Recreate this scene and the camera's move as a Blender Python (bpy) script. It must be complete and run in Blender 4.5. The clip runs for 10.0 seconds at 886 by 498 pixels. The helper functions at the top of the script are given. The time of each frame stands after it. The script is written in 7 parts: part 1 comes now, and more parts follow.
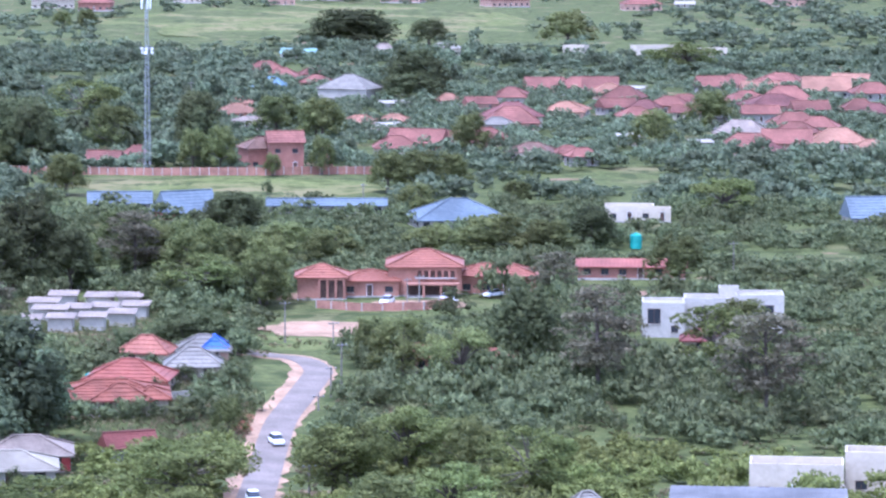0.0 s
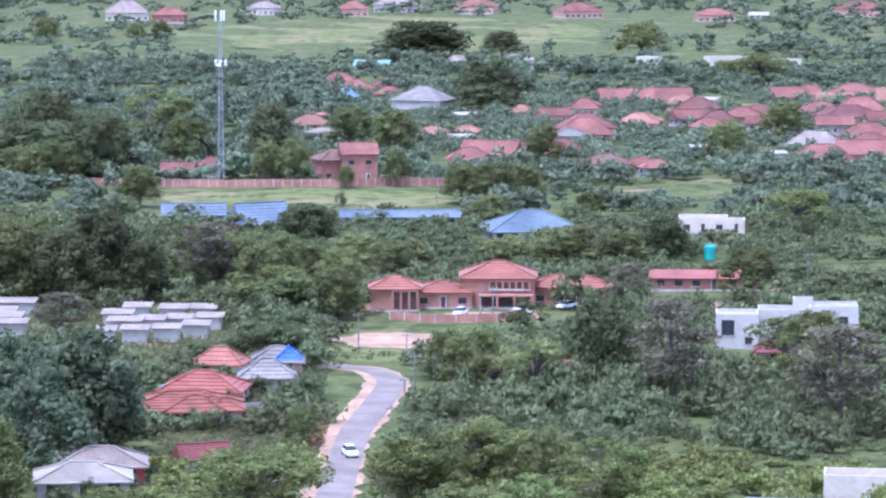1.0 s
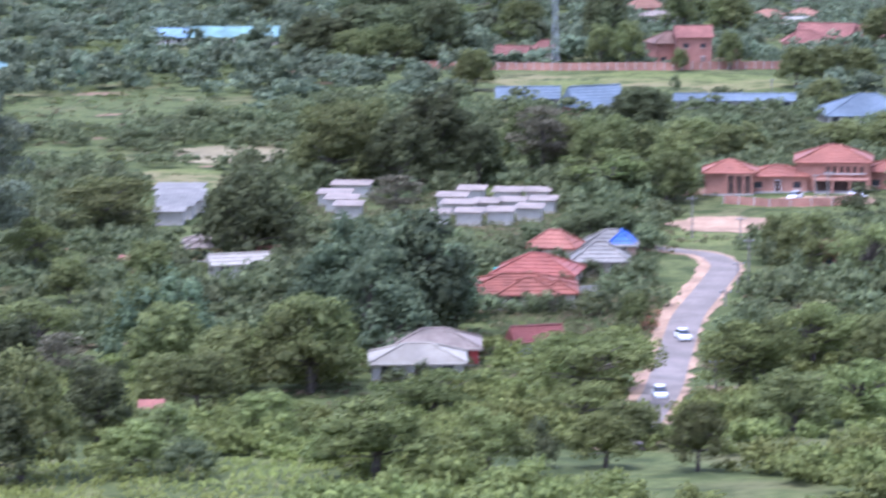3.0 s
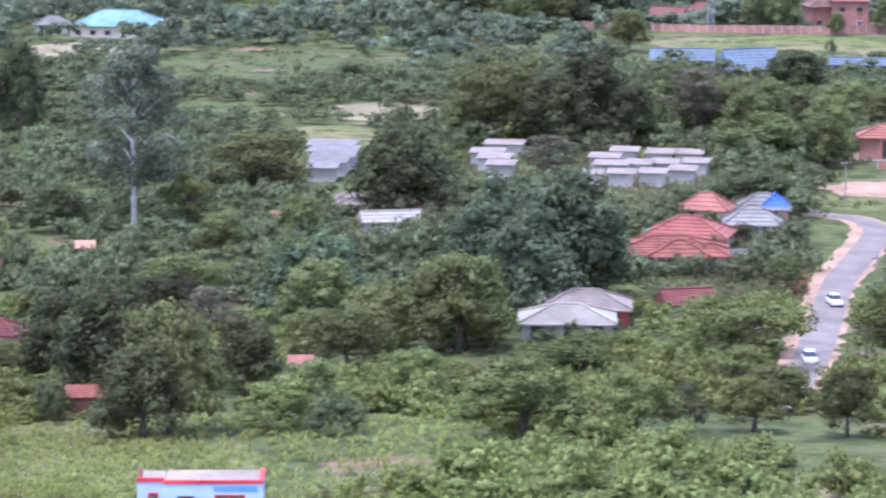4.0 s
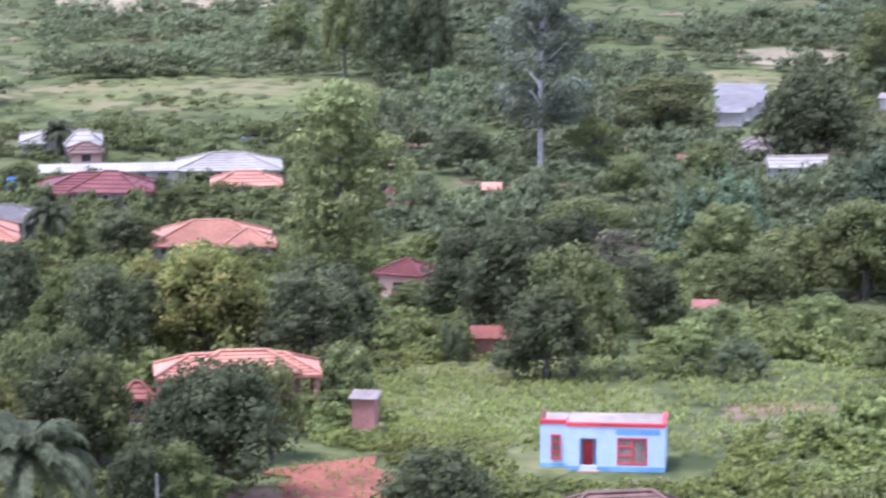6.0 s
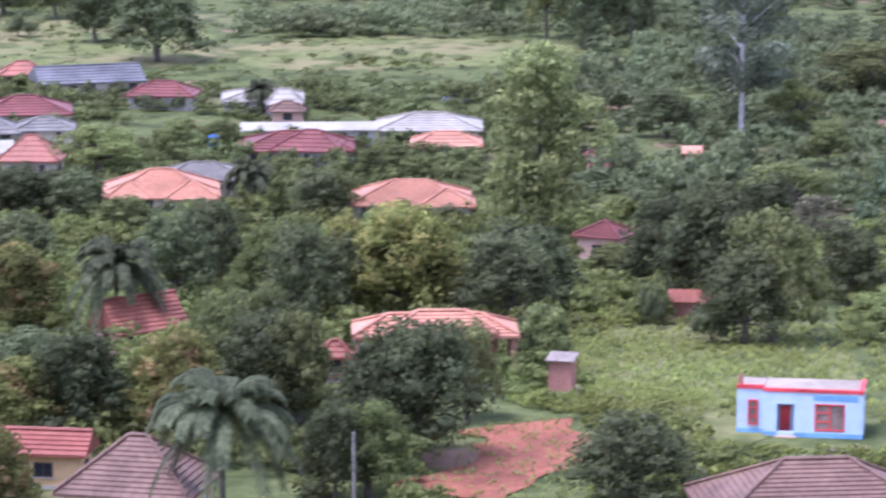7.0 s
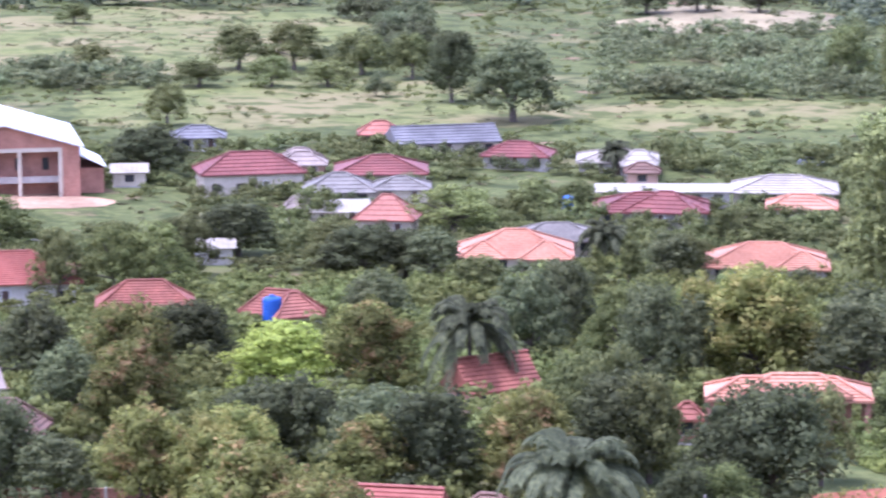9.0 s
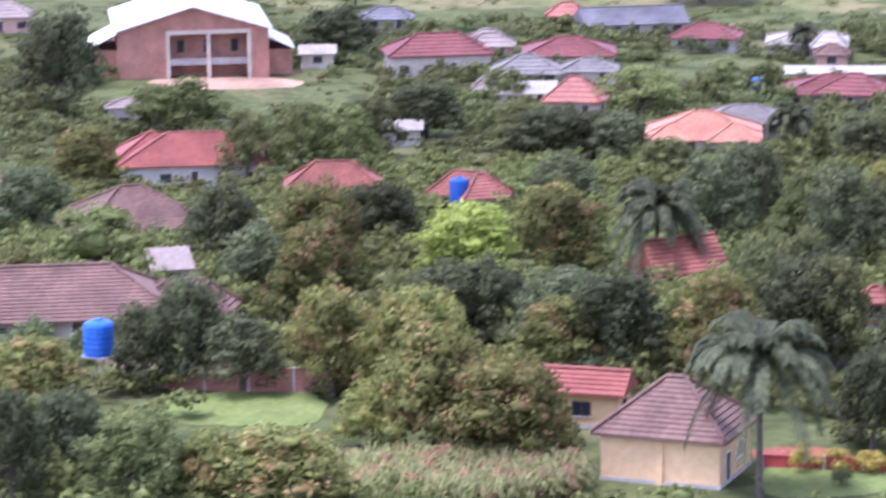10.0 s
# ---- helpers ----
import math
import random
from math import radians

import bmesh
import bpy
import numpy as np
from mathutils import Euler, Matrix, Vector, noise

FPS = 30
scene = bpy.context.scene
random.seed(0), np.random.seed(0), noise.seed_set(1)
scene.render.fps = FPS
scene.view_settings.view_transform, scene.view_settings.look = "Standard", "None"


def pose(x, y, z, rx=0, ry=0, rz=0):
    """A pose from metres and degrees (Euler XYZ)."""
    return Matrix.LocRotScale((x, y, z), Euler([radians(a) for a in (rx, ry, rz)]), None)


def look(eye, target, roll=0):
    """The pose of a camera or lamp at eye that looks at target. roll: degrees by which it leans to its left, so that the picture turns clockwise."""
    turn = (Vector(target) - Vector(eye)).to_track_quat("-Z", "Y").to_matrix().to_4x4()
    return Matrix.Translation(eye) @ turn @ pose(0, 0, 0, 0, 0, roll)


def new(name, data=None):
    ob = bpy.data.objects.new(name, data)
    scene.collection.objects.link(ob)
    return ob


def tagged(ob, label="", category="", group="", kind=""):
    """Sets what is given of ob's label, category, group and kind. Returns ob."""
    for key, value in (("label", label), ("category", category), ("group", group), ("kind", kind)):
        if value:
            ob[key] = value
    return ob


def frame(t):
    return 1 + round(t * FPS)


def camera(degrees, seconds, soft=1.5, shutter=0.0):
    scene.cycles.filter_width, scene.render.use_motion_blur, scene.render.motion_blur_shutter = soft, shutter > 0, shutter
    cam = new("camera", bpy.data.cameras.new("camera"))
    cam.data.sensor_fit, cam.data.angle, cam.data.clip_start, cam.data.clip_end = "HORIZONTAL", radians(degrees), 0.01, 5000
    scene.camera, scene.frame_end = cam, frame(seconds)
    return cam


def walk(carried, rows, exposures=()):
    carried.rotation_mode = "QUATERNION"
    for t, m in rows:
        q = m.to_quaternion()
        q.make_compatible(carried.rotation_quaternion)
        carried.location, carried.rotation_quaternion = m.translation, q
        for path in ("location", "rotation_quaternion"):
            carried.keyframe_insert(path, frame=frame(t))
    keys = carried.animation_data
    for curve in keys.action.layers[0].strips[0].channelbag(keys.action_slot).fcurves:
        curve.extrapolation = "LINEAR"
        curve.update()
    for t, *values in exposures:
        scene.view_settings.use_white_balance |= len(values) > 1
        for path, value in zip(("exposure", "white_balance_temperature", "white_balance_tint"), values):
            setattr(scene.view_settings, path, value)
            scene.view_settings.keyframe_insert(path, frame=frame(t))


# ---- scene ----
# ---- camera ----
EYE_Z = 78.0
cam = camera(14.92, 10.0, soft=2.2, shutter=0.5)
# seconds, turn to the left, tilt up, lean to the right (degrees)
ROWS = [
    (0.0, -1.25, -6.247, -0.175),
    (0.5, -0.658, -5.923, -0.133),
    (1.0, -0.0, -6.054, -0.0),
    (1.5, 0.565, -6.466, -0.016),
    (2.0, 2.279, -7.121, 0.213),
    (2.5, 3.56, -7.435, 0.19),
    (3.0, 5.696, -8.005, 0.479),
    (3.2, 6.343, -8.27, 0.641),
    (4.3, 9.263, -8.779, -0.353),
    (4.5, 10.126, -8.865, -0.318),
    (5.0, 12.595, -8.969, -0.193),
    (5.5, 14.148, -8.735, -0.031),
    (5.7, 14.498, -9.169, 0.139),
    (6.8, 17.936, -10.086, -0.024),
    (7.0, 18.647, -10.271, 0.013),
    (7.5, 20.228, -10.431, 0.15),
    (8.0, 21.378, -10.007, -0.282),
    (8.5, 23.176, -9.711, 0.011),
    (9.0, 24.711, -9.213, 0.393),
    (9.5, 26.365, -10.032, 0.427),
    (10.0, 27.952, -11.184, 0.772),
]
walk(cam, [(t, pose(0, 0, EYE_Z, 0, 0, turn) @ pose(0, 0, 0, 90 + tilt) @ pose(0, 0, 0, 0, 0, -lean)) for t, turn, tilt, lean in ROWS],
     exposures=[(0.0, 1.09, 4680, 26), (2.5, 1.0, 4830, 26), (5.5, 1.05, 5000, 29), (7.3, 1.0, 5030, 32), (8.5, 1.32, 5030, 35), (9.2, 1.32, 5030, 36), (10.0, 1.16, 5120, 37)])

# ---- world and sun: bright, thinly overcast noon ----
SUN_HIGH, SUN_TURN = 70.0, 220.0
world = bpy.data.worlds.new("world")
scene.world = world
world.use_nodes = True
wn = world.node_tree
wn.nodes.clear()
sky = wn.nodes.new("ShaderNodeTexSky")
sky.sky_type, sky.sun_disc = "NISHITA", False
sky.sun_elevation, sky.sun_rotation = radians(SUN_HIGH), radians(SUN_TURN)
sky.air_density, sky.dust_density, sky.ozone_density = 1.0, 2.0, 1.2
wback = wn.nodes.new("ShaderNodeBackground")
wback.inputs["Strength"].default_value = 0.22
wout = wn.nodes.new("ShaderNodeOutputWorld")
veil = wn.nodes.new("ShaderNodeHueSaturation")  # thin high cloud takes most of the blue out of the sky
veil.inputs["Saturation"].default_value = 0.42
wn.links.new(sky.outputs[0], veil.inputs["Color"])
wn.links.new(veil.outputs[0], wback.inputs["Color"])
wn.links.new(wback.outputs[0], wout.inputs["Surface"])
sun_data = bpy.data.lights.new("sun", "SUN")
sun_data.energy, sun_data.angle, sun_data.color = 2.25, radians(10), (1.0, 0.95, 0.87)
sun_ob = new("sun", sun_data)
sx, sy, sz = (math.sin(radians(SUN_TURN)) * math.cos(radians(SUN_HIGH)), math.cos(radians(SUN_TURN)) * math.cos(radians(SUN_HIGH)), math.sin(radians(SUN_HIGH)))
sun_ob.matrix_world = look((200 * sx, 200 * sy, 200 * sz + 100), (0, 0, 100))


# ---- materials ----
def surface(name, dark, light, size=1.0, rough=0.8, metal=0.0, bump=0.2, mottle=0.35, wide=6.0, spread=0.0, islands=0.0):
    """A procedural surface: fine grain between two colours, wider stains, some relief, and chance shifts from object to object or island to island."""
    m = bpy.data.materials.new(name)
    m.use_nodes = True
    nt = m.node_tree
    bsdf = nt.nodes["Principled BSDF"]
    geo = nt.nodes.new("ShaderNodeNewGeometry")
    fine = nt.nodes.new("ShaderNodeTexNoise")
    fine.inputs["Scale"].default_value, fine.inputs["Detail"].default_value = 1.0 / size, 5.0
    nt.links.new(geo.outputs["Position"], fine.inputs["Vector"])
    broad = nt.nodes.new("ShaderNodeTexNoise")
    broad.inputs["Scale"].default_value, broad.inputs["Detail"].default_value = 1.0 / (size * wide), 3.0
    nt.links.new(geo.outputs["Position"], broad.inputs["Vector"])
    ramp = nt.nodes.new("ShaderNodeMapRange")
    ramp.inputs["From Min"].default_value, ramp.inputs["From Max"].default_value = 0.3, 0.7
    nt.links.new(fine.outputs["Fac"], ramp.inputs["Value"])
    mix = nt.nodes.new("ShaderNodeMix")
    mix.data_type = "RGBA"
    mix.inputs["A"].default_value, mix.inputs["B"].default_value = (*dark, 1), (*light, 1)
    nt.links.new(ramp.outputs["Result"], mix.inputs["Factor"])
    tone = nt.nodes.new("ShaderNodeMapRange")
    tone.inputs["From Min"].default_value, tone.inputs["From Max"].default_value = 0.3, 0.7
    tone.inputs["To Min"].default_value, tone.inputs["To Max"].default_value = 1 - mottle, 1 + mottle
    nt.links.new(broad.outputs["Fac"], tone.inputs["Value"])
    value = tone.outputs["Result"]
    for amount, source in ((spread, "object"), (islands, "island")):
        if amount:
            if source == "object":
                info = nt.nodes.new("ShaderNodeObjectInfo").outputs["Random"]
            else:
                info = geo.outputs["Random Per Island"]
            shift = nt.nodes.new("ShaderNodeMapRange")
            shift.inputs["To Min"].default_value, shift.inputs["To Max"].default_value = 1 - amount, 1 + amount
            nt.links.new(info, shift.inputs["Value"])
            both = nt.nodes.new("ShaderNodeMath")
            both.operation = "MULTIPLY"
            nt.links.new(value, both.inputs[0])
            nt.links.new(shift.outputs["Result"], both.inputs[1])
            value = both.outputs[0]
    hsv = nt.nodes.new("ShaderNodeHueSaturation")
    nt.links.new(mix.outputs["Result"], hsv.inputs["Color"])
    nt.links.new(value, hsv.inputs["Value"])
    nt.links.new(hsv.outputs["Color"], bsdf.inputs["Base Color"])
    bsdf.inputs["Roughness"].default_value, bsdf.inputs["Metallic"].default_value = rough, metal
    bsdf.inputs["Specular IOR Level"].default_value = 0.3
    if bump:
        relief = nt.nodes.new("ShaderNodeBump")
        relief.inputs["Strength"].default_value, relief.inputs["Distance"].default_value = bump, size * 0.3
        nt.links.new(fine.outputs["Fac"], relief.inputs["Height"])
        nt.links.new(relief.outputs["Normal"], bsdf.inputs["Normal"])
    return m


def foliage(name, dark, light, tips=None, tip_share=0.0, spread=0.3, leaf_size=0.5):
    """Leaves: each clump takes its own shade between two greens, broken up by a fine leafy grain; some clumps take the colour of young tips."""
    m = bpy.data.materials.new(name)
    m.use_nodes = True
    nt = m.node_tree
    bsdf = nt.nodes["Principled BSDF"]
    geo = nt.nodes.new("ShaderNodeNewGeometry")

    def cloud(scale, detail):
        n = nt.nodes.new("ShaderNodeTexNoise")
        n.inputs["Scale"].default_value, n.inputs["Detail"].default_value = scale, detail
        nt.links.new(geo.outputs["Position"], n.inputs["Vector"])
        return n.outputs["Fac"]

    def span(source, low, high, to_low, to_high):
        r = nt.nodes.new("ShaderNodeMapRange")
        for slot, v in (("From Min", low), ("From Max", high), ("To Min", to_low), ("To Max", to_high)):
            r.inputs[slot].default_value = v
        nt.links.new(source, r.inputs["Value"])
        return r.outputs["Result"]

    def times(a, b):
        x = nt.nodes.new("ShaderNodeMath")
        x.operation = "MULTIPLY"
        nt.links.new(a, x.inputs[0])
        nt.links.new(b, x.inputs[1])
        return x.outputs[0]

    def blend(fac, a, b):
        x = nt.nodes.new("ShaderNodeMix")
        x.data_type = "RGBA"
        nt.links.new(fac, x.inputs["Factor"])
        for slot, c in (("A", a), ("B", b)):
            if isinstance(c, tuple):
                x.inputs[slot].default_value = (*c, 1)
            else:
                nt.links.new(c, x.inputs[slot])
        return x.outputs["Result"]

    grit = cloud(1.0 / leaf_size, 3.0)
    broad = cloud(0.045, 2.0)
    half = nt.nodes.new("ShaderNodeMath")
    half.operation = "MULTIPLY_ADD"
    half.inputs[1].default_value = 0.4
    nt.links.new(geo.outputs["Random Per Island"], half.inputs[0])
    nt.links.new(span(grit, 0.3, 0.7, 0.12, 0.52), half.inputs[2])
    # the dark end is blued: cool hazy shade painted into the leaf colour
    colour = blend(half.outputs[0], (dark[0] * 0.78, dark[1] * 0.84, dark[2] * 1.15), light)
    if tips:
        colour = blend(span(cloud(0.55, 2.0), 0.62 - tip_share * 0.3, 0.72 - tip_share * 0.3, 0, 1), colour, tips)
    info = nt.nodes.new("ShaderNodeObjectInfo")
    value = times(span(broad, 0.3, 0.7, 0.72, 1.28), span(info.outputs["Random"], 0, 1, 1 - spread, 1 + spread))
    value = times(value, span(grit, 0.3, 0.7, 0.74, 1.26))
    hsv = nt.nodes.new("ShaderNodeHueSaturation")
    hsv.inputs["Saturation"].default_value = 0.95
    nt.links.new(span(broad, 0.3, 0.7, 0.466, 0.502), hsv.inputs["Hue"])
    nt.links.new(colour, hsv.inputs["Color"])
    nt.links.new(value, hsv.inputs["Value"])
    nt.links.new(hsv.outputs["Color"], bsdf.inputs["Base Color"])
    bsdf.inputs["Roughness"].default_value = 0.7
    bsdf.inputs["Specular IOR Level"].default_value = 0.12
    relief = nt.nodes.new("ShaderNodeBump")
    relief.inputs["Strength"].default_value, relief.inputs["Distance"].default_value = 0.6, leaf_size * 0.7
    nt.links.new(grit, relief.inputs["Height"])
    nt.links.new(relief.outputs["Normal"], bsdf.inputs["Normal"])
    through_leaf = nt.nodes.new("ShaderNodeBsdfTranslucent")
    nt.links.new(hsv.outputs["Color"], through_leaf.inputs["Color"])
    share = nt.nodes.new("ShaderNodeMixShader")
    share.inputs[0].default_value = 0.42
    nt.links.new(bsdf.outputs[0], share.inputs[1])
    nt.links.new(through_leaf.outputs[0], share.inputs[2])
    nt.links.new(share.outputs[0], nt.nodes["Material Output"].inputs["Surface"])
    return m


def grassland(name, dark, light, straw, soil, straw_share=0.5, soil_share=0.68):
    """Rough grass: tussocks in two greens, straw-coloured drifts, dark weeds and bare soil, by noise at four sizes."""
    m = bpy.data.materials.new(name)
    m.use_nodes = True
    nt = m.node_tree
    bsdf = nt.nodes["Principled BSDF"]
    geo = nt.nodes.new("ShaderNodeNewGeometry")

    def cloud(scale, detail, low, high):
        n = nt.nodes.new("ShaderNodeTexNoise")
        n.inputs["Scale"].default_value, n.inputs["Detail"].default_value = scale, detail
        nt.links.new(geo.outputs["Position"], n.inputs["Vector"])
        r = nt.nodes.new("ShaderNodeMapRange")
        r.inputs["From Min"].default_value, r.inputs["From Max"].default_value = low, high
        nt.links.new(n.outputs["Fac"], r.inputs["Value"])
        return r.outputs["Result"], n.outputs["Fac"]

    def blend(fac, a, b):
        x = nt.nodes.new("ShaderNodeMix")
        x.data_type = "RGBA"
        nt.links.new(fac, x.inputs["Factor"])
        for slot, c in (("A", a), ("B", b)):
            if isinstance(c, tuple):
                x.inputs[slot].default_value = (*c, 1)
            else:
                nt.links.new(c, x.inputs[slot])
        return x.outputs["Result"]

    fine_fac, fine = cloud(0.7, 6, 0.35, 0.65)
    colour = blend(fine_fac, dark, light)
    colour = blend(cloud(0.035, 5, straw_share, straw_share + 0.14)[0], colour, straw)
    weed = cloud(0.14, 6, 0.49, 0.61)[0]
    colour = blend(weed, colour, tuple(c * 0.75 for c in dark))
    colour = blend(cloud(0.05, 6, soil_share, soil_share + 0.05)[0], colour, soil)
    nt.links.new(colour, bsdf.inputs["Base Color"])
    bsdf.inputs["Roughness"].default_value = 0.95
    bsdf.inputs["Specular IOR Level"].default_value = 0.1
    relief = nt.nodes.new("ShaderNodeBump")
    relief.inputs["Strength"].default_value, relief.inputs["Distance"].default_value = 0.7, 0.4
    nt.links.new(fine, relief.inputs["Height"])
    nt.links.new(relief.outputs["Normal"], bsdf.inputs["Normal"])
    return m


def glass_surface():
    m = bpy.data.materials.new("window_glass")
    m.use_nodes = True
    bsdf = m.node_tree.nodes["Principled BSDF"]
    bsdf.inputs["Base Color"].default_value = (0.035, 0.04, 0.05, 1)
    bsdf.inputs["Roughness"].default_value = 0.08
    return m


GROUND = grassland("bush_ground", (0.066, 0.080, 0.026), (0.120, 0.128, 0.044), (0.175, 0.150, 0.072), (0.24, 0.150, 0.10), 0.56, 0.64)
GLASS = glass_surface()
MEADOW = grassland("meadow_grass", (0.100, 0.116, 0.034), (0.168, 0.170, 0.060), (0.190, 0.162, 0.074), (0.22, 0.145, 0.095), 0.43, 0.71)
LAWN = surface("mown_lawn", (0.098, 0.132, 0.028), (0.165, 0.195, 0.050), 0.6, 0.95, wide=10, mottle=0.25)
STRAW = surface("dry_straw_field", (0.190, 0.152, 0.078), (0.265, 0.215, 0.115), 1.5, 0.95, wide=12, mottle=0.3)
PALE_EARTH = surface("pale_bare_earth", (0.270, 0.165, 0.100), (0.370, 0.240, 0.150), 0.8, 0.95, wide=8, mottle=0.3)
RED_EARTH = surface("red_laterite_earth", (0.165, 0.053, 0.029), (0.255, 0.092, 0.050), 0.5, 0.95, wide=8, mottle=0.35)
TAR = surface("worn_tar", (0.160, 0.128, 0.106), (0.230, 0.188, 0.156), 0.4, 0.9, wide=14, mottle=0.22)
CONCRETE = surface("weathered_concrete", (0.34, 0.31, 0.28), (0.48, 0.44, 0.40), 0.4, 0.9, wide=6, mottle=0.2)
ROOFS = {
    "red": surface("red_roof_tiles", (0.226, 0.080, 0.052), (0.303, 0.121, 0.080), 0.5, 0.6, wide=8, mottle=0.2, spread=0.1, islands=0.08),
    "bright": surface("bright_red_roof_sheet", (0.225, 0.066, 0.046), (0.290, 0.098, 0.068), 0.8, 0.55, wide=6, mottle=0.2, islands=0.06),
    "maroon": surface("maroon_roof_tiles", (0.130, 0.039, 0.032), (0.192, 0.066, 0.054), 0.5, 0.55, wide=8, mottle=0.2, spread=0.12, islands=0.08),
    "brown": surface("brown_roof_tiles", (0.125, 0.070, 0.050), (0.190, 0.112, 0.080), 0.5, 0.65, wide=6, mottle=0.25, islands=0.12),
    "rust": surface("faded_rust_roof_tiles", (0.178, 0.058, 0.037), (0.254, 0.092, 0.059), 0.5, 0.7, wide=6, mottle=0.25, islands=0.1),
    "orange": surface("orange_clay_tiles", (0.365, 0.158, 0.092), (0.455, 0.225, 0.140), 0.5, 0.65, wide=8, mottle=0.2, spread=0.08, islands=0.08),
    "grey": surface("grey_roof_tiles", (0.155, 0.138, 0.116), (0.225, 0.202, 0.172), 0.5, 0.7, wide=6, mottle=0.22, spread=0.15, islands=0.08),
    "tan": surface("tan_roof_tiles", (0.220, 0.172, 0.138), (0.285, 0.230, 0.188), 0.5, 0.75, wide=6, mottle=0.22, islands=0.08),
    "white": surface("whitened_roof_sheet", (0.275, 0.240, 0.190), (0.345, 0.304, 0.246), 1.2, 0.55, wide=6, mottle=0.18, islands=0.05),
    "blue": surface("blue_roof_sheet", (0.112, 0.138, 0.164), (0.152, 0.180, 0.206), 1.0, 0.55, wide=8, mottle=0.2, islands=0.06),
    "strong_blue": surface("strong_blue_tarpaulin", (0.042, 0.094, 0.353), (0.059, 0.131, 0.422), 1.0, 0.5),
    "sky_blue": surface("light_blue_roof_sheet", (0.130, 0.205, 0.255), (0.170, 0.250, 0.295), 1.0, 0.55),
    "teal": surface("pale_teal_roof_sheet", (0.165, 0.265, 0.240), (0.205, 0.305, 0.276), 1.0, 0.55, islands=0.04),
    # copies for far roofs: distance haze painted in as a duller tone
    "hazed_red": surface("hazed_red_tiles", (0.165, 0.068, 0.052), (0.225, 0.098, 0.074), 0.8, 0.8, wide=8, mottle=0.25, spread=0.2),
    "hazed_maroon": surface("hazed_maroon_tiles", (0.125, 0.052, 0.046), (0.175, 0.078, 0.066), 0.8, 0.8, wide=8, mottle=0.25, spread=0.2),
    "hazed_orange": surface("hazed_orange_tiles", (0.250, 0.125, 0.080), (0.310, 0.165, 0.110), 0.8, 0.8, wide=8, mottle=0.25, spread=0.15),
    "solar": surface("dark_blue_grey_roof_sheet", (0.110, 0.104, 0.104), (0.155, 0.147, 0.145), 1.0, 0.55, islands=0.08),
}
WALLS = {
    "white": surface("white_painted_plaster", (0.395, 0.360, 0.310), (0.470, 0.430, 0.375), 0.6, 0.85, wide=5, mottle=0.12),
    "cream": surface("cream_painted_plaster", (0.471, 0.399, 0.306), (0.551, 0.479, 0.378), 0.6, 0.85, wide=5, mottle=0.1),
    "yellow": surface("warm_yellow_plaster", (0.60, 0.40, 0.20), (0.69, 0.48, 0.26), 0.6, 0.85, wide=5, mottle=0.12),
    "peach": surface("peach_plaster", (0.464, 0.284, 0.212), (0.543, 0.348, 0.269), 0.6, 0.85, wide=5, mottle=0.1),
    "grey": surface("grey_plaster", (0.262, 0.240, 0.218), (0.357, 0.328, 0.299), 0.6, 0.9, wide=5, mottle=0.15),
    "red_brick": surface("red_brick_wall", (0.260, 0.116, 0.087), (0.369, 0.181, 0.138), 0.25, 0.9, wide=10, mottle=0.2),
    "face_brick": surface("salmon_face_brick", (0.300, 0.142, 0.100), (0.400, 0.208, 0.150), 0.25, 0.9, wide=10, mottle=0.25),
    "sky": surface("pale_blue_painted_plaster", (0.426, 0.513, 0.613), (0.489, 0.569, 0.662), 0.6, 0.8, wide=5, mottle=0.06),
    "blue": surface("mid_blue_paint", (0.163, 0.322, 0.523), (0.211, 0.377, 0.571), 0.6, 0.8),
    "deep_red": surface("deep_red_paint", (0.34, 0.05, 0.05), (0.44, 0.08, 0.07), 0.6, 0.8),
    "lilac": surface("grey_lilac_plaster", (0.305, 0.291, 0.348), (0.385, 0.371, 0.428), 0.6, 0.85),
}
TRIM_RED = surface("red_trim_paint", (0.50, 0.04, 0.05), (0.60, 0.07, 0.07), 0.5, 0.6)
TRIM_WHITE = surface("white_trim_paint", (0.70, 0.69, 0.68), (0.80, 0.79, 0.78), 0.5, 0.6)
TRIM_DARK = surface("dark_brown_timber", (0.06, 0.035, 0.03), (0.11, 0.07, 0.05), 0.3, 0.7)
BARK = surface("grey_brown_bark", (0.075, 0.060, 0.048), (0.145, 0.120, 0.095), 0.3, 0.95, wide=5)
PALE_BARK = surface("pale_smooth_bark", (0.40, 0.36, 0.32), (0.56, 0.52, 0.47), 0.5, 0.9, wide=5)
STEEL = surface("galvanised_steel", (0.30, 0.31, 0.33), (0.42, 0.43, 0.45), 0.3, 0.5, 0.6)
POLE_WOOD = surface("grey_pole_timber", (0.16, 0.14, 0.12), (0.28, 0.25, 0.22), 0.3, 0.9)
TANK_BLUE = surface("blue_polythene", (0.022, 0.090, 0.370), (0.034, 0.125, 0.450), 1.0, 0.45)
TANK_GREEN = surface("green_polythene", (0.03, 0.22, 0.19), (0.05, 0.30, 0.26), 1.0, 0.5)
CAR_WHITE = surface("white_car_paint", (0.74, 0.74, 0.75), (0.82, 0.82, 0.83), 1.0, 0.25, mottle=0.04, bump=0)
CAR_DARK = surface("dark_car_paint", (0.10, 0.11, 0.14), (0.15, 0.16, 0.19), 1.0, 0.3, mottle=0.04, bump=0)
RUBBER = surface("black_rubber", (0.02, 0.02, 0.02), (0.04, 0.04, 0.04), 0.2, 0.9)
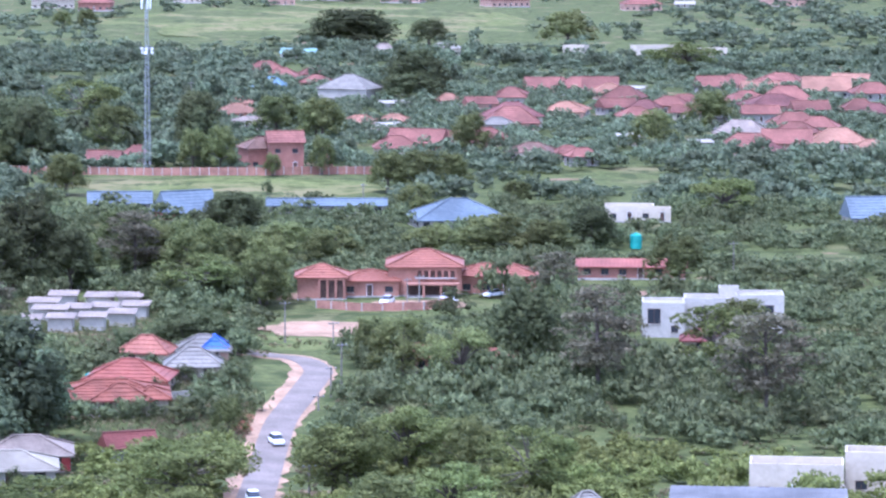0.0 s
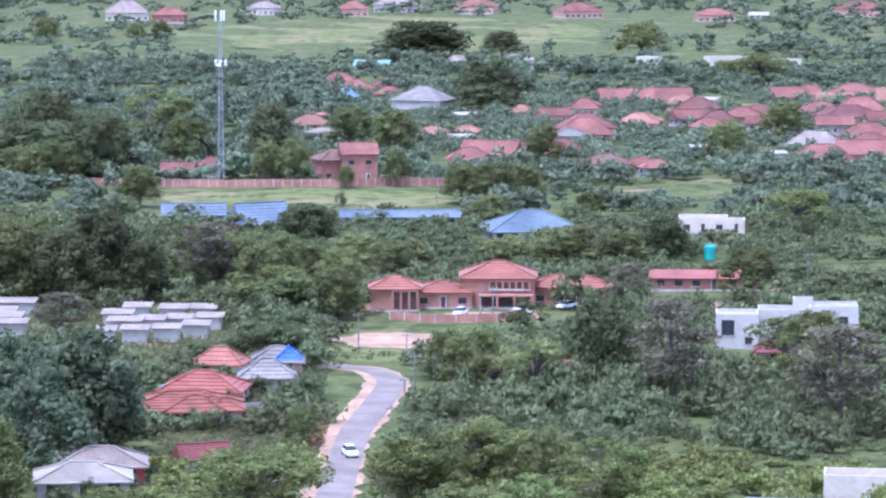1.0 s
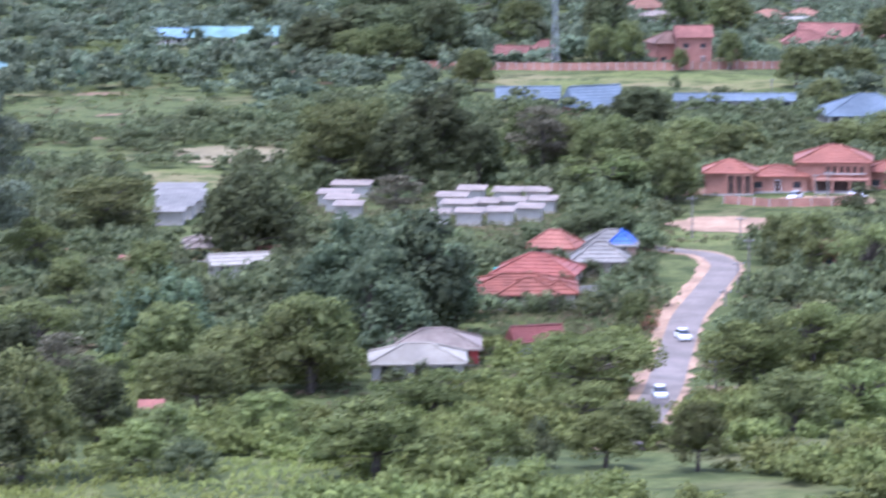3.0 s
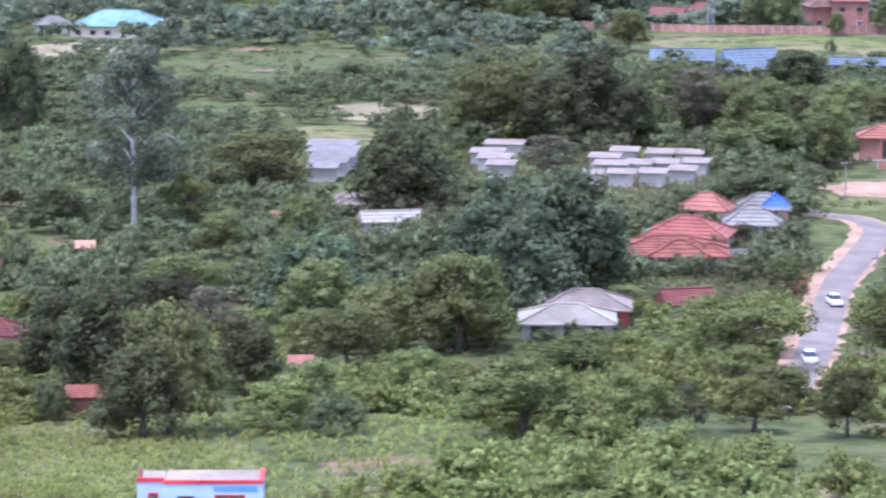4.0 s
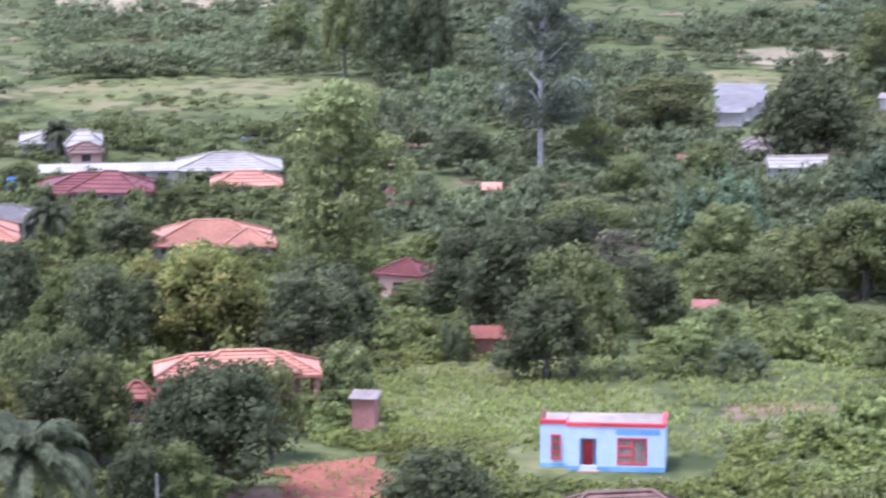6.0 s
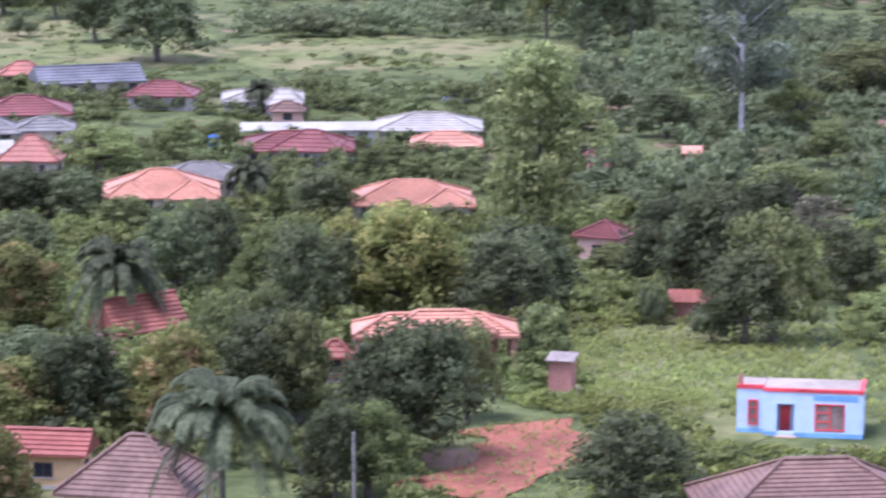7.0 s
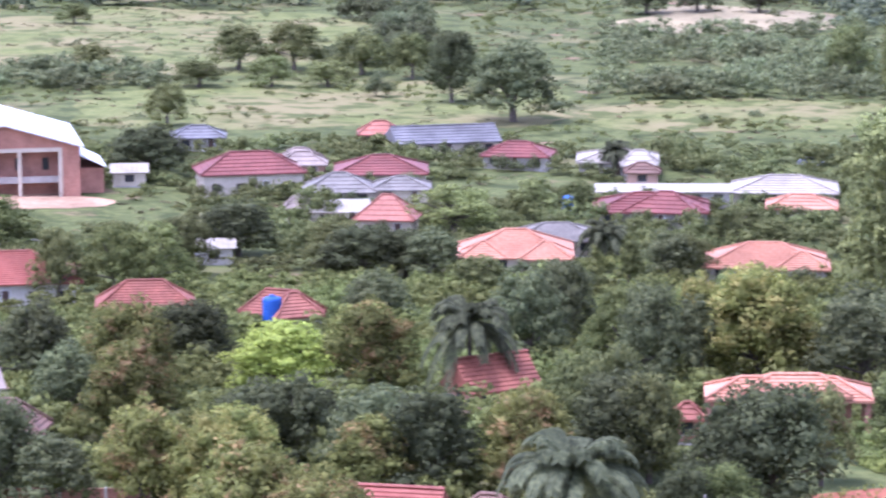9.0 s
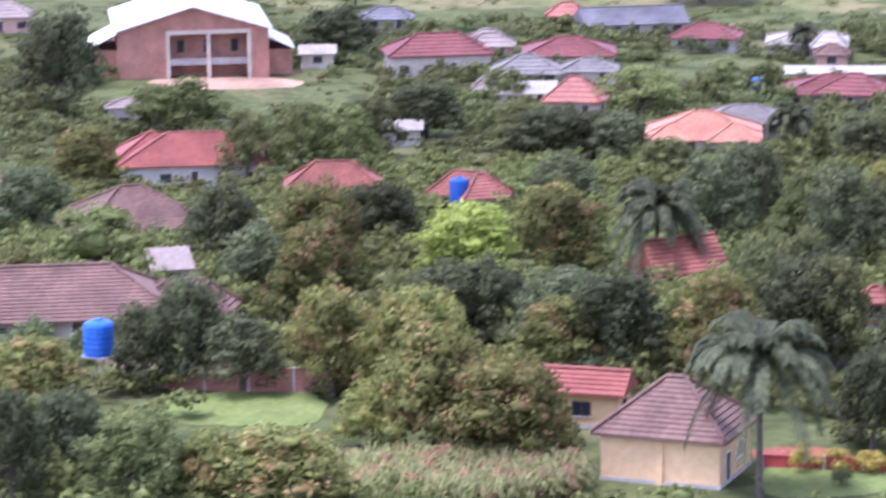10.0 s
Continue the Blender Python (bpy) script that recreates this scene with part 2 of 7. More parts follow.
LEAF = {
    "dark": foliage("dark_mango_leaves", (0.064, 0.082, 0.035), (0.160, 0.178, 0.065)),
    "flush": foliage("mango_leaves_with_young_tips", (0.095, 0.115, 0.028), (0.250, 0.268, 0.060), (0.340, 0.255, 0.085), 0.22),
    "gold": foliage("mango_leaves_in_yellow_flush", (0.105, 0.130, 0.028), (0.265, 0.290, 0.062), (0.310, 0.300, 0.075), 0.4),
    "mid": foliage("mid_green_leaves", (0.094, 0.116, 0.036), (0.220, 0.242, 0.072)),
    "fresh": foliage("fresh_green_leaves", (0.104, 0.134, 0.036), (0.240, 0.280, 0.076)),
    "lime": foliage("lime_green_leaves", (0.190, 0.270, 0.034), (0.440, 0.530, 0.090)),
    "blue": foliage("blue_green_feathery_leaves", (0.066, 0.098, 0.046), (0.178, 0.220, 0.100)),
    "grey": foliage("grey_green_eucalyptus_leaves", (0.112, 0.136, 0.074), (0.235, 0.262, 0.146)),
    "olive": foliage("yellow_green_eucalyptus_leaves", (0.140, 0.165, 0.048), (0.300, 0.335, 0.105)),
    "palm": foliage("palm_fronds", (0.066, 0.078, 0.034), (0.146, 0.158, 0.072)),
    "bush": foliage("bush_leaves", (0.080, 0.104, 0.042), (0.205, 0.232, 0.092), leaf_size=0.8),
    "scrub": foliage("yellow_green_scrub_leaves", (0.096, 0.120, 0.030), (0.232, 0.262, 0.066)),
    # paler and bluer than nearer leaves: distance haze put into the colour
    "woods": foliage("hazed_woodland_leaves", (0.098, 0.130, 0.064), (0.212, 0.248, 0.128), leaf_size=0.9),
    "weed": foliage("tall_weeds", (0.190, 0.232, 0.042), (0.345, 0.390, 0.085), (0.34, 0.33, 0.15), 0.1),
    "tussock": foliage("rough_grass_tussocks", (0.110, 0.125, 0.040), (0.200, 0.205, 0.080), (0.270, 0.225, 0.115), 0.35),
    "maize": foliage("maize_leaves", (0.160, 0.190, 0.052), (0.330, 0.340, 0.120), (0.360, 0.230, 0.110), 0.3),
    "red": foliage("reddish_scrub_leaves", (0.218, 0.090, 0.055), (0.413, 0.180, 0.093)),
    "bare": foliage("grey_twigs_and_sparse_leaves", (0.139, 0.138, 0.067), (0.289, 0.265, 0.142)),
    "flower": foliage("yellow_hedge_flowers", (0.240, 0.260, 0.040), (0.680, 0.580, 0.075)),
}


# ---- the lie of the land ----
def land(x, y):
    """Height of the ground: a flat valley, a low shelf before it and the steep foot of the hill on which the camera stands."""
    r = math.hypot(x, y)
    s = min(1.0, max(0.0, (450 - r) / 180))
    z = 14 * s * s * (3 - 2 * s)
    if r < 120:
        z += 61 * (1 - r / 120) ** 2
    k = min(1.0, max(0.0, (r - 250) / 200))
    return z + k * (0.7 * math.sin(x / 37) * math.cos(y / 53) + 0.4 * math.sin((x + y) / 19))


def land_many(x, y):
    r = np.hypot(x, y)
    s = np.clip((450 - r) / 180, 0, 1)
    z = 14 * s * s * (3 - 2 * s) + np.where(r < 120, 61 * (1 - r / 120) ** 2, 0)
    k = np.clip((r - 250) / 200, 0, 1)
    return z + k * (0.7 * np.sin(x / 37) * np.cos(y / 53) + 0.4 * np.sin((x + y) / 19))


def mesh_of(name, verts, faces, material):
    me = bpy.data.meshes.new(name)
    me.from_pydata(verts, [], faces)
    me.materials.append(material)
    me.update()
    return me


def part(name, bm, material, parent, label="", smooth=False):
    """Links a bmesh as one mesh object under a thing or a part."""
    me = bpy.data.meshes.new(name)
    bm.normal_update()
    bm.to_mesh(me)
    bm.free()
    me.materials.append(material)
    if smooth:
        me.shade_smooth()
    ob = new(name, me)
    ob.parent = parent
    if label:
        tagged(ob, label)
    return ob


def base_at(name, x, y, yaw=0.0, lift=0.0):
    ob = new(name)
    ob.matrix_basis = pose(x, y, land(x, y) + lift, 0, 0, yaw)
    return ob


def box(bm, x0, x1, y0, y1, z0, z1):
    v = [bm.verts.new(p) for p in ((x0, y0, z0), (x1, y0, z0), (x1, y1, z0), (x0, y1, z0), (x0, y0, z1), (x1, y0, z1), (x1, y1, z1), (x0, y1, z1))]
    for f in ((0, 3, 2, 1), (4, 5, 6, 7), (0, 1, 5, 4), (1, 2, 6, 5), (2, 3, 7, 6), (3, 0, 4, 7)):
        bm.faces.new([v[i] for i in f])


def tube(bm, a, b, ra, rb, sides=8, caps=True):
    a, b = Vector(a), Vector(b)
    q = (b - a).to_track_quat("Z", "Y")
    rings = []
    for p, rad in ((a, ra), (b, rb)):
        rings.append([bm.verts.new(p + q @ Vector((rad * math.cos(2 * math.pi * k / sides), rad * math.sin(2 * math.pi * k / sides), 0))) for k in range(sides)])
    for k in range(sides):
        n = (k + 1) % sides
        bm.faces.new((rings[0][k], rings[0][n], rings[1][n], rings[1][k]))
    if caps:
        bm.faces.new(rings[1])
        bm.faces.new(list(reversed(rings[0])))


def lathe(bm, profile, sides=20, centre=(0, 0)):
    rings = [[bm.verts.new((centre[0] + r * math.cos(2 * math.pi * k / sides), centre[1] + r * math.sin(2 * math.pi * k / sides), z)) for k in range(sides)] for r, z in profile]
    for a, b in zip(rings, rings[1:]):
        for k in range(sides):
            n = (k + 1) % sides
            bm.faces.new((a[k], a[n], b[n], b[k]))
    bm.faces.new(rings[-1])
    bm.faces.new(list(reversed(rings[0])))


# ---- ground ----
def build_ground():
    radii = [0.5, 15, 30, 45, 60, 75, 90, 105, 120, 150, 180] + list(np.arange(200, 700, 8)) + list(np.arange(700, 1500, 25)) + list(np.geomspace(1500, 4900, 25))
    fine = np.concatenate([np.linspace(-12, 40, 240, endpoint=False), np.linspace(40, 348, 120, endpoint=False)])
    az = np.radians(fine)
    r = np.array(radii)[:, None]
    x, y = -r * np.sin(az), r * np.cos(az)
    z = land_many(x, y)
    verts = np.stack([x, y, z], -1).reshape(-1, 3)
    n = len(az)
    faces = [(a * n + b, (a + 1) * n + b, (a + 1) * n + (b + 1) % n, a * n + (b + 1) % n) for a in range(len(radii) - 1) for b in range(n)]
    faces = [tuple(reversed(f)) for f in faces]
    ob = new("ground", mesh_of("ground", [tuple(v) for v in verts], faces, GROUND))
    for p in ob.data.polygons:
        p.use_smooth = True
    tagged(ob, "green bush-covered valley floor with bare reddish soil", "ground", kind="structure")


build_ground()


def patch(name, label, x, y, long_r, short_r, yaw, material, lift=0.06, ragged=0.25):
    """A draped field or clearing with an uneven outline."""
    rings, sides = 10, 48
    verts, faces = [(x, y, land(x, y) + lift)], []
    c, s = math.cos(radians(yaw)), math.sin(radians(yaw))
    for i in range(1, rings + 1):
        for k in range(sides):
            a = 2 * math.pi * k / sides
            edge = 1 + ragged * noise.noise((math.cos(a) * 1.7 + x, math.sin(a) * 1.7 + y, 0.3)) + ragged * 0.5 * noise.noise((math.cos(a) * 5 + x, math.sin(a) * 5 + y, 3.3))
            u, v = long_r * edge * i / rings * math.cos(a), short_r * edge * i / rings * math.sin(a)
            px, py = x + u * c - v * s, y + u * s + v * c
            verts.append((px, py, land(px, py) + lift))
    for k in range(sides):
        n = (k + 1) % sides
        faces.append((0, 1 + k, 1 + n))
        for i in range(rings - 1):
            a, b = 1 + i * sides, 1 + (i + 1) * sides
            faces.append((a + k, b + k, b + n, a + n))
    ob = new(name, mesh_of(name, verts, faces, material))
    return tagged(ob, label, name.replace("_", " "), kind="structure")


def smooth_line(points, step=1.5):
    pts = [Vector(p) for p in points]
    out = []
    for i in range(len(pts) - 1):
        p0, p1, p2, p3 = pts[max(i - 1, 0)], pts[i], pts[i + 1], pts[min(i + 2, len(pts) - 1)]
        n = max(2, int((p2 - p1).length / step))
        for k in range(n):
            t = k / n
            out.append(0.5 * ((2 * p1) + (p2 - p0) * t + (2 * p0 - 5 * p1 + 4 * p2 - p3) * t * t + (3 * p1 - p0 - 3 * p2 + p3) * t ** 3))
    return out + [pts[-1]]


def strip(name, label, points, width, material, lift=0.1, category="road", ragged=0.0):
    """A road or track draped over the land along a line."""
    line = smooth_line(points)
    verts, faces = [], []
    for i, p in enumerate(line):
        d = (line[min(i + 1, len(line) - 1)] - line[max(i - 1, 0)]).normalized()
        side = Vector((-d.y, d.x))
        w = width * (1 + ragged * noise.noise((p.x / 5, p.y / 5, 1)))
        for k in range(5):
            wear = ragged * 1.6 * noise.noise((p.x / 2.6 + k, p.y / 2.6, 4)) if k in (0, 4) else 0
            q = p + side * (w * (k / 4 - 0.5) + wear)
            verts.append((q.x, q.y, land(q.x, q.y) + lift + 0.04 * (1 - abs(k - 2) / 2)))
        if i:
            faces += [(5 * i - 5 + k, 5 * i - 4 + k, 5 * i + 1 + k, 5 * i + k) for k in range(4)]
    faces = [tuple(reversed(f)) for f in faces]
    ob = new(name, mesh_of(name, verts, faces, material))
    return tagged(ob, label, category, kind="structure")


# ---- open yards, roads and fields, where no bush grows ----
CLEAR = []


def keep_clear(x, y, rx, ry, yaw=0.0, field=False):
    CLEAR.append((x, y, rx, ry, math.cos(radians(yaw)), math.sin(radians(yaw)), field))


def is_clear(x, y, pad, fields=True):
    out = np.ones(len(x), bool)
    for cx, cy, rx, ry, c, s, field in CLEAR:
        if field and not fields:
            continue
        u, v = (x - cx) * c + (y - cy) * s, -(x - cx) * s + (y - cy) * c
        out &= (u / (rx + pad)) ** 2 + (v / (ry + pad)) ** 2 > 1
    return out


# ---- houses ----
def hip_roof(bm, x0, x1, y0, y1, z, rise, courses, gable=False, thick=0.14):
    """Roof in stepped courses from the eaves to the ridge along the longer side, each course lapping over the one below."""
    along_x = x1 - x0 >= y1 - y0
    half = min(x1 - x0, y1 - y0) / 2
    steps = [(0, -thick), (0, 0.02)]
    for i in range(courses):
        steps += [((i + 1) / courses, -0.06 if i < courses - 1 else 0.02)]
        if i < courses - 1:
            steps += [((i + 1) / courses, 0.06)]
    rings = []
    for t, up in steps:
        e = half * t
        ex, ey = ((0 if gable else e), e) if along_x else (e, (0 if gable else e))
        rings.append([bm.verts.new(p) for p in ((x0 + ex, y0 + ey, z + rise * t + up), (x1 - ex, y0 + ey, z + rise * t + up), (x1 - ex, y1 - ey, z + rise * t + up), (x0 + ex, y1 - ey, z + rise * t + up))])
    for a, b in zip(rings, rings[1:]):
        for k in range(4):
            n = (k + 1) % 4
            bm.faces.new((a[k], a[n], b[n], b[k]))
    bm.faces.new(list(reversed(rings[0])))
    bmesh.ops.remove_doubles(bm, verts=bm.verts[:], dist=0.001)


def ridge_caps(bm, x0, x1, y0, y1, z, rise, gable=False, size=0.16):
    w, d = x1 - x0, y1 - y0
    half = min(w, d) / 2
    if w >= d:
        p, q = ((x0 + (0 if gable else half)), (y0 + y1) / 2), ((x1 - (0 if gable else half)), (y0 + y1) / 2)
    else:
        p, q = ((x0 + x1) / 2, y0 + (0 if gable else half)), ((x0 + x1) / 2, y1 - (0 if gable else half))
    z1 = z + rise + size * 0.5
    if (Vector(p) - Vector(q)).length > 0.3:
        tube(bm, (*p, z1), (*q, z1), size, size, 6)
    if not gable:
        near = {(x0, y0): None, (x1, y0): None, (x1, y1): None, (x0, y1): None}
        for c in near:
            e = min((p, q), key=lambda s: (s[0] - c[0]) ** 2 + (s[1] - c[1]) ** 2)
            tube(bm, (*c, z + size * 0.6), (*e, z1), size * 0.8, size * 0.8, 6)


def window_on(parent, x, y, z, w, h, facing, trim, sill=True):
    """A framed window with glass panes and a sill; facing 0: towards -y, 1: +x, 2: +y, 3: -x."""
    win = new("window")
    win.parent = parent
    win.matrix_basis = pose(x, y, z, 0, 0, 90 * facing)
    t = 0.09
    bm = bmesh.new()
    box(bm, -w / 2, w / 2, -0.06, 0.05, -h / 2, -h / 2 + t)
    box(bm, -w / 2, w / 2, -0.06, 0.05, h / 2 - t, h / 2)
    box(bm, -w / 2, -w / 2 + t, -0.06, 0.05, -h / 2 + t, h / 2 - t)
    box(bm, w / 2 - t, w / 2, -0.06, 0.05, -h / 2 + t, h / 2 - t)
    if w > 1.0:
        box(bm, -t / 2, t / 2, -0.05, 0.05, -h / 2 + t, h / 2 - t)
    part("window_frame", bm, trim, win)
    bm = bmesh.new()
    box(bm, -w / 2 + t * 0.5, w / 2 - t * 0.5, -0.012, 0.02, -h / 2 + t * 0.5, h / 2 - t * 0.5)
    part("pane", bm, GLASS, win)
    if sill:
        bm = bmesh.new()
        box(bm, -w / 2 - 0.08, w / 2 + 0.08, -0.14, 0.02, -h / 2 - 0.08, -h / 2 - 0.003)
        part("window_sill", bm, CONCRETE, win)
    return win


def door_on(parent, x, y, z, facing, w=0.95, h=2.05):
    d = new("door")
    d.parent = parent
    d.matrix_basis = pose(x, y, z, 0, 0, 90 * facing)
    bm = bmesh.new()
    box(bm, -w / 2, w / 2, -0.03, 0.03, 0, h)
    box(bm, -w / 2 + 0.12, w / 2 - 0.12, -0.045, -0.03, 0.2, h * 0.45)
    box(bm, -w / 2 + 0.12, w / 2 - 0.12, -0.045, -0.03, h * 0.55, h - 0.15)
    part("door_leaf", bm, TRIM_DARK, d)
    bm = bmesh.new()
    box(bm, -w / 2 - 0.09, -w / 2 - 0.002, -0.06, 0.03, 0, h + 0.09)
    box(bm, w / 2 + 0.002, w / 2 + 0.09, -0.06, 0.03, 0, h + 0.09)
    box(bm, -w / 2 - 0.002, w / 2 + 0.002, -0.06, 0.03, h + 0.002, h + 0.09)
    part("door_frame", bm, TRIM_WHITE, d)


def house(label, x, y, yaw, w, d, wall_h, rise, roof="red", wall="cream", kind="hip", wings=(), name="house", sink=0.5, over=0.55, fine=True, trim=None, group="houses of the valley", bare=False, category="house"):
    """A house on a plinth with its walls, openings and roof. Its front looks towards -y. wings: (dx, dy, w, d, wall_h, rise, roof, kind)."""
    top = base_at(name, x, y, yaw)
    tagged(top, label, category, group)
    trim = trim or TRIM_DARK
    keep_clear(x, y, w * 0.58, d * 0.58, yaw)
    blocks = [(0, 0, w, d, wall_h, rise, roof, kind)] + [tuple(v) for v in wings]
    for bx, by, bw, bd, bh, brise, broof, bkind in blocks:
        x0, x1, y0, y1 = bx - bw / 2, bx + bw / 2, by - bd / 2, by + bd / 2
        bm = bmesh.new()
        if bkind == "gable":
            if bw >= bd:
                peak = bh + brise * bd / (bd + 2 * over)
                ends = [[bm.verts.new(p) for p in ((gx, y0, -sink), (gx, y1, -sink), (gx, y1, bh), (gx, by, peak), (gx, y0, bh))] for gx in (x0, x1)]
            else:
                peak = bh + brise * bw / (bw + 2 * over)
                ends = [[bm.verts.new(p) for p in ((x0, gy, -sink), (x1, gy, -sink), (x1, gy, bh), (bx, gy, peak), (x0, gy, bh))] for gy in (y0, y1)]
            bm.faces.new(ends[0])
            bm.faces.new(list(reversed(ends[1])))
            for k in range(5):
                n = (k + 1) % 5
                bm.faces.new((ends[0][n], ends[0][k], ends[1][k], ends[1][n]))
            bmesh.ops.recalc_face_normals(bm, faces=bm.faces[:])
        else:
            box(bm, x0, x1, y0, y1, -sink, bh)
        part("wall", bm, WALLS[wall], top)
        if bkind == "flat":
            bm = bmesh.new()
            up = bh + max(0.35, brise)
            rings = [[bm.verts.new((x, y, z)) for x, y in ((x0 + e, y0 + e), (x1 - e, y0 + e), (x1 - e, y1 - e), (x0 + e, y1 - e))] for e, z in ((0.0, bh + 0.003), (0.0, up), (0.25, up), (0.25, bh + 0.003))]
            for a in range(4):
                for k in range(4):
                    n, b = (k + 1) % 4, (a + 1) % 4
                    bm.faces.new((rings[a][k], rings[a][n], rings[b][n], rings[b][k]))
            part("parapet", bm, WALLS[wall], top)
        bm = bmesh.new()
        box(bm, x0 - 0.06, x1 + 0.06, y0 - 0.06, y1 + 0.06, -sink, 0.28)
        part("plinth", bm, CONCRETE, top)
        r0, r1, r2, r3 = x0 - over, x1 + over, y0 - over, y1 + over
        bm = bmesh.new()
        if bkind in ("hip", "gable"):
            slope = math.hypot(brise, min(r1 - r0, r3 - r2) / 2)
            n = max(3, int(slope / (0.45 if fine else 0.9)))
            hip_roof(bm, r0, r1, r2, r3, bh, brise, n, bkind == "gable")
            roof_ob = part("roof", bm, ROOFS[broof], top)
            bm = bmesh.new()
            ridge_caps(bm, r0, r1, r2, r3, bh + 0.06, brise, bkind == "gable")
            part("ridge_cap", bm, ROOFS[broof], roof_ob)
            if bkind == "hip":
                bm = bmesh.new()
                rings = [[bm.verts.new((x, y, z)) for x, y in ((r0 - e, r2 - e), (r1 + e, r2 - e), (r1 + e, r3 + e), (r0 - e, r3 + e))] for e, z in ((0.002, bh - 0.22), (0.035, bh - 0.22), (0.035, bh + 0.02), (0.002, bh + 0.02))]
                for a in range(4):
                    for k in range(4):
                        n, b = (k + 1) % 4, (a + 1) % 4
                        bm.faces.new((rings[a][n], rings[a][k], rings[b][k], rings[b][n]))
                bmesh.ops.recalc_face_normals(bm, faces=bm.faces[:])
                part("fascia", bm, ROOFS[broof], roof_ob)
            else:
                for q in ((r0, r1, r2 - 0.03, r2 - 0.002), (r0, r1, r3 + 0.002, r3 + 0.03)) if bw >= bd else ((r0 - 0.03, r0 - 0.002, r2, r3), (r1 + 0.002, r1 + 0.03, r2, r3)):
                    bm = bmesh.new()
                    box(bm, *q, bh - 0.22, bh + 0.02)
                    part("fascia", bm, ROOFS[broof], roof_ob)
        elif bkind == "flat":
            box(bm, x0 + 0.26, x1 - 0.26, y0 + 0.26, y1 - 0.26, bh + 0.004, bh + 0.12)
            part("roof", bm, ROOFS[broof], top)
        elif bkind == "mono":
            n = max(8, int((r1 - r0) / 0.4))
            rows = [[], [], [], []]
            for k in range(n + 1):
                px, up = r0 + (r1 - r0) * k / n, 0.05 * (k % 2)
                for row, (py, pz) in zip(rows, ((r2, bh + 0.06 + up), (r3, bh + brise + 0.06 + up), (r3, bh + brise), (r2, bh))):
                    row.append(bm.verts.new((px, py, pz)))
            for k in range(n):
                for a, b in ((0, 1), (1, 2), (2, 3), (3, 0)):
                    bm.faces.new((rows[a][k], rows[a][k + 1], rows[b][k + 1], rows[b][k]))
            bm.faces.new([row[0] for row in rows])
            bm.faces.new([row[n] for row in reversed(rows)])
            part("roof", bm, ROOFS[broof], top)
        if bare:
            continue
        storeys = max(1, int(bh / 2.9))
        for floor_no in range(storeys):
            zc = 1.5 + floor_no * bh / storeys
            n = max(1, int(bw / 3.4))
            for k in range(n):
                wx = x0 + bw * (k + 0.5) / n
                if floor_no == 0 and n > 1 and k == n // 2:
                    door_on(top, wx, y0 - 0.035, 0.28, 0)
                else:
                    window_on(top, wx, y0, zc, min(1.5, bw / n * 0.55), 1.15, 0, trim)
            n = max(1, int(bd / 4.0))
            for k in range(n):
                wy = y0 + bd * (k + 0.5) / n
                window_on(top, x1, wy, zc, 1.2, 1.1, 1, trim)
                window_on(top, x0, wy, zc, 1.2, 1.1, 3, trim)
    return top


def colonnade(top, x0, x1, y, z0, z1, count, material, depth=1.2, label="flat dark panel standing for a shaded porch recess"):
    """A flat dark panel that paints a recess's shade on a front, with a row of posts before it, as parts of a house."""
    bm = bmesh.new()
    box(bm, x0, x1, y - 0.02, y + 0.02, z0, z1)
    part("recess_shade", bm, TRIM_DARK, top, label)
    bm = bmesh.new()
    box(bm, x0 - 0.2, x1 + 0.2, y - depth, y - 0.022, z1, z1 + 0.3)
    part("lintel", bm, material, top)
    bm = bmesh.new()
    box(bm, x0 - 0.2, x1 + 0.2, y - depth, y - 0.022, z0 - 0.25, z0)
    part("porch_floor", bm, CONCRETE, top)
    for k in range(count):
        px = x0 + (x1 - x0) * k / (count - 1)
        bm = bmesh.new()
        box(bm, px - 0.2, px + 0.2, y - depth + 0.02, y - depth + 0.42, z0 - 0.6, z1)
        part("column", bm, material, top)


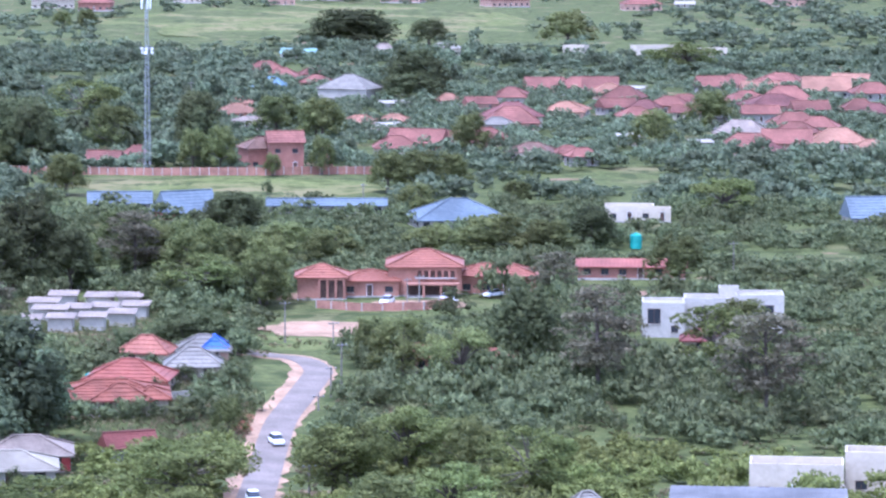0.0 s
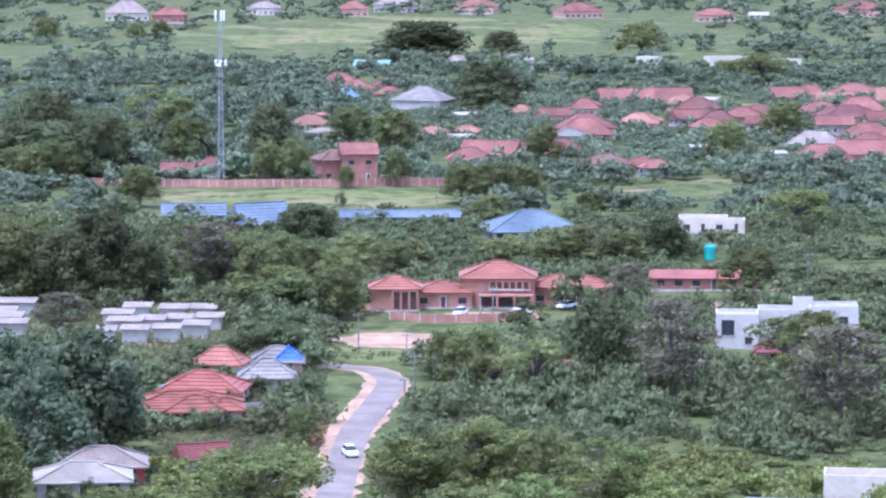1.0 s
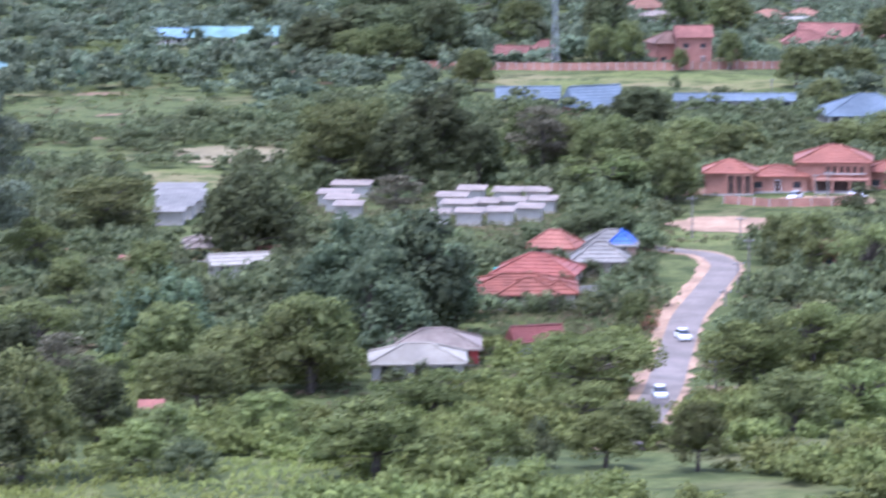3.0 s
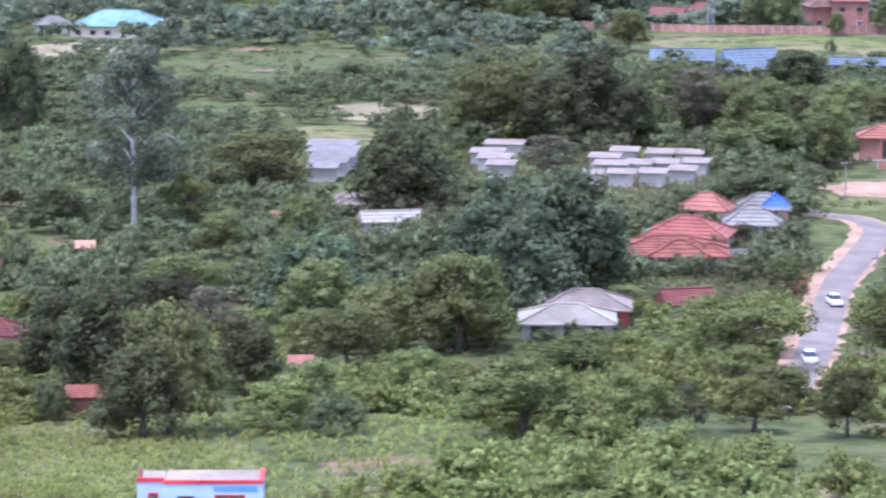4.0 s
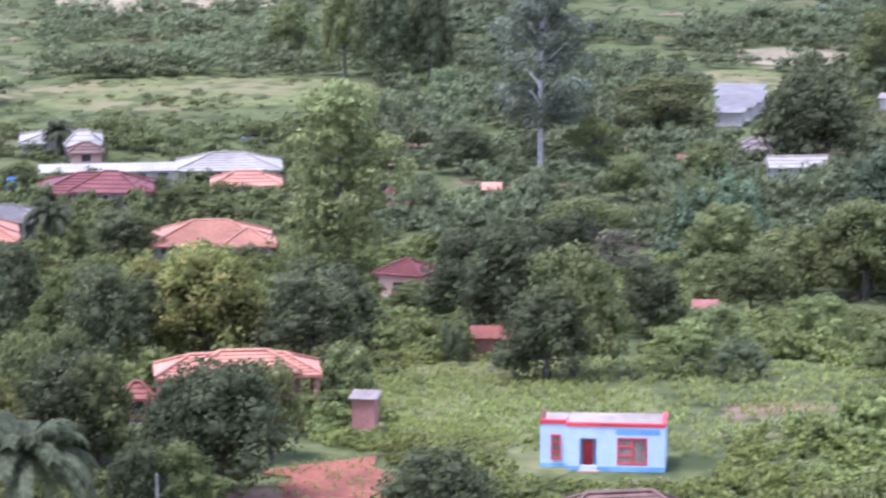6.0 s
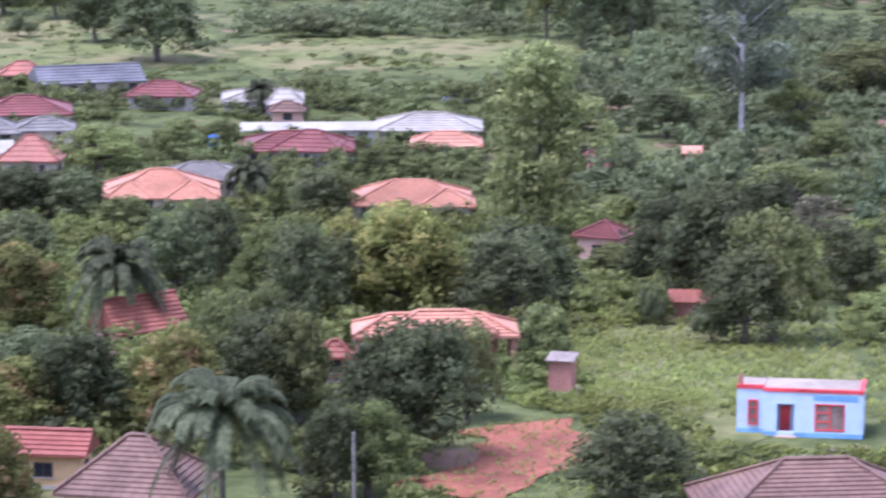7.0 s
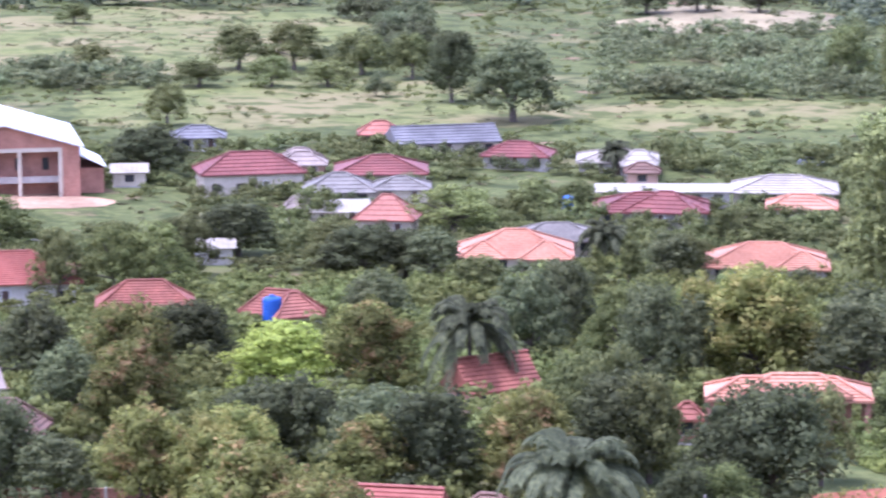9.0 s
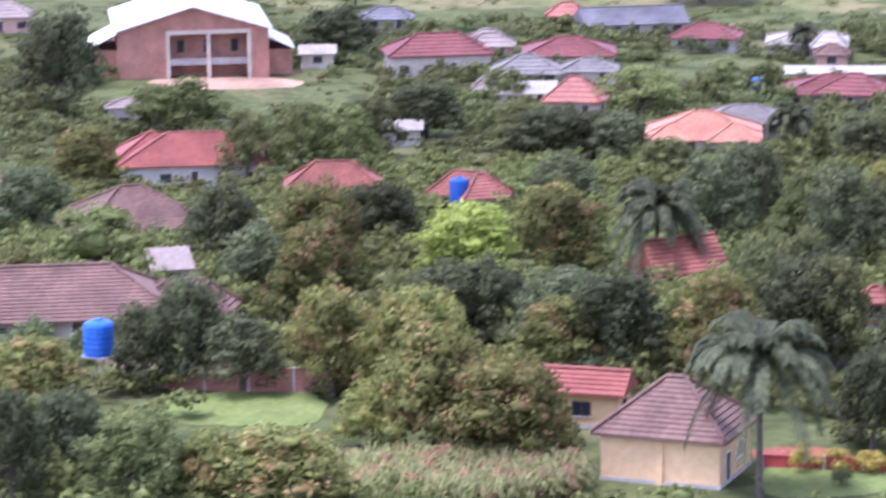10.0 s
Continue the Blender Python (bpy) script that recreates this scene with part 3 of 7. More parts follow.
# ---- trees ----
def lump_cloud(rng, lumps, cards, size, droop=0.0, flat=1.0):
    """Leaf clumps over a set of lumps (x, y, z, rx, rz): small bent cards, most on the outer and upper side. Gives corners, faces and normals."""
    verts, faces, normals = [], [], []
    for lx, ly, lz, rx, rz in lumps:
        n = int(cards * (rx ** 2))
        d = rng.normal(size=(n, 3))
        d[:, 2] += 0.35
        d /= np.linalg.norm(d, axis=1)[:, None]
        shell = rng.uniform(0.74, 1.12, n)[:, None]
        p = np.array([lx, ly, lz]) + d * shell * np.array([rx, rx, rz])
        a = rng.normal(size=(n, 3)) * 0.75 + d * np.array([0.4, 0.4, 0.1])
        a[:, 2] = a[:, 2] * flat - droop
        a /= np.linalg.norm(a, axis=1)[:, None]
        b = np.cross(a, d + rng.normal(size=(n, 3)) * 0.5)
        b /= np.linalg.norm(b, axis=1)[:, None] + 1e-6
        s = size * rng.uniform(0.6, 1.3, n)[:, None]
        c = d * s * 0.25
        g = np.cross(a, b)
        flip = (g * d).sum(1) < 0
        b[flip] *= -1
        g[flip] *= -1
        quad = np.stack([p - a * s * 0.5 - c, p - b * s * 0.38 + c * 0.4, p + a * s * 0.6 - c, p + b * s * 0.38 + c * 0.4], 1)
        soft = d * 0.62 + g * 0.55
        soft /= np.linalg.norm(soft, axis=1)[:, None]
        k0 = len(verts)
        verts += [tuple(v) for v in quad.reshape(-1, 3)]
        normals += [tuple(v) for v in np.repeat(soft, 4, 0)]
        faces += [(k0 + 4 * i, k0 + 4 * i + 1, k0 + 4 * i + 2, k0 + 4 * i + 3) for i in range(n)]
    return verts, faces, normals


def core_body(verts, faces, normals, lumps, share=0.82, seed=0, floor=-2.0):
    """Uneven inner bodies that close the crown; faces wholly under the height floor are left out."""
    for j, (lx, ly, lz, rx, rz) in enumerate(lumps):
        bm = bmesh.new()
        bmesh.ops.create_icosphere(bm, subdivisions=1, radius=1.0)
        k0 = len(verts)
        for v in bm.verts:
            s = share * (1 + 0.75 * noise.noise((v.co.x * 2.3 + seed, v.co.y * 2.3 + j, v.co.z * 2.3)))
            verts.append((lx + v.co.x * rx * s, ly + v.co.y * rx * s, lz + v.co.z * rz * s))
            normals.append(tuple(v.co.normalized()))
        bm.verts.index_update()
        faces += [tuple(k0 + v.index for v in f.verts) for f in bm.faces if max(v.co.z for v in f.verts) > floor]
        bm.free()


def crown_lumps(rng, shape):
    """Lumps for a crown of unit scale: about 10 m high, 9 m wide."""
    out = []
    if shape in ("mango", "round"):
        n, loose = (30, 1.0) if shape == "mango" else (24, 1.15)
        for k in range(n):
            a, u = k * 2.4 + rng.uniform(-0.5, 0.5), (k / n) ** 0.8
            r = 3.4 * math.cos(u * 1.35) ** 0.7 * rng.uniform(0.75, 1.05) * loose if k else 0
            out.append((r * math.cos(a), r * math.sin(a), 1.7 + 6.9 * u * rng.uniform(0.92, 1.05) if k else 4.6, rng.uniform(0.95, 1.6) if k else 3.0, rng.uniform(0.85, 1.3) if k else 3.6))
    elif shape == "acacia":
        for k in range(20):
            a, r = rng.uniform(0, 6.28), 4.0 * math.sqrt(rng.uniform(0.02, 1))
            out.append((r * math.cos(a), r * math.sin(a), 7.4 + rng.uniform(-1.3, 1.1) - 0.11 * r * r, rng.uniform(0.9, 1.7), rng.uniform(0.5, 1.1)))
        for k in range(10):
            a, r = k * 2.4 + rng.uniform(-0.4, 0.4), rng.uniform(1.2, 3.6)
            out.append((r * math.cos(a), r * math.sin(a), rng.uniform(1.6, 4.6), rng.uniform(0.8, 1.4), rng.uniform(0.5, 1.0)))
    elif shape == "willow":
        for k in range(20):
            a, u = rng.uniform(0, 6.28), rng.uniform(0, 1)
            r = 2.9 * math.sqrt(rng.uniform(0.1, 1)) * (1 - 0.5 * u)
            out.append((r * math.cos(a), r * math.sin(a), 2.0 + 7 * u, rng.uniform(0.8, 1.3), rng.uniform(1.4, 2.2)))
    elif shape == "euc":
        for k in range(70):
            a, u = k * 2.4 + rng.uniform(-0.4, 0.4), rng.uniform(0, 1)
            r = (0.3 + 2.5 * math.sin(math.pi * min(1, u * 0.8 + 0.12)) ** 0.7) * rng.uniform(0.3, 1)
            out.append((r * math.cos(a), r * math.sin(a), 2.7 + 6.8 * u, rng.uniform(0.45, 0.95), rng.uniform(0.3, 0.65)))
    elif shape == "airy":
        for k in range(88):
            a, u = k * 2.4 + rng.uniform(-0.4, 0.4), rng.uniform(0, 1)
            r = (0.7 + 2.2 * math.sin(math.pi * (u * 0.72 + 0.2)) * (1 + 0.35 * math.sin(3 * a + 5 * u))) * rng.uniform(0.2, 1)
            out.append((r * math.cos(a), r * math.sin(a), 1.8 + 7.7 * u, rng.uniform(0.5, 1.05), rng.uniform(0.4, 0.85)))
    elif shape == "column":
        for k in range(12):
            a, u = rng.uniform(0, 6.28), rng.uniform(0, 1)
            r = 1.1 * rng.uniform(0.2, 1) * (1.1 - u)
            out.append((r * math.cos(a), r * math.sin(a), 1.0 + 8.2 * u, 1.5 * (1.15 - u) + 0.2, rng.uniform(0.9, 1.5)))
    elif shape == "bush":
        for k in range(9):
            a, u = rng.uniform(0, 6.28), rng.uniform(0, 1)
            r = 3.2 * math.sqrt(rng.uniform(0.05, 1))
            out.append((r * math.cos(a), r * math.sin(a), 2.2 + 5.5 * u * (1 - r / 5), rng.uniform(1.4, 2.2), rng.uniform(1.3, 2.3)))
    return out


def limbs(bm, rng, shape, lumps):
    lean = (rng.uniform(-0.3, 0.3), rng.uniform(-0.3, 0.3))
    fork = {"mango": 2.2, "round": 2.6, "acacia": 3.4, "willow": 1.5, "euc": 8.2, "airy": 8.4, "column": 7.0, "bush": 0.8}[shape]
    base_r = {"euc": 0.13, "airy": 0.1, "column": 0.16, "bush": 0.14}.get(shape, 0.3)
    tube(bm, (0, 0, -0.6), (lean[0] * 0.5, lean[1] * 0.5, fork * 0.5), base_r * 1.2, base_r, 8)
    tube(bm, (lean[0] * 0.5, lean[1] * 0.5, fork * 0.5), (*lean, fork), base_r, base_r * 0.7, 8)
    for lx, ly, lz, rx, rz in lumps[:: {"acacia": 1, "euc": 4, "airy": 4}.get(shape, 2)]:
        if shape in ("euc", "airy") and lz < 4.5:
            continue
        z0 = min(fork, lz * 0.8) if shape in ("euc", "airy") else fork
        f = z0 / fork
        mid = (lean[0] * f + lx * 0.45, lean[1] * f + ly * 0.45, z0 + (lz - z0) * 0.6)
        tube(bm, (lean[0] * f, lean[1] * f, z0), mid, base_r * 0.42, base_r * 0.3, 4)
        tube(bm, mid, (lx, ly, lz), base_r * 0.3, base_r * 0.12, 4)


TREE_KINDS = {
    # shape, leaves, cards per square metre of lump, card size, droop, bark, label
    "mango": ("mango", "dark", 74, 0.32, 0.15, BARK, "dense dark green mango tree with a domed crown", "mango tree"),
    "flush": ("mango", "flush", 74, 0.32, 0.15, BARK, "mango tree with brownish young tips on a dense crown", "mango tree"),
    "gold": ("mango", "gold", 74, 0.32, 0.15, BARK, "mango tree in yellow-green flush with a dense crown", "mango tree"),
    "lime": ("mango", "lime", 72, 0.33, 0.0, BARK, "bright lime green broadleaf tree with a rounded crown", "tree"),
    "round": ("round", "mid", 72, 0.33, 0.05, BARK, "mid green broadleaf tree with a loose rounded crown", "tree"),
    "fresh": ("round", "fresh", 72, 0.33, 0.05, BARK, "fresh green broadleaf tree with a loose crown", "tree"),
    "acacia": ("acacia", "fresh", 72, 0.32, 0.0, BARK, "flat-topped acacia tree with a spreading fine-leaved crown", "acacia tree"),
    "darkacacia": ("acacia", "mid", 72, 0.32, 0.0, BARK, "dark flat-topped acacia tree with a spreading crown", "acacia tree"),
    "willow": ("willow", "blue", 66, 0.42, 0.75, BARK, "blue-green feathery tree with drooping bamboo-like foliage", "tree"),
    "euc": ("euc", "grey", 200, 0.24, 0.3, PALE_BARK, "tall grey-green eucalyptus with a pale bare trunk", "eucalyptus"),
    "olive": ("airy", "olive", 170, 0.26, 0.2, BARK, "tall yellow-green eucalyptus with an open airy crown", "eucalyptus"),
    "column": ("column", "fresh", 72, 0.32, 0.0, BARK, "slender light green columnar tree", "tree"),
    "grey": ("euc", "bare", 90, 0.3, 0.0, BARK, "greyish half-bare tree with thin twigs", "tree"),
    "hedge": ("bush", "flower", 56, 0.36, 0.0, BARK, "clipped garden bush covered in yellow flowers", "bush"),
    "bush": ("bush", "bush", 56, 0.36, 0.0, BARK, "rounded green bush with dense small leaves", "bush"),
}
MASTERS = {}


def tree_meshes(kind, variant):
    if (kind, variant) not in MASTERS:
        shape, leaf, cards, size, droop, bark, label, category = TREE_KINDS[kind]
        rng = np.random.default_rng(sum(map(ord, kind)) * 7 + variant)
        lumps = crown_lumps(rng, shape)
        verts, faces, normals = lump_cloud(rng, lumps, cards, size, droop)
        if shape not in ("euc", "airy"):
            core_body(verts, faces, normals, lumps, 0.5 if shape != "acacia" else 0.42, variant)
        crown = mesh_of("crown", verts, faces, LEAF[leaf])
        crown.normals_split_custom_set_from_vertices(normals)
        bm = bmesh.new()
        limbs(bm, rng, shape, lumps)
        trunk = bpy.data.meshes.new("trunk")
        bm.to_mesh(trunk)
        bm.free()
        trunk.materials.append(bark)
        xs = np.array([v[:3] for v in verts])
        MASTERS[kind, variant] = (crown, trunk, float(np.percentile(xs[:, 2], 99)), float(np.percentile(np.hypot(xs[:, 0], xs[:, 1]), 95)))
    return MASTERS[kind, variant]


tree_count = 0


def tree(kind, x, y, high, wide, yaw=None):
    """A tree that stands at x, y: its height and the width of its crown in metres."""
    global tree_count
    tree_count += 1
    crown, trunk, h, r = tree_meshes(kind, tree_count % 3)
    top = base_at(TREE_KINDS[kind][7].replace(" ", "_"), x, y, (tree_count * 137) % 360 if yaw is None else yaw)
    tagged(top, TREE_KINDS[kind][6], TREE_KINDS[kind][7], "trees of the valley")
    k, q = wide / (2 * r), high / h
    for name, me in (("trunk", trunk), ("crown", crown)):
        ob = new(name, me)
        ob.parent = top
        ob.scale = (k, k, q)


def palm(x, y, high, wide, fronds=42):
    """A feather palm with arching fronds and a slim trunk."""
    global tree_count
    tree_count += 1
    rng = np.random.default_rng(tree_count)
    top = base_at("palm_tree", x, y, (tree_count * 71) % 360)
    tagged(top, "tall palm with drooping grey-green feather fronds", "palm tree", "palms of the gardens")
    reach = wide / 2
    th = high - reach * 0.62
    bm = bmesh.new()
    for k in range(8):
        tube(bm, (0, 0, th * k / 8 - (0.5 if k == 0 else 0)), (0, 0, th * (k + 1) / 8), 0.26 - 0.012 * k, 0.24 - 0.012 * k, 10)
    part("trunk", bm, BARK, top)
    for j in range(fronds):
        a = j * 2.4 + rng.uniform(-0.2, 0.2)
        up = rng.uniform(-0.15, 1.25) if j < fronds - 5 else -0.4
        bm = bmesh.new()
        pts = []
        for s in np.linspace(0, 1, 10):
            out = reach * 1.25 * (math.cos(up * 0.9) * s + 0.12 * s) * (1 - 0.22 * s * s)
            pts.append(Vector((math.cos(a) * out, math.sin(a) * out, th + reach * (math.sin(up) * s * 1.3 - 0.8 * s ** 2.2))))
        side = Vector((-math.sin(a), math.cos(a), 0))
        for i in range(9):
            tube(bm, pts[i], pts[i + 1], 0.06, 0.05, 4, False)
            for sgn in (-1, 1):
                for m in range(6):
                    p = pts[i].lerp(pts[i + 1], m / 6)
                    ln = reach * 0.26 * (1.05 - abs(i / 9 - 0.45) * 0.9) * rng.uniform(0.8, 1.15)
                    d = (pts[i + 1] - pts[i]).normalized()
                    mid = p + side * sgn * ln * 0.5 + d * ln * 0.25 - Vector((0, 0, ln * 0.1))
                    tip = p + side * sgn * ln * 0.7 + d * ln * 0.45 - Vector((0, 0, ln * rng.uniform(0.25, 0.7)))
                    v = [bm.verts.new(q) for q in (p - d * 0.06, p + d * 0.06, mid + d * 0.05, tip, mid - d * 0.05)]
                    bm.faces.new((v[0], v[1], v[2], v[4]))
                    bm.faces.new((v[4], v[2], v[3]))
        part("frond", bm, LEAF["palm"], top)


def standing_crop(name, label, seed, x, y, rx, ry, yaw, count, high, leaf, blade=0.07):
    """Stalks with arching blades, strewn over an ellipse, as one mesh."""
    rng = np.random.default_rng(seed)
    verts, faces = [], []
    c, s = math.cos(radians(yaw)), math.sin(radians(yaw))
    for k in range(count):
        q, a = math.sqrt(rng.uniform(0, 1)), rng.uniform(0, 6.28)
        u, v = rx * q * math.cos(a), ry * q * math.sin(a)
        px, py = x + u * c - v * s, y + u * s + v * c
        pz, h = land(px, py), high * rng.uniform(0.6, 1.2)
        for b in range(6):
            t = rng.uniform(0, 6.28)
            ox, oy, z0 = math.cos(t), math.sin(t), h * rng.uniform(0.05, 0.6)
            w = blade * high
            n = len(verts)
            ln = h * rng.uniform(0.3, 0.45)
            verts += [(px - oy * w, py + ox * w, pz + z0), (px + oy * w, py - ox * w, pz + z0), (px + ox * ln + oy * w, py + oy * ln - ox * w, pz + z0 + h * 0.4), (px + ox * ln - oy * w, py + oy * ln + ox * w, pz + z0 + h * 0.4), (px + ox * ln * 1.9, py + oy * ln * 1.9, pz + z0 + h * 0.22)]
            faces += [(n, n + 1, n + 2, n + 3), (n + 3, n + 2, n + 4)]
    tagged(new(name, mesh_of(name, verts, faces, LEAF[leaf])), label, name.replace("_", " "), kind="stuff")


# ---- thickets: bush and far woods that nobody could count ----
def grain(x, y, size, seed):
    return np.array([noise.noise((a / size, b / size, seed)) for a, b in zip(x, y)])


def thicket(name, label, seed, near, far, count, high, wide, leaf, cards, card, lumps_n, keep=-0.2, size=40, az=(-10, 37), flat=0.6, body=0.5, category="bushes", fields=True):
    """Bushes strewn over a sector of the valley, thicker and thinner by chance, as one mesh."""
    rng = np.random.default_rng(seed)
    r = np.sqrt(rng.uniform(near ** 2, far ** 2, count))
    a = np.radians(rng.uniform(az[0], az[1], count))
    x, y = -r * np.sin(a), r * np.cos(a)
    ok = is_clear(x, y, wide * 0.3, fields)
    x, y = x[ok], y[ok]
    g = grain(x, y, size, seed)
    ok = g > keep
    x, y, g = x[ok], y[ok], g[ok]
    shapes = []
    for v in range(6):
        lumps = []
        for k in range(lumps_n):
            b, q = rng.uniform(0, 6.28), 0.75 * math.sqrt(rng.uniform(0, 1)) if k else 0
            lumps.append((q * math.cos(b), q * math.sin(b), rng.uniform(0.3, 0.82) * (1 - 0.35 * q), rng.uniform(0.26, 0.52), rng.uniform(0.13, 0.28)))
        vs, fs, ns = [], [], []
        for lx, ly, lz, rx, rz in lumps:
            pv, pf, pn = lump_cloud(rng, [(lx, ly, lz, rx, rz)], cards / lumps_n / rx ** 2, card, flat=flat)
            k0 = len(vs)
            vs, ns = vs + pv, ns + pn
            fs += [tuple(i + k0 for i in f) for f in pf]
        cv, cf, cn = [], [], []
        core_body(cv, cf, cn, lumps, body, v, -0.1)
        shapes.append((np.array(vs), np.array(fs).reshape(-1, 4), np.array(ns), np.array(cv), np.array(cf), np.array(cn)))
    all_v, all_n, all_q, all_t, base = [], [], [], [], 0
    z = land_many(x, y)
    hs = high * rng.uniform(0.5, 1.3, len(x)) * (1 + 0.5 * g)
    ws = wide * rng.uniform(0.6, 1.3, len(x)) * 0.5
    for i in range(len(x)):
        vs, qs, ns, cv, cf, cn = shapes[rng.integers(6)]
        t = rng.uniform(0, 6.28)
        c, s = math.cos(t), math.sin(t)
        for src, nor, idx, pool in ((vs, ns, qs, all_q), (cv, cn, cf, all_t)):
            all_v.append(np.stack([x[i] + ws[i] * (src[:, 0] * c - src[:, 1] * s), y[i] + ws[i] * (src[:, 0] * s + src[:, 1] * c), z[i] - 0.1 + hs[i] * src[:, 2]], 1))
            all_n.append(np.stack([nor[:, 0] * c - nor[:, 1] * s, nor[:, 0] * s + nor[:, 1] * c, nor[:, 2]], 1))
            pool.append(idx + base)
            base += len(src)
    if not all_v:
        return
    me = bpy.data.meshes.new(name)
    co = np.concatenate(all_v)
    q, t3 = np.concatenate(all_q), np.concatenate(all_t)
    me.vertices.add(len(co))
    me.vertices.foreach_set("co", co.ravel())
    me.loops.add(q.size + t3.size)
    me.loops.foreach_set("vertex_index", np.concatenate([q.ravel(), t3.ravel()]).astype(np.int32))
    me.polygons.add(len(q) + len(t3))
    starts = np.concatenate([np.arange(len(q)) * 4, q.size + np.arange(len(t3)) * 3]).astype(np.int32)
    me.polygons.foreach_set("loop_start", starts)
    me.materials.append(LEAF[leaf])
    me.update(calc_edges=True)
    me.normals_split_custom_set_from_vertices(np.concatenate(all_n))
    tagged(new(name, me), label, category, kind="stuff")


# ---- single built things ----
def shop(x, y, yaw):
    """The small painted shop: two stepped fronts, a recessed doorway with steps, red frames and a red coping."""
    top = base_at("shop", x, y, yaw)
    tagged(top, "small pale blue flat-roofed shop with red trim", "shop")
    keep_clear(x, y, 9, 9)
    d, h = 4.6, 3.75
    bm = bmesh.new()
    for q in ((-4.0, -2.95, -3.75, -3.5), (-1.55, 0.1, -3.75, -3.5), (2.55, 4.0, -3.75, -3.5)):
        box(bm, *q, -0.6, h)
    box(bm, -2.95, -1.55, -3.75, -3.5, 2.75, h)
    box(bm, 0.1, 2.55, -3.75, -3.5, 2.85, h)
    box(bm, 0.1, 2.55, -3.75, -3.5, -0.6, 0.55)
    box(bm, -2.95, -1.55, -3.75, -3.5, -0.6, 0.45)
    part("front_wall", bm, WALLS["sky"], top)
    bm = bmesh.new()
    box(bm, -4.0, 4.0, -3.5, d - 3.75, -0.6, 0.1)
    box(bm, -4.0, -3.75, -3.5, d - 3.75, 0.1, h)
    box(bm, 3.75, 4.0, -3.5, d - 3.75, 0.1, h)
    box(bm, -3.75, 3.75, d - 4.0, d - 3.75, 0.1, h)
    box(bm, -2.95, -1.4, -2.4, -2.2, 0.1, h - 0.3)
    part("wall", bm, WALLS["sky"], top)
    bm = bmesh.new()
    box(bm, -6.25, -4.003, -2.9, d - 3.75, -0.6, h - 0.02)
    part("side_room", bm, WALLS["sky"], top)
    bm = bmesh.new()
    box(bm, -4.0, 3.69, -3.44, d - 3.72, h + 0.003, h + 0.14)
    part("roof", bm, SHOP_ROOF, top, "cream flat roof sheet")
    bm = bmesh.new()
    box(bm, -6.28, -4.07, -2.59, d - 3.72, h - 0.016, h + 0.12)
    part("roof", bm, SHOP_ROOF, top, "cream flat roof sheet")
    for q in ((-4.05, 4.05, -3.82, -3.45, h, h + 0.28), (-6.3, -4.06, -2.97, -2.6, h - 0.02, h + 0.3), (3.7, 4.06, -3.44, d - 3.7, h, h + 0.28)):
        bm = bmesh.new()
        box(bm, *q)
        part("coping", bm, TRIM_RED, top, "red painted coping")
    for q in ((-4.03, -2.95, -3.78, -3.755), (-1.55, 4.03, -3.78, -3.755), (-6.28, -4.04, -2.93, -2.905)):
        bm = bmesh.new()
        box(bm, *q, -0.6, 0.42)
        part("base_band", bm, WALLS["blue"], top, "darker blue base band")
    for x0, x1, y0, z0, z1, bars in ((-5.35, -4.55, -2.9, 0.75, 2.85, 3), (0.1, 2.55, -3.62, 0.6, 2.85, 3)):
        win = new("window")
        win.parent = top
        t = 0.12
        bm = bmesh.new()
        box(bm, x0, x1, y0 - 0.16, y0 - 0.02, z0, z0 + t)
        box(bm, x0, x1, y0 - 0.16, y0 - 0.02, z1 - t, z1)
        box(bm, x0, x0 + t, y0 - 0.16, y0 - 0.02, z0 + t, z1 - t)
        box(bm, x1 - t, x1, y0 - 0.16, y0 - 0.02, z0 + t, z1 - t)
        xm = x0 + (x1 - x0) * 0.5 if x1 - x0 > 1 else x1 - t
        if x1 - x0 > 1:
            box(bm, xm - 0.06, xm + 0.06, y0 - 0.14, y0 - 0.02, z0 + t, z1 - t)
        for k in range(1, bars):
            zz = z0 + (z1 - z0) * k / bars
            box(bm, x0 + t, xm - 0.06, y0 - 0.12, y0 - 0.03, zz - 0.05, zz + 0.05)
        part("window_frame", bm, TRIM_RED, win, "red painted window frame")
        bm = bmesh.new()
        box(bm, x0 + 0.05, x1 - 0.05, y0 - 0.06, y0 - 0.03, z0 + 0.05, z1 - 0.05)
        part("pane", bm, CURTAIN, win, "pane with a brown curtain behind")
    bm = bmesh.new()
    box(bm, -2.75, -1.95, -2.5, -2.42, 0.15, 2.3)
    part("door", bm, TRIM_RED, top, "red framed door in a recess")
    for k in range(3):
        bm = bmesh.new()
        box(bm, -3.1 - 0.12 * k, -1.35 + 0.12 * k, -3.8 - 0.32 * (k + 1), -3.79 - 0.32 * k, -0.6, 0.1 - 0.19 * k)
        part("step", bm, WALLS["peach"], top)
    bm = bmesh.new()
    box(bm, 0.0, 3.6, -3.775, -3.753, 3.1, 3.55)
    part("sign_panel", bm, WALLS["blue"], top, "faded darker blue sign panel")
    bm = bmesh.new()
    tube(bm, (-6.0, -2.4, h), (-6.0, -2.4, h + 1.0), 0.22, 0.2, 8)
    part("chimney", bm, WALLS["red_brick"], top)


SHOP_ROOF = surface("dusty_cream_roof", (0.22, 0.175, 0.13), (0.30, 0.24, 0.185), 0.8, 0.8, wide=5, mottle=0.2)
CURTAIN = surface("brown_curtain_glass", (0.16, 0.11, 0.09), (0.26, 0.19, 0.16), 0.3, 0.25, mottle=0.3)


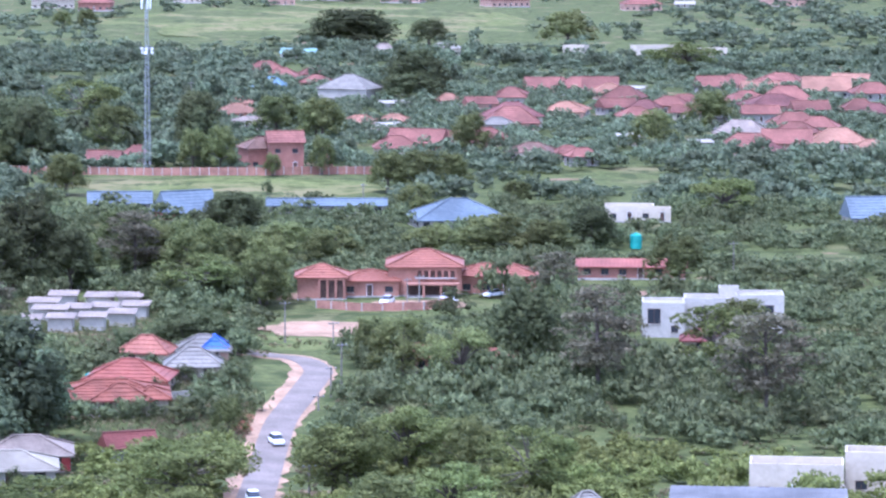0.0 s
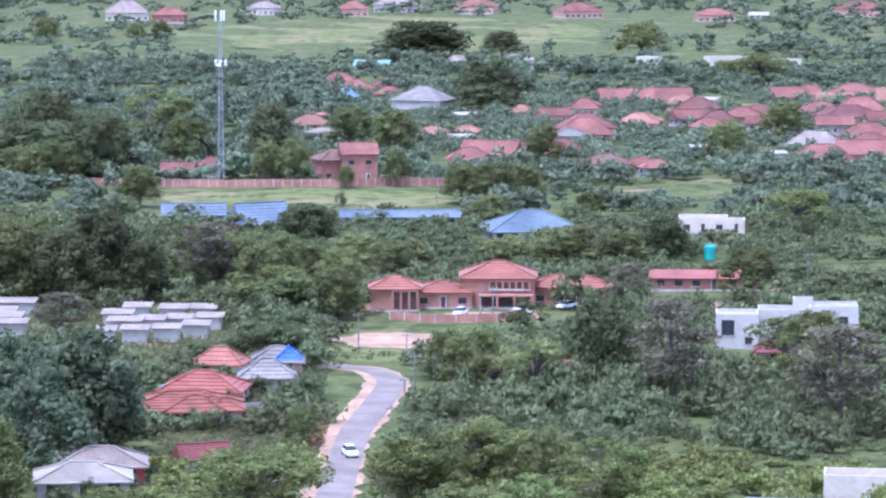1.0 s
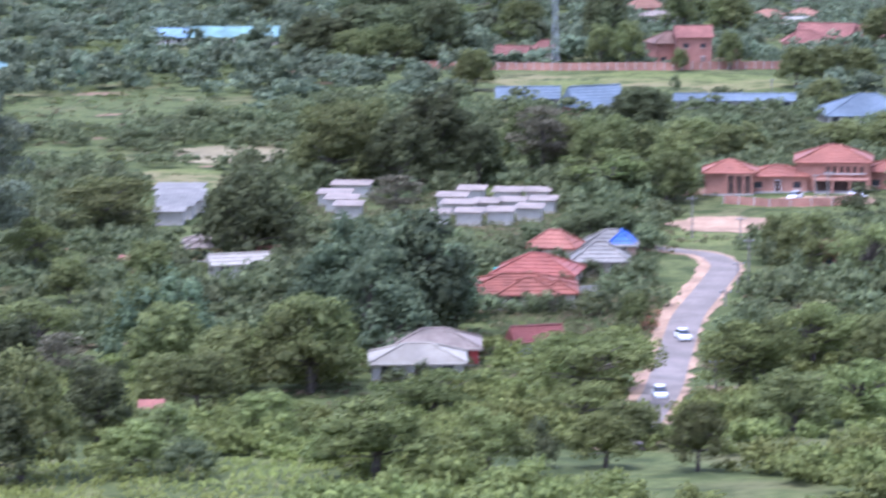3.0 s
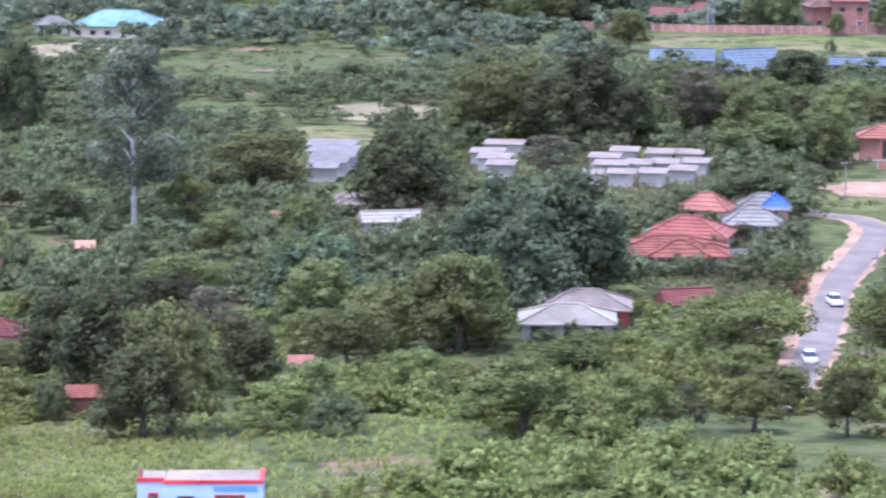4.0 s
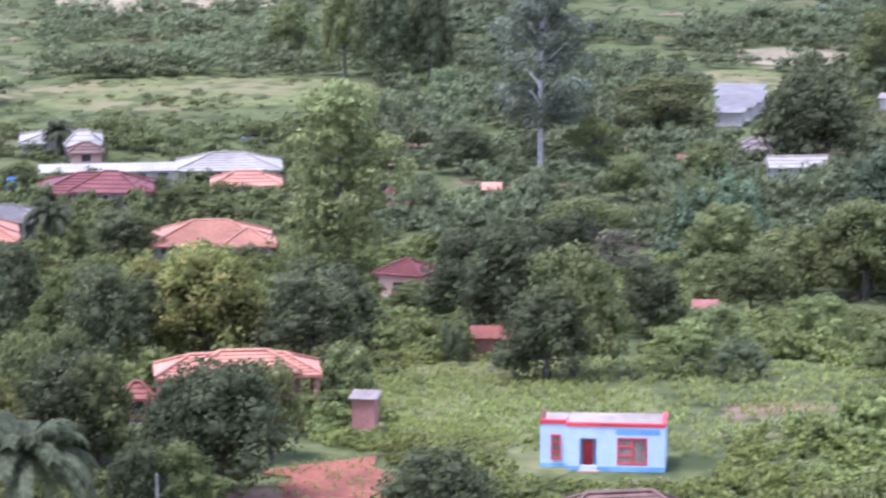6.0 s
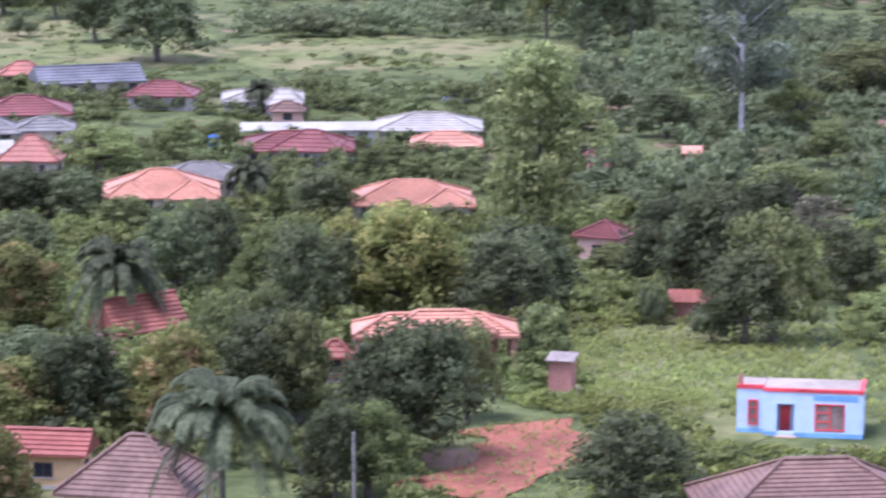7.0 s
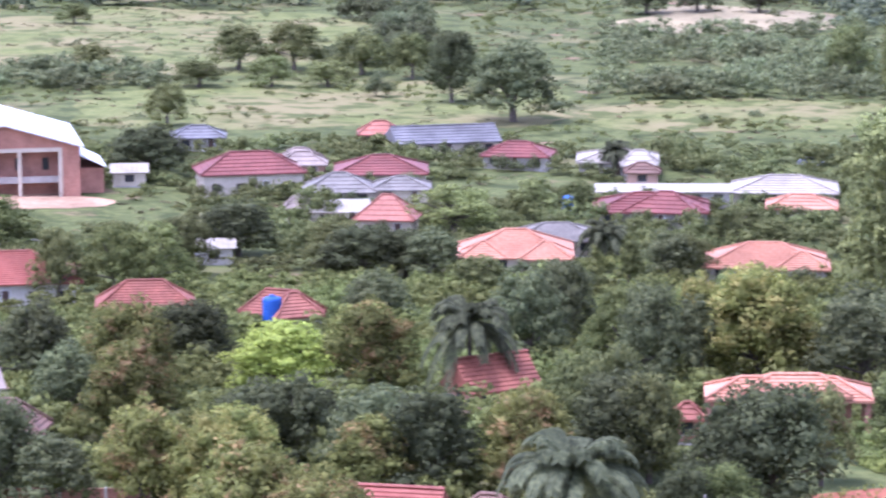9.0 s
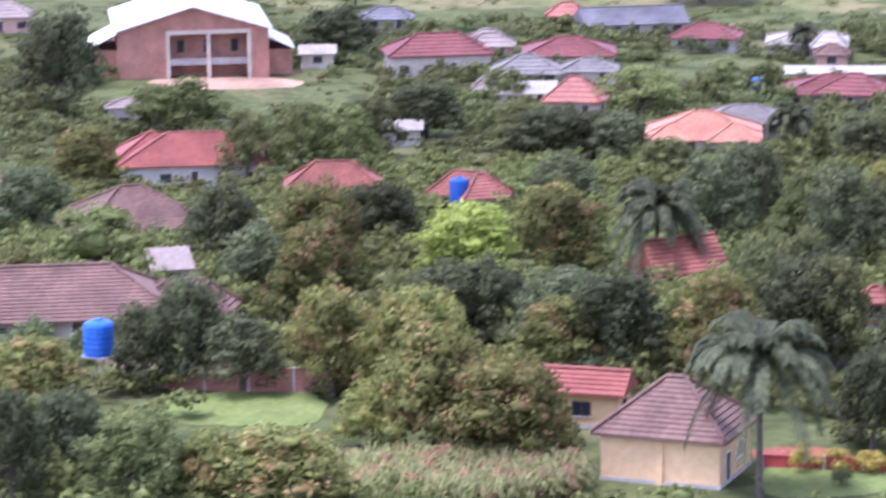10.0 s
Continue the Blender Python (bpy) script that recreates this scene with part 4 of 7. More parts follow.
def hall(x, y, yaw, w, d, eave, rise):
    """The unfinished brick hall: gabled front with a two-bay balcony, white roof sheets and a lean-to."""
    top = base_at("brick_hall", x, y, yaw)
    tagged(top, "unfinished brick hall with a white gabled roof and balcony", "hall")
    keep_clear(x, y, w * 0.62, d * 0.6, yaw)
    f = -d / 2
    a, b = -w * 0.17, w * 0.37
    z1, z2 = eave * 0.3, eave * 0.9
    bm = bmesh.new()
    box(bm, -w / 2, a, f, f + 0.4, -1, eave - 0.002)
    part("wall_pier", bm, WALLS["face_brick"], top)
    bm = bmesh.new()
    box(bm, b, w / 2, f, f + 0.4, -1, eave - 0.002)
    part("wall_pier", bm, WALLS["face_brick"], top)
    bm = bmesh.new()
    box(bm, a + 0.002, b - 0.002, f, f + 0.4, z2, eave - 0.002)
    part("lintel_wall", bm, WALLS["face_brick"], top)
    bm = bmesh.new()
    v = [bm.verts.new(p) for p in ((-w / 2, f, eave), (w / 2, f, eave), (0, f, eave + rise), (-w / 2, f + 0.4, eave), (w / 2, f + 0.4, eave), (0, f + 0.4, eave + rise))]
    for q in ((0, 1, 2), (5, 4, 3), (1, 4, 5, 2), (0, 2, 5, 3)):
        bm.faces.new([v[i] for i in q])
    part("gable_wall", bm, WALLS["face_brick"], top)
    bm = bmesh.new()
    box(bm, -w / 2, -w / 2 + 0.4, f + 0.4, d / 2, -1, eave)
    box(bm, w / 2 - 0.4, w / 2, f + 0.4, d / 2, -1, eave)
    box(bm, -w / 2 + 0.4, w / 2 - 0.4, d / 2 - 0.4, d / 2, -1, eave)
    box(bm, -w / 2 + 0.4, w / 2 - 0.4, f + 3.0, f + 3.3, -1, eave)
    part("wall", bm, WALLS["face_brick"], top)
    bm = bmesh.new()
    box(bm, a, b, f + 0.05, f + 3.0, z1 - 0.25, z1)
    part("balcony_floor", bm, CONCRETE, top)
    bm = bmesh.new()
    box(bm, a, b, f - 0.08, f + 0.1, z1 - 0.3, z1 + 0.75)
    part("balcony_parapet", bm, WALLS["grey"], top, "plain plastered balcony parapet")
    bm = bmesh.new()
    box(bm, a - 0.3, b + 0.3, f - 0.12, f + 0.3, z2 - 0.1, z2 + 0.55)
    part("beam", bm, WALLS["cream"], top)
    for k in range(3):
        px = a + (b - a) * k / 2
        bm = bmesh.new()
        box(bm, px - 0.3, px + 0.3, f - 0.15, f + 0.35, -1, z2 - 0.1)
        part("column", bm, WALLS["cream"], top)
    for k in range(3):
        px = a + (b - a) * (k + 0.5) / 3
        window_on(top, px, f + 2.98, (z1 + z2) / 2, 1.1, 2.0, 0, TRIM_DARK, False)
    bm = bmesh.new()
    o = 0.6
    ridge = eave + rise + 0.15
    drop = rise * o / (w / 2)
    n = 14
    rows = []
    for k in range(2 * n + 1):
        t = k / n - 1
        up = ridge - abs(t) * (rise + drop) + 0.05 * (k % 2)
        px = t * (w / 2 + o)
        rows.append([bm.verts.new(p) for p in ((px, f - 1.0, up), (px, d / 2 + 0.6, up), (px, d / 2 + 0.6, up - 0.28), (px, f - 1.0, up - 0.28))])
    for p, q in zip(rows, rows[1:]):
        for k in range(4):
            m = (k + 1) % 4
            bm.faces.new((p[k], q[k], q[m], p[m]))
    bm.faces.new(rows[0])
    bm.faces.new(list(reversed(rows[-1])))
    part("roof", bm, SHEET_WHITE, top, "bright white roof sheets")
    for sgn, lw, lh in ((1, w * 0.17, eave * 0.74), (-1, w * 0.2, eave * 0.86)):
        bm = bmesh.new()
        xa, xb = sorted((sgn * (w / 2 + 0.004), sgn * (w / 2 + lw)))
        box(bm, xa, xb, f + 4.0, f + d * 0.6, -1, lh * 0.62)
        part("annex_wall", bm, WALLS["face_brick"], top)
        bm = bmesh.new()
        v = [bm.verts.new(p) for p in ((sgn * (w / 2 + 0.01), f + 3.4, lh), (sgn * (w / 2 + lw + 0.4), f + 3.4, lh * 0.64), (sgn * (w / 2 + lw + 0.4), f + d * 0.62, lh * 0.64), (sgn * (w / 2 + 0.01), f + d * 0.62, lh))]
        v += [bm.verts.new(q.co + Vector((0, 0, 0.2))) for q in v]
        for q in ((0, 3, 2, 1), (4, 5, 6, 7), (0, 1, 5, 4), (1, 2, 6, 5), (2, 3, 7, 6), (3, 0, 4, 7)):
            bm.faces.new([v[i] for i in q])
        bmesh.ops.recalc_face_normals(bm, faces=bm.faces[:])
        part("annex_roof", bm, SHEET_WHITE, top)


SHEET_WHITE = surface("new_white_roof_sheet", (0.60, 0.595, 0.59), (0.68, 0.675, 0.67), 1.2, 0.4, wide=6, mottle=0.06)


def car(x, y, yaw, label, paint):
    """A saloon car: lower body, cabin, glass, lights and four wheels. It faces -y."""
    top = base_at("car", x, y, yaw, 0.2)
    tagged(top, label, "car")
    bm = bmesh.new()
    rows = []
    for py, hw, zt in ((-2.15, 0.62, 0.62), (-2.05, 0.78, 0.72), (-1.2, 0.84, 0.88), (0.0, 0.85, 0.92), (1.5, 0.84, 0.95), (2.05, 0.76, 0.9), (2.15, 0.66, 0.7)):
        rows.append([bm.verts.new(p) for p in ((-hw, py, 0.3), (-hw, py, 0.62), (-hw * 0.92, py, zt), (hw * 0.92, py, zt), (hw, py, 0.62), (hw, py, 0.3))])
    for p, q in zip(rows, rows[1:]):
        for k in range(6):
            m = (k + 1) % 6
            bm.faces.new((p[k], p[m], q[m], q[k]))
    bm.faces.new(list(reversed(rows[0])))
    bm.faces.new(rows[-1])
    bmesh.ops.recalc_face_normals(bm, faces=bm.faces[:])
    body = part("body", bm, paint, top, smooth=False)
    bm = bmesh.new()
    lo = [(-0.76, -1.15, 0.88), (0.76, -1.15, 0.88), (0.76, 1.75, 0.93), (-0.76, 1.75, 0.93)]
    hi = [(-0.58, -0.35, 1.42), (0.58, -0.35, 1.42), (0.58, 1.05, 1.44), (-0.58, 1.05, 1.44)]
    vl, vh = [bm.verts.new(p) for p in lo], [bm.verts.new(p) for p in hi]
    for k in range(4):
        bm.faces.new((vl[k], vl[(k + 1) % 4], vh[(k + 1) % 4], vh[k]))
    part("cabin_glass", bm, GLASS, body)
    bm = bmesh.new()
    box(bm, -0.6, 0.6, -0.4, 1.1, 1.42, 1.49)
    part("roof_panel", bm, paint, body)
    for sx in (-1, 1):
        bm = bmesh.new()
        box(bm, sx * 0.55 - 0.14, sx * 0.55 + 0.14, -2.17, -2.1, 0.56, 0.7)
        part("headlight", bm, TRIM_WHITE, body)
        for wy in (-1.35, 1.35):
            bm = bmesh.new()
            tube(bm, (sx * 0.68, wy, 0.3), (sx * 0.87, wy, 0.3), 0.31, 0.31, 14)
            wheel = part("wheel", bm, RUBBER, top)
            bm = bmesh.new()
            tube(bm, (sx * 0.86, wy, 0.3), (sx * 0.885, wy, 0.3), 0.19, 0.19, 10)
            part("rim", bm, STEEL, wheel)


def tank(x, y, wide, high, stand, material, label):
    """A ribbed plastic water tank on a steel stand."""
    top = base_at("water_tank", x, y)
    tagged(top, label, "water tank", "water tanks")
    r = wide / 2
    prof = [(r * 0.97, stand), (r, stand + 0.06)]
    for k in range(5):
        z = stand + high * (0.12 + 0.15 * k)
        prof += [(r, z - 0.05), (r * 1.03, z), (r, z + 0.05)]
    prof += [(r, stand + high * 0.82), (r * 0.9, stand + high * 0.9), (r * 0.3, stand + high * 0.97)]
    bm = bmesh.new()
    lathe(bm, prof, 24)
    part("body", bm, material, top)
    bm = bmesh.new()
    lathe(bm, [(r * 0.27, stand + high * 0.955), (r * 0.27, stand + high), (r * 0.2, stand + high * 1.015)], 16)
    part("lid", bm, material, top)
    if stand > 0.3:
        bm = bmesh.new()
        box(bm, -r, r, -r, r, stand - 0.12, stand - 0.004)
        part("platform", bm, STEEL, top)
        for sx in (-1, 1):
            for sy in (-1, 1):
                bm = bmesh.new()
                tube(bm, (sx * r * 0.9, sy * r * 0.9, -0.4), (sx * r * 0.85, sy * r * 0.85, stand - 0.12), 0.06, 0.06, 6)
                part("leg", bm, STEEL, top)


def power_pole(x, y, high, cross=True):
    top = base_at("utility_pole", x, y, (x * 7) % 60)
    tagged(top, "grey timber utility pole beside the road", "utility pole", "utility poles")
    bm = bmesh.new()
    tube(bm, (0, 0, -0.6), (0, 0, high), 0.15, 0.1, 8)
    part("post", bm, POLE_WOOD, top)
    if cross:
        bm = bmesh.new()
        box(bm, -0.9, 0.9, -0.18, -0.09, high - 0.5, high - 0.38)
        part("crossarm", bm, POLE_WOOD, top)
        for k in (-0.75, 0, 0.75):
            bm = bmesh.new()
            lathe(bm, [(0.05, high - 0.38), (0.09, high - 0.3), (0.06, high - 0.2)], 8, (k, -0.135))
            part("insulator", bm, STEEL, top)


def radio_mast(x, y, high, foot=2.4, head=0.8):
    top = base_at("radio_mast", x, y, 20)
    tagged(top, "tall galvanised lattice mast with dishes and panels", "radio mast")
    ring = lambda t: [(sx * (foot + (head - foot) * t) / 2, sy * (foot + (head - foot) * t) / 2, high * t) for sx, sy in ((-1, -1), (1, -1), (1, 1), (-1, 1))]
    for k in range(4):
        bm = bmesh.new()
        a, b = ring(0)[k], ring(1)[k]
        tube(bm, (a[0], a[1], -0.5), b, 0.05, 0.035, 6)
        part("leg", bm, STEEL, top)
    n = 16
    for i in range(n):
        p, q = ring(i / n), ring((i + 1) / n)
        for k in range(4):
            m = (k + 1) % 4
            for a, b in ((p[k], q[m]), (p[m], q[k]), (q[k], q[m])):
                bm = bmesh.new()
                tube(bm, a, b, 0.022, 0.022, 4)
                part("brace", bm, STEEL, top)
    for z in (0.7, 0.72, 0.98):
        for k in range(3):
            a = k * 2.1 + z * 9
            bm = bmesh.new()
            cx, cy = 1.3 * math.cos(a), 1.3 * math.sin(a)
            if z < 0.9:
                tube(bm, (cx * 0.9, cy * 0.9, high * z), (cx * 1.3, cy * 1.3, high * z), 0.5, 0.4, 14)
                part("dish", bm, TRIM_WHITE, top)
            else:
                box(bm, cx - 0.2, cx + 0.2, cy - 0.2, cy + 0.2, high * z - 1.4, high * z + 1.4)
                part("panel_antenna", bm, TRIM_WHITE, top)


def long_wall(label, points, high, material, panel=2.4, name="garden_wall"):
    """A boundary wall of posts and panels that follows a line."""
    top = new(name)
    tagged(top, label, "wall")
    line = [Vector(p) for p in points]
    for a, b in zip(line, line[1:]):
        n = max(1, int((b - a).length / panel))
        yaw = math.degrees(math.atan2(b.y - a.y, b.x - a.x))
        ln = (b - a).length / n
        for k in range(n):
            p = a.lerp(b, (k + 0.5) / n)
            post = a.lerp(b, k / n)
            bm = bmesh.new()
            box(bm, -ln / 2 + 0.1, ln / 2 - 0.1, -0.07, 0.07, -0.5, high)
            box(bm, -ln / 2 + 0.1, ln / 2 - 0.1, -0.1, 0.1, high + 0.002, high + 0.08)
            ob = part("panel", bm, material, top)
            ob.matrix_basis = pose(p.x, p.y, land(p.x, p.y), 0, 0, yaw)
            bm = bmesh.new()
            box(bm, -0.1, 0.1, -0.12, 0.12, -0.5, high + 0.15)
            ob = part("post", bm, CONCRETE, top)
            ob.matrix_basis = pose(post.x, post.y, land(post.x, post.y), 0, 0, yaw)



# ---- roads, fields and clearings ----
patch("meadow", "long grassy field behind a boundary wall", -35.5, 853.0, 35.8, 25.3, 2.4, MEADOW, 0.06, 0.25)
keep_clear(-35.5, 853.0, 32.9, 23.3, 2.4, field=True)
patch("meadow", "wide pale green open field far out", -26.0, 1862.1, 121.4, 207.9, 0.8, MEADOW, 0.06, 0.25)
keep_clear(-26.0, 1862.1, 111.7, 191.2, 0.8, field=True)
patch("dirt_clearing", "bare pale earth beside the tar road", -9.3, 586.3, 9.4, 10.6, 0.9, PALE_EARTH, 0.06, 0.25)
keep_clear(-9.3, 586.3, 8.6, 9.8, 0.9)
patch("grass_verge", "green grass beside the bend of the road", -13.7, 566.6, 8.6, 10.4, 1.4, MEADOW, 0.06, 0.25)
keep_clear(-13.7, 566.6, 7.9, 9.6, 1.4, field=True)
patch("bare_field", "pale dry earth clearing in the bush", -113.9, 692.3, 12.4, 15.2, 9.3, STRAW, 0.06, 0.25)
keep_clear(-113.9, 692.3, 11.4, 14.0, 9.3, field=True)
patch("bare_field", "green and straw clearing in the bush", -114.0, 645.5, 12.1, 20.5, 10.0, MEADOW, 0.06, 0.25)
keep_clear(-114.0, 645.5, 11.1, 18.9, 10.0, field=True)
patch("straw_field", "dry yellow field beyond the bush", -279.0, 778.2, 29.0, 31.8, 19.7, STRAW, 0.06, 0.25)
keep_clear(-279.0, 778.2, 26.6, 29.3, 19.7, field=True)
patch("straw_field", "dry yellow field beside a teal roof", -211.8, 814.9, 12.0, 19.7, 14.6, STRAW, 0.06, 0.25)
keep_clear(-211.8, 814.9, 11.0, 18.1, 14.6, field=True)
patch("meadow", "grassy slope between belts of bush", -211.1, 603.9, 33.2, 26.3, 19.3, MEADOW, 0.06, 0.25)
patch("meadow", "open grassland beyond the houses", -395.1, 690.2, 58.7, 85.2, 29.8, MEADOW, 0.06, 0.25)
keep_clear(-395.1, 690.2, 54.0, 78.3, 29.8, field=True)
patch("meadow", "open grassland beyond the houses", -294.9, 592.6, 49.8, 49.0, 26.5, MEADOW, 0.06, 0.25)
patch("meadow", "open weedy plot around the blue shop", -77.4, 308.1, 13.4, 48.2, 14.1, MEADOW, 0.06, 0.25)
patch("lawn", "mown green lawn before a brick wall", -135.5, 222.3, 6.7, 6.6, 31.4, LAWN, 0.06, 0.25)
keep_clear(-135.5, 222.3, 6.2, 6.1, 31.4)
patch("lawn", "green garden lawn beside a yellow house", -85.9, 221.7, 6.2, 5.5, 21.2, LAWN, 0.06, 0.25)
keep_clear(-85.9, 221.7, 5.7, 5.0, 21.2)
patch("dirt_yard", "red bare earth yard", -90.7, 227.3, 4.2, 2.0, 21.8, RED_EARTH, 0.06, 0.25)
patch("bare_earth", "orange bare earth before the brick hall", -278.3, 452.2, 12.5, 7.8, 31.6, PALE_EARTH, 0.06, 0.25)
strip("road", "worn grey tar road that bends through the bush", [(-15.2, 342.7), (-15.1, 380.6), (-14.2, 409.6), (-13.9, 442.0), (-13.4, 465.7), (-12.6, 483.8), (-10.4, 502.8), (-8.8, 518.5), (-8.2, 531.7), (-10.9, 544.2), (-15.5, 548.2), (-19.8, 551.8), (-23.2, 554.9)], 4.7, TAR, 0.16)
strip("road_verge", "sandy orange shoulder along the tar road", [(-15.7, 343.4), (-15.6, 381.4), (-14.7, 410.3), (-14.5, 442.5), (-14.0, 466.1), (-13.2, 484.3), (-11.0, 503.3), (-9.5, 519.0), (-8.8, 532.2), (-11.5, 544.8), (-16.2, 548.8), (-20.5, 552.4), (-23.9, 555.5)], 7.0, PALE_EARTH, 0.08, "verge", 0.35)
patch("red_earth_bank", "bare reddish earth beside the tar road", -17.1, 479.0, 2.8, 10.1, 2.0, RED_EARTH, 0.06, 0.25)
keep_clear(-17.1, 479.0, 2.6, 9.3, 2.0)
keep_clear(4.6, 601.5, 16.1, 17.3, -0.4)
keep_clear(-14.3, 402.0, 4.2, 34.0, 2.1)
keep_clear(-13.3, 470.1, 3.6, 25.2, 1.6)
keep_clear(-13.1, 452.3, 2.7, 27.2, 1.7)
keep_clear(-11.2, 498.0, 4.6, 27.5, 1.3)
keep_clear(-10.6, 529.7, 6.6, 29.4, 1.1)
strip("track", "red earth track between the gardens", [(-79.7, 235.5), (-77.6, 243.2), (-77.0, 253.2), (-81.7, 259.0)], 9.0, RED_EARTH, 0.12, "track", 0.7)
keep_clear(-77.7, 249.3, 6.7, 17.0, 17.3)

# ---- houses, from the gatehouse to the gardens under the hill ----
gate = house("gatehouse wing of salmon brick with a red tiled roof", -8.9, 627.4, 0.8, 9.1, 8.1, 4.22, 1.94, "red", "face_brick", fine=False, bare=True)
colonnade(gate, -0.5, 4.1, -4.08, 0.3, 3.7, 4, WALLS["face_brick"], 0.5)
house("low link building of salmon brick under red tiles", 0.0, 630.9, -0.0, 10.8, 9.7, 3.18, 1.43, "red", "face_brick", fine=False)
gate = house("two-storey gatehouse of salmon brick with a red tiled hip roof", 10.4, 632.9, -0.9, 13.7, 11.7, 5.62, 2.58, "red", "face_brick", fine=False, bare=True)
colonnade(gate, -1.6, 5.8, -5.88, 3.6, 4.9, 7, WALLS["face_brick"], 0.4, "flat dark panel standing for shaded upper gallery windows")
colonnade(gate, -3.4, 6.2, -5.88, 0.1, 2.4, 4, WALLS["face_brick"], 2.5, "flat dark panel standing for a deep shaded carport")
house("side wing of salmon brick with a red tiled roof", 24.0, 635.0, -2.2, 14.9, 8.9, 3.63, 1.71, "red", "face_brick", fine=False)
house("long low shed with a bright red sheet roof", 51.2, 656.0, -4.5, 20.8, 5.2, 2.4, 1.04, "bright", "red_brick", kind="mono", fine=False)
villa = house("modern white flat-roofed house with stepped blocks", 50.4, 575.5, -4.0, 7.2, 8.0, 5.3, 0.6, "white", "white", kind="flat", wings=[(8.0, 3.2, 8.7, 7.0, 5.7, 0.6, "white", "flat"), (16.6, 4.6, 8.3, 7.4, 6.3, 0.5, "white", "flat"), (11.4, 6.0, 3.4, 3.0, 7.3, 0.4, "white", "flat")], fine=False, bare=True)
window_on(villa, -1.6, -4.0, 3.6, 2.2, 2.6, 0, TRIM_DARK)
window_on(villa, 1.9, -4.0, 1.4, 1.2, 1.2, 0, TRIM_DARK)
window_on(villa, 6.4, -0.3, 4.2, 1.8, 1.3, 0, TRIM_DARK)
window_on(villa, 14.6, 0.9, 4.4, 1.6, 1.3, 0, TRIM_DARK)
window_on(villa, 18.2, 0.9, 4.4, 1.6, 1.3, 0, TRIM_DARK)
house("white annex with a maroon roof beside a modern house", 54.9, 554.8, -5.7, 6.0, 4.2, 2.4, 1.68, "maroon", "white", fine=False)
house("long school block with a pale blue sheet roof", -58.0, 784.0, 4.2, 14.1, 5.6, 2.4, 2.42, "blue", "grey", kind="gable", fine=False)
house("school hall with a blue sheet roof", -41.6, 765.6, 28.1, 11.9, 8.3, 2.56, 4.47, "blue", "red_brick", kind="gable", fine=False)
house("long low school block with a blue sheet roof", -10.0, 784.1, 0.7, 27.2, 4.1, 2.4, 1.31, "blue", "grey", kind="gable", fine=False)
house("wide hall with a blue hipped sheet roof", 19.9, 759.4, 8.5, 20.4, 16.3, 2.4, 4.0, "blue", "grey", fine=False)
house("cream flat-roofed house in the bush", 59.9, 775.4, -4.4, 11.2, 6.7, 2.87, 1.0, "white", "cream", kind="flat", fine=False)
house("low cream outbuilding with a flat roof", 65.4, 773.3, -4.8, 7.7, 4.6, 2.4, 0.91, "white", "cream", kind="flat", fine=False)
house("house with a faded red tiled hip roof", -35.4, 534.4, -11.2, 7.6, 5.7, 2.4, 2.37, "red", "cream", fine=False)
house("house with a grey tiled hip roof", -26.6, 537.8, 2.8, 8.0, 6.4, 2.4, 2.07, "grey", "peach", wings=[(1.8, 0.1, 4.2, 6.3, 2.4, 1.97, "strong_blue", "hip")], fine=False)
house("low house with a grey tiled hip roof", -27.3, 520.2, 3.0, 8.2, 6.5, 2.4, 2.57, "grey", "cream", fine=False)
house("house with a bright red hip roof", -36.3, 508.8, -5.9, 12.1, 9.7, 2.4, 2.57, "bright", "cream", fine=False)
house("large house with a faded rust-red tiled roof", -38.1, 493.3, 4.4, 16.5, 11.5, 2.4, 1.96, "rust", "cream", wings=[(1.6, -3.5, 8.2, 6.9, 2.4, 1.87, "rust", "hip"), (5.9, -2.9, 4.9, 5.8, 2.4, 1.38, "rust", "hip")], fine=False)
house("small lilac house with a maroon roof", -32.1, 446.7, 19.1, 6.2, 4.3, 2.4, 1.71, "maroon", "lilac", kind="gable")
house("house with a tan tiled roof and red trim", -45.1, 440.3, 5.8, 11.4, 8.0, 2.4, 1.95, "tan", "deep_red")
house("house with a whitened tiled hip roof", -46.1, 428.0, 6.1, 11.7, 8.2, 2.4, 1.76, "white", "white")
house("two-storey white house with a grey hip roof", -6.9, 1182.1, -21.7, 18.2, 14.6, 5.51, 4.58, "grey", "white", fine=False)
house("house with a light blue roof", -34.6, 1191.5, 16.7, 14.8, 11.9, 3.57, 4.72, "sky_blue", "white", fine=False)
house("peach house with a dark maroon hip roof", -113.8, 400.7, -8.1, 5.4, 4.9, 3.13, 1.48, "maroon", "peach")
pavilion = house("house with a deep orange clay-tiled roof on brick piers", -95.2, 279.9, 20.8, 11.0, 2.6, 3.99, 1.35, "orange", "red_brick", wings=[(0.6, -0.5, 6.0, 1.8, 4.35, 1.35, "orange", "hip")], over=1.9, bare=True)
for px in (-6.9, -2.3, 2.3, 6.9):
    for py in (-2.7, 2.7):
        bm = bmesh.new()
        box(bm, px - 0.28, px + 0.28, py - 0.28, py + 0.28, -0.5, 3.86)
        part("brick_pier", bm, WALLS["red_brick"], pavilion)
house("grey brick house with a maroon tiled roof", -183.2, 473.5, 21.1, 16.5, 11.6, 2.57, 2.06, "maroon", "grey", fine=False)
house("white house with an orange tiled hip roof", -149.8, 430.0, 19.2, 15.6, 10.9, 2.4, 2.39, "orange", "white", wings=[(5.0, -3.8, 6.5, 6.0, 2.4, 1.79, "orange", "hip")])
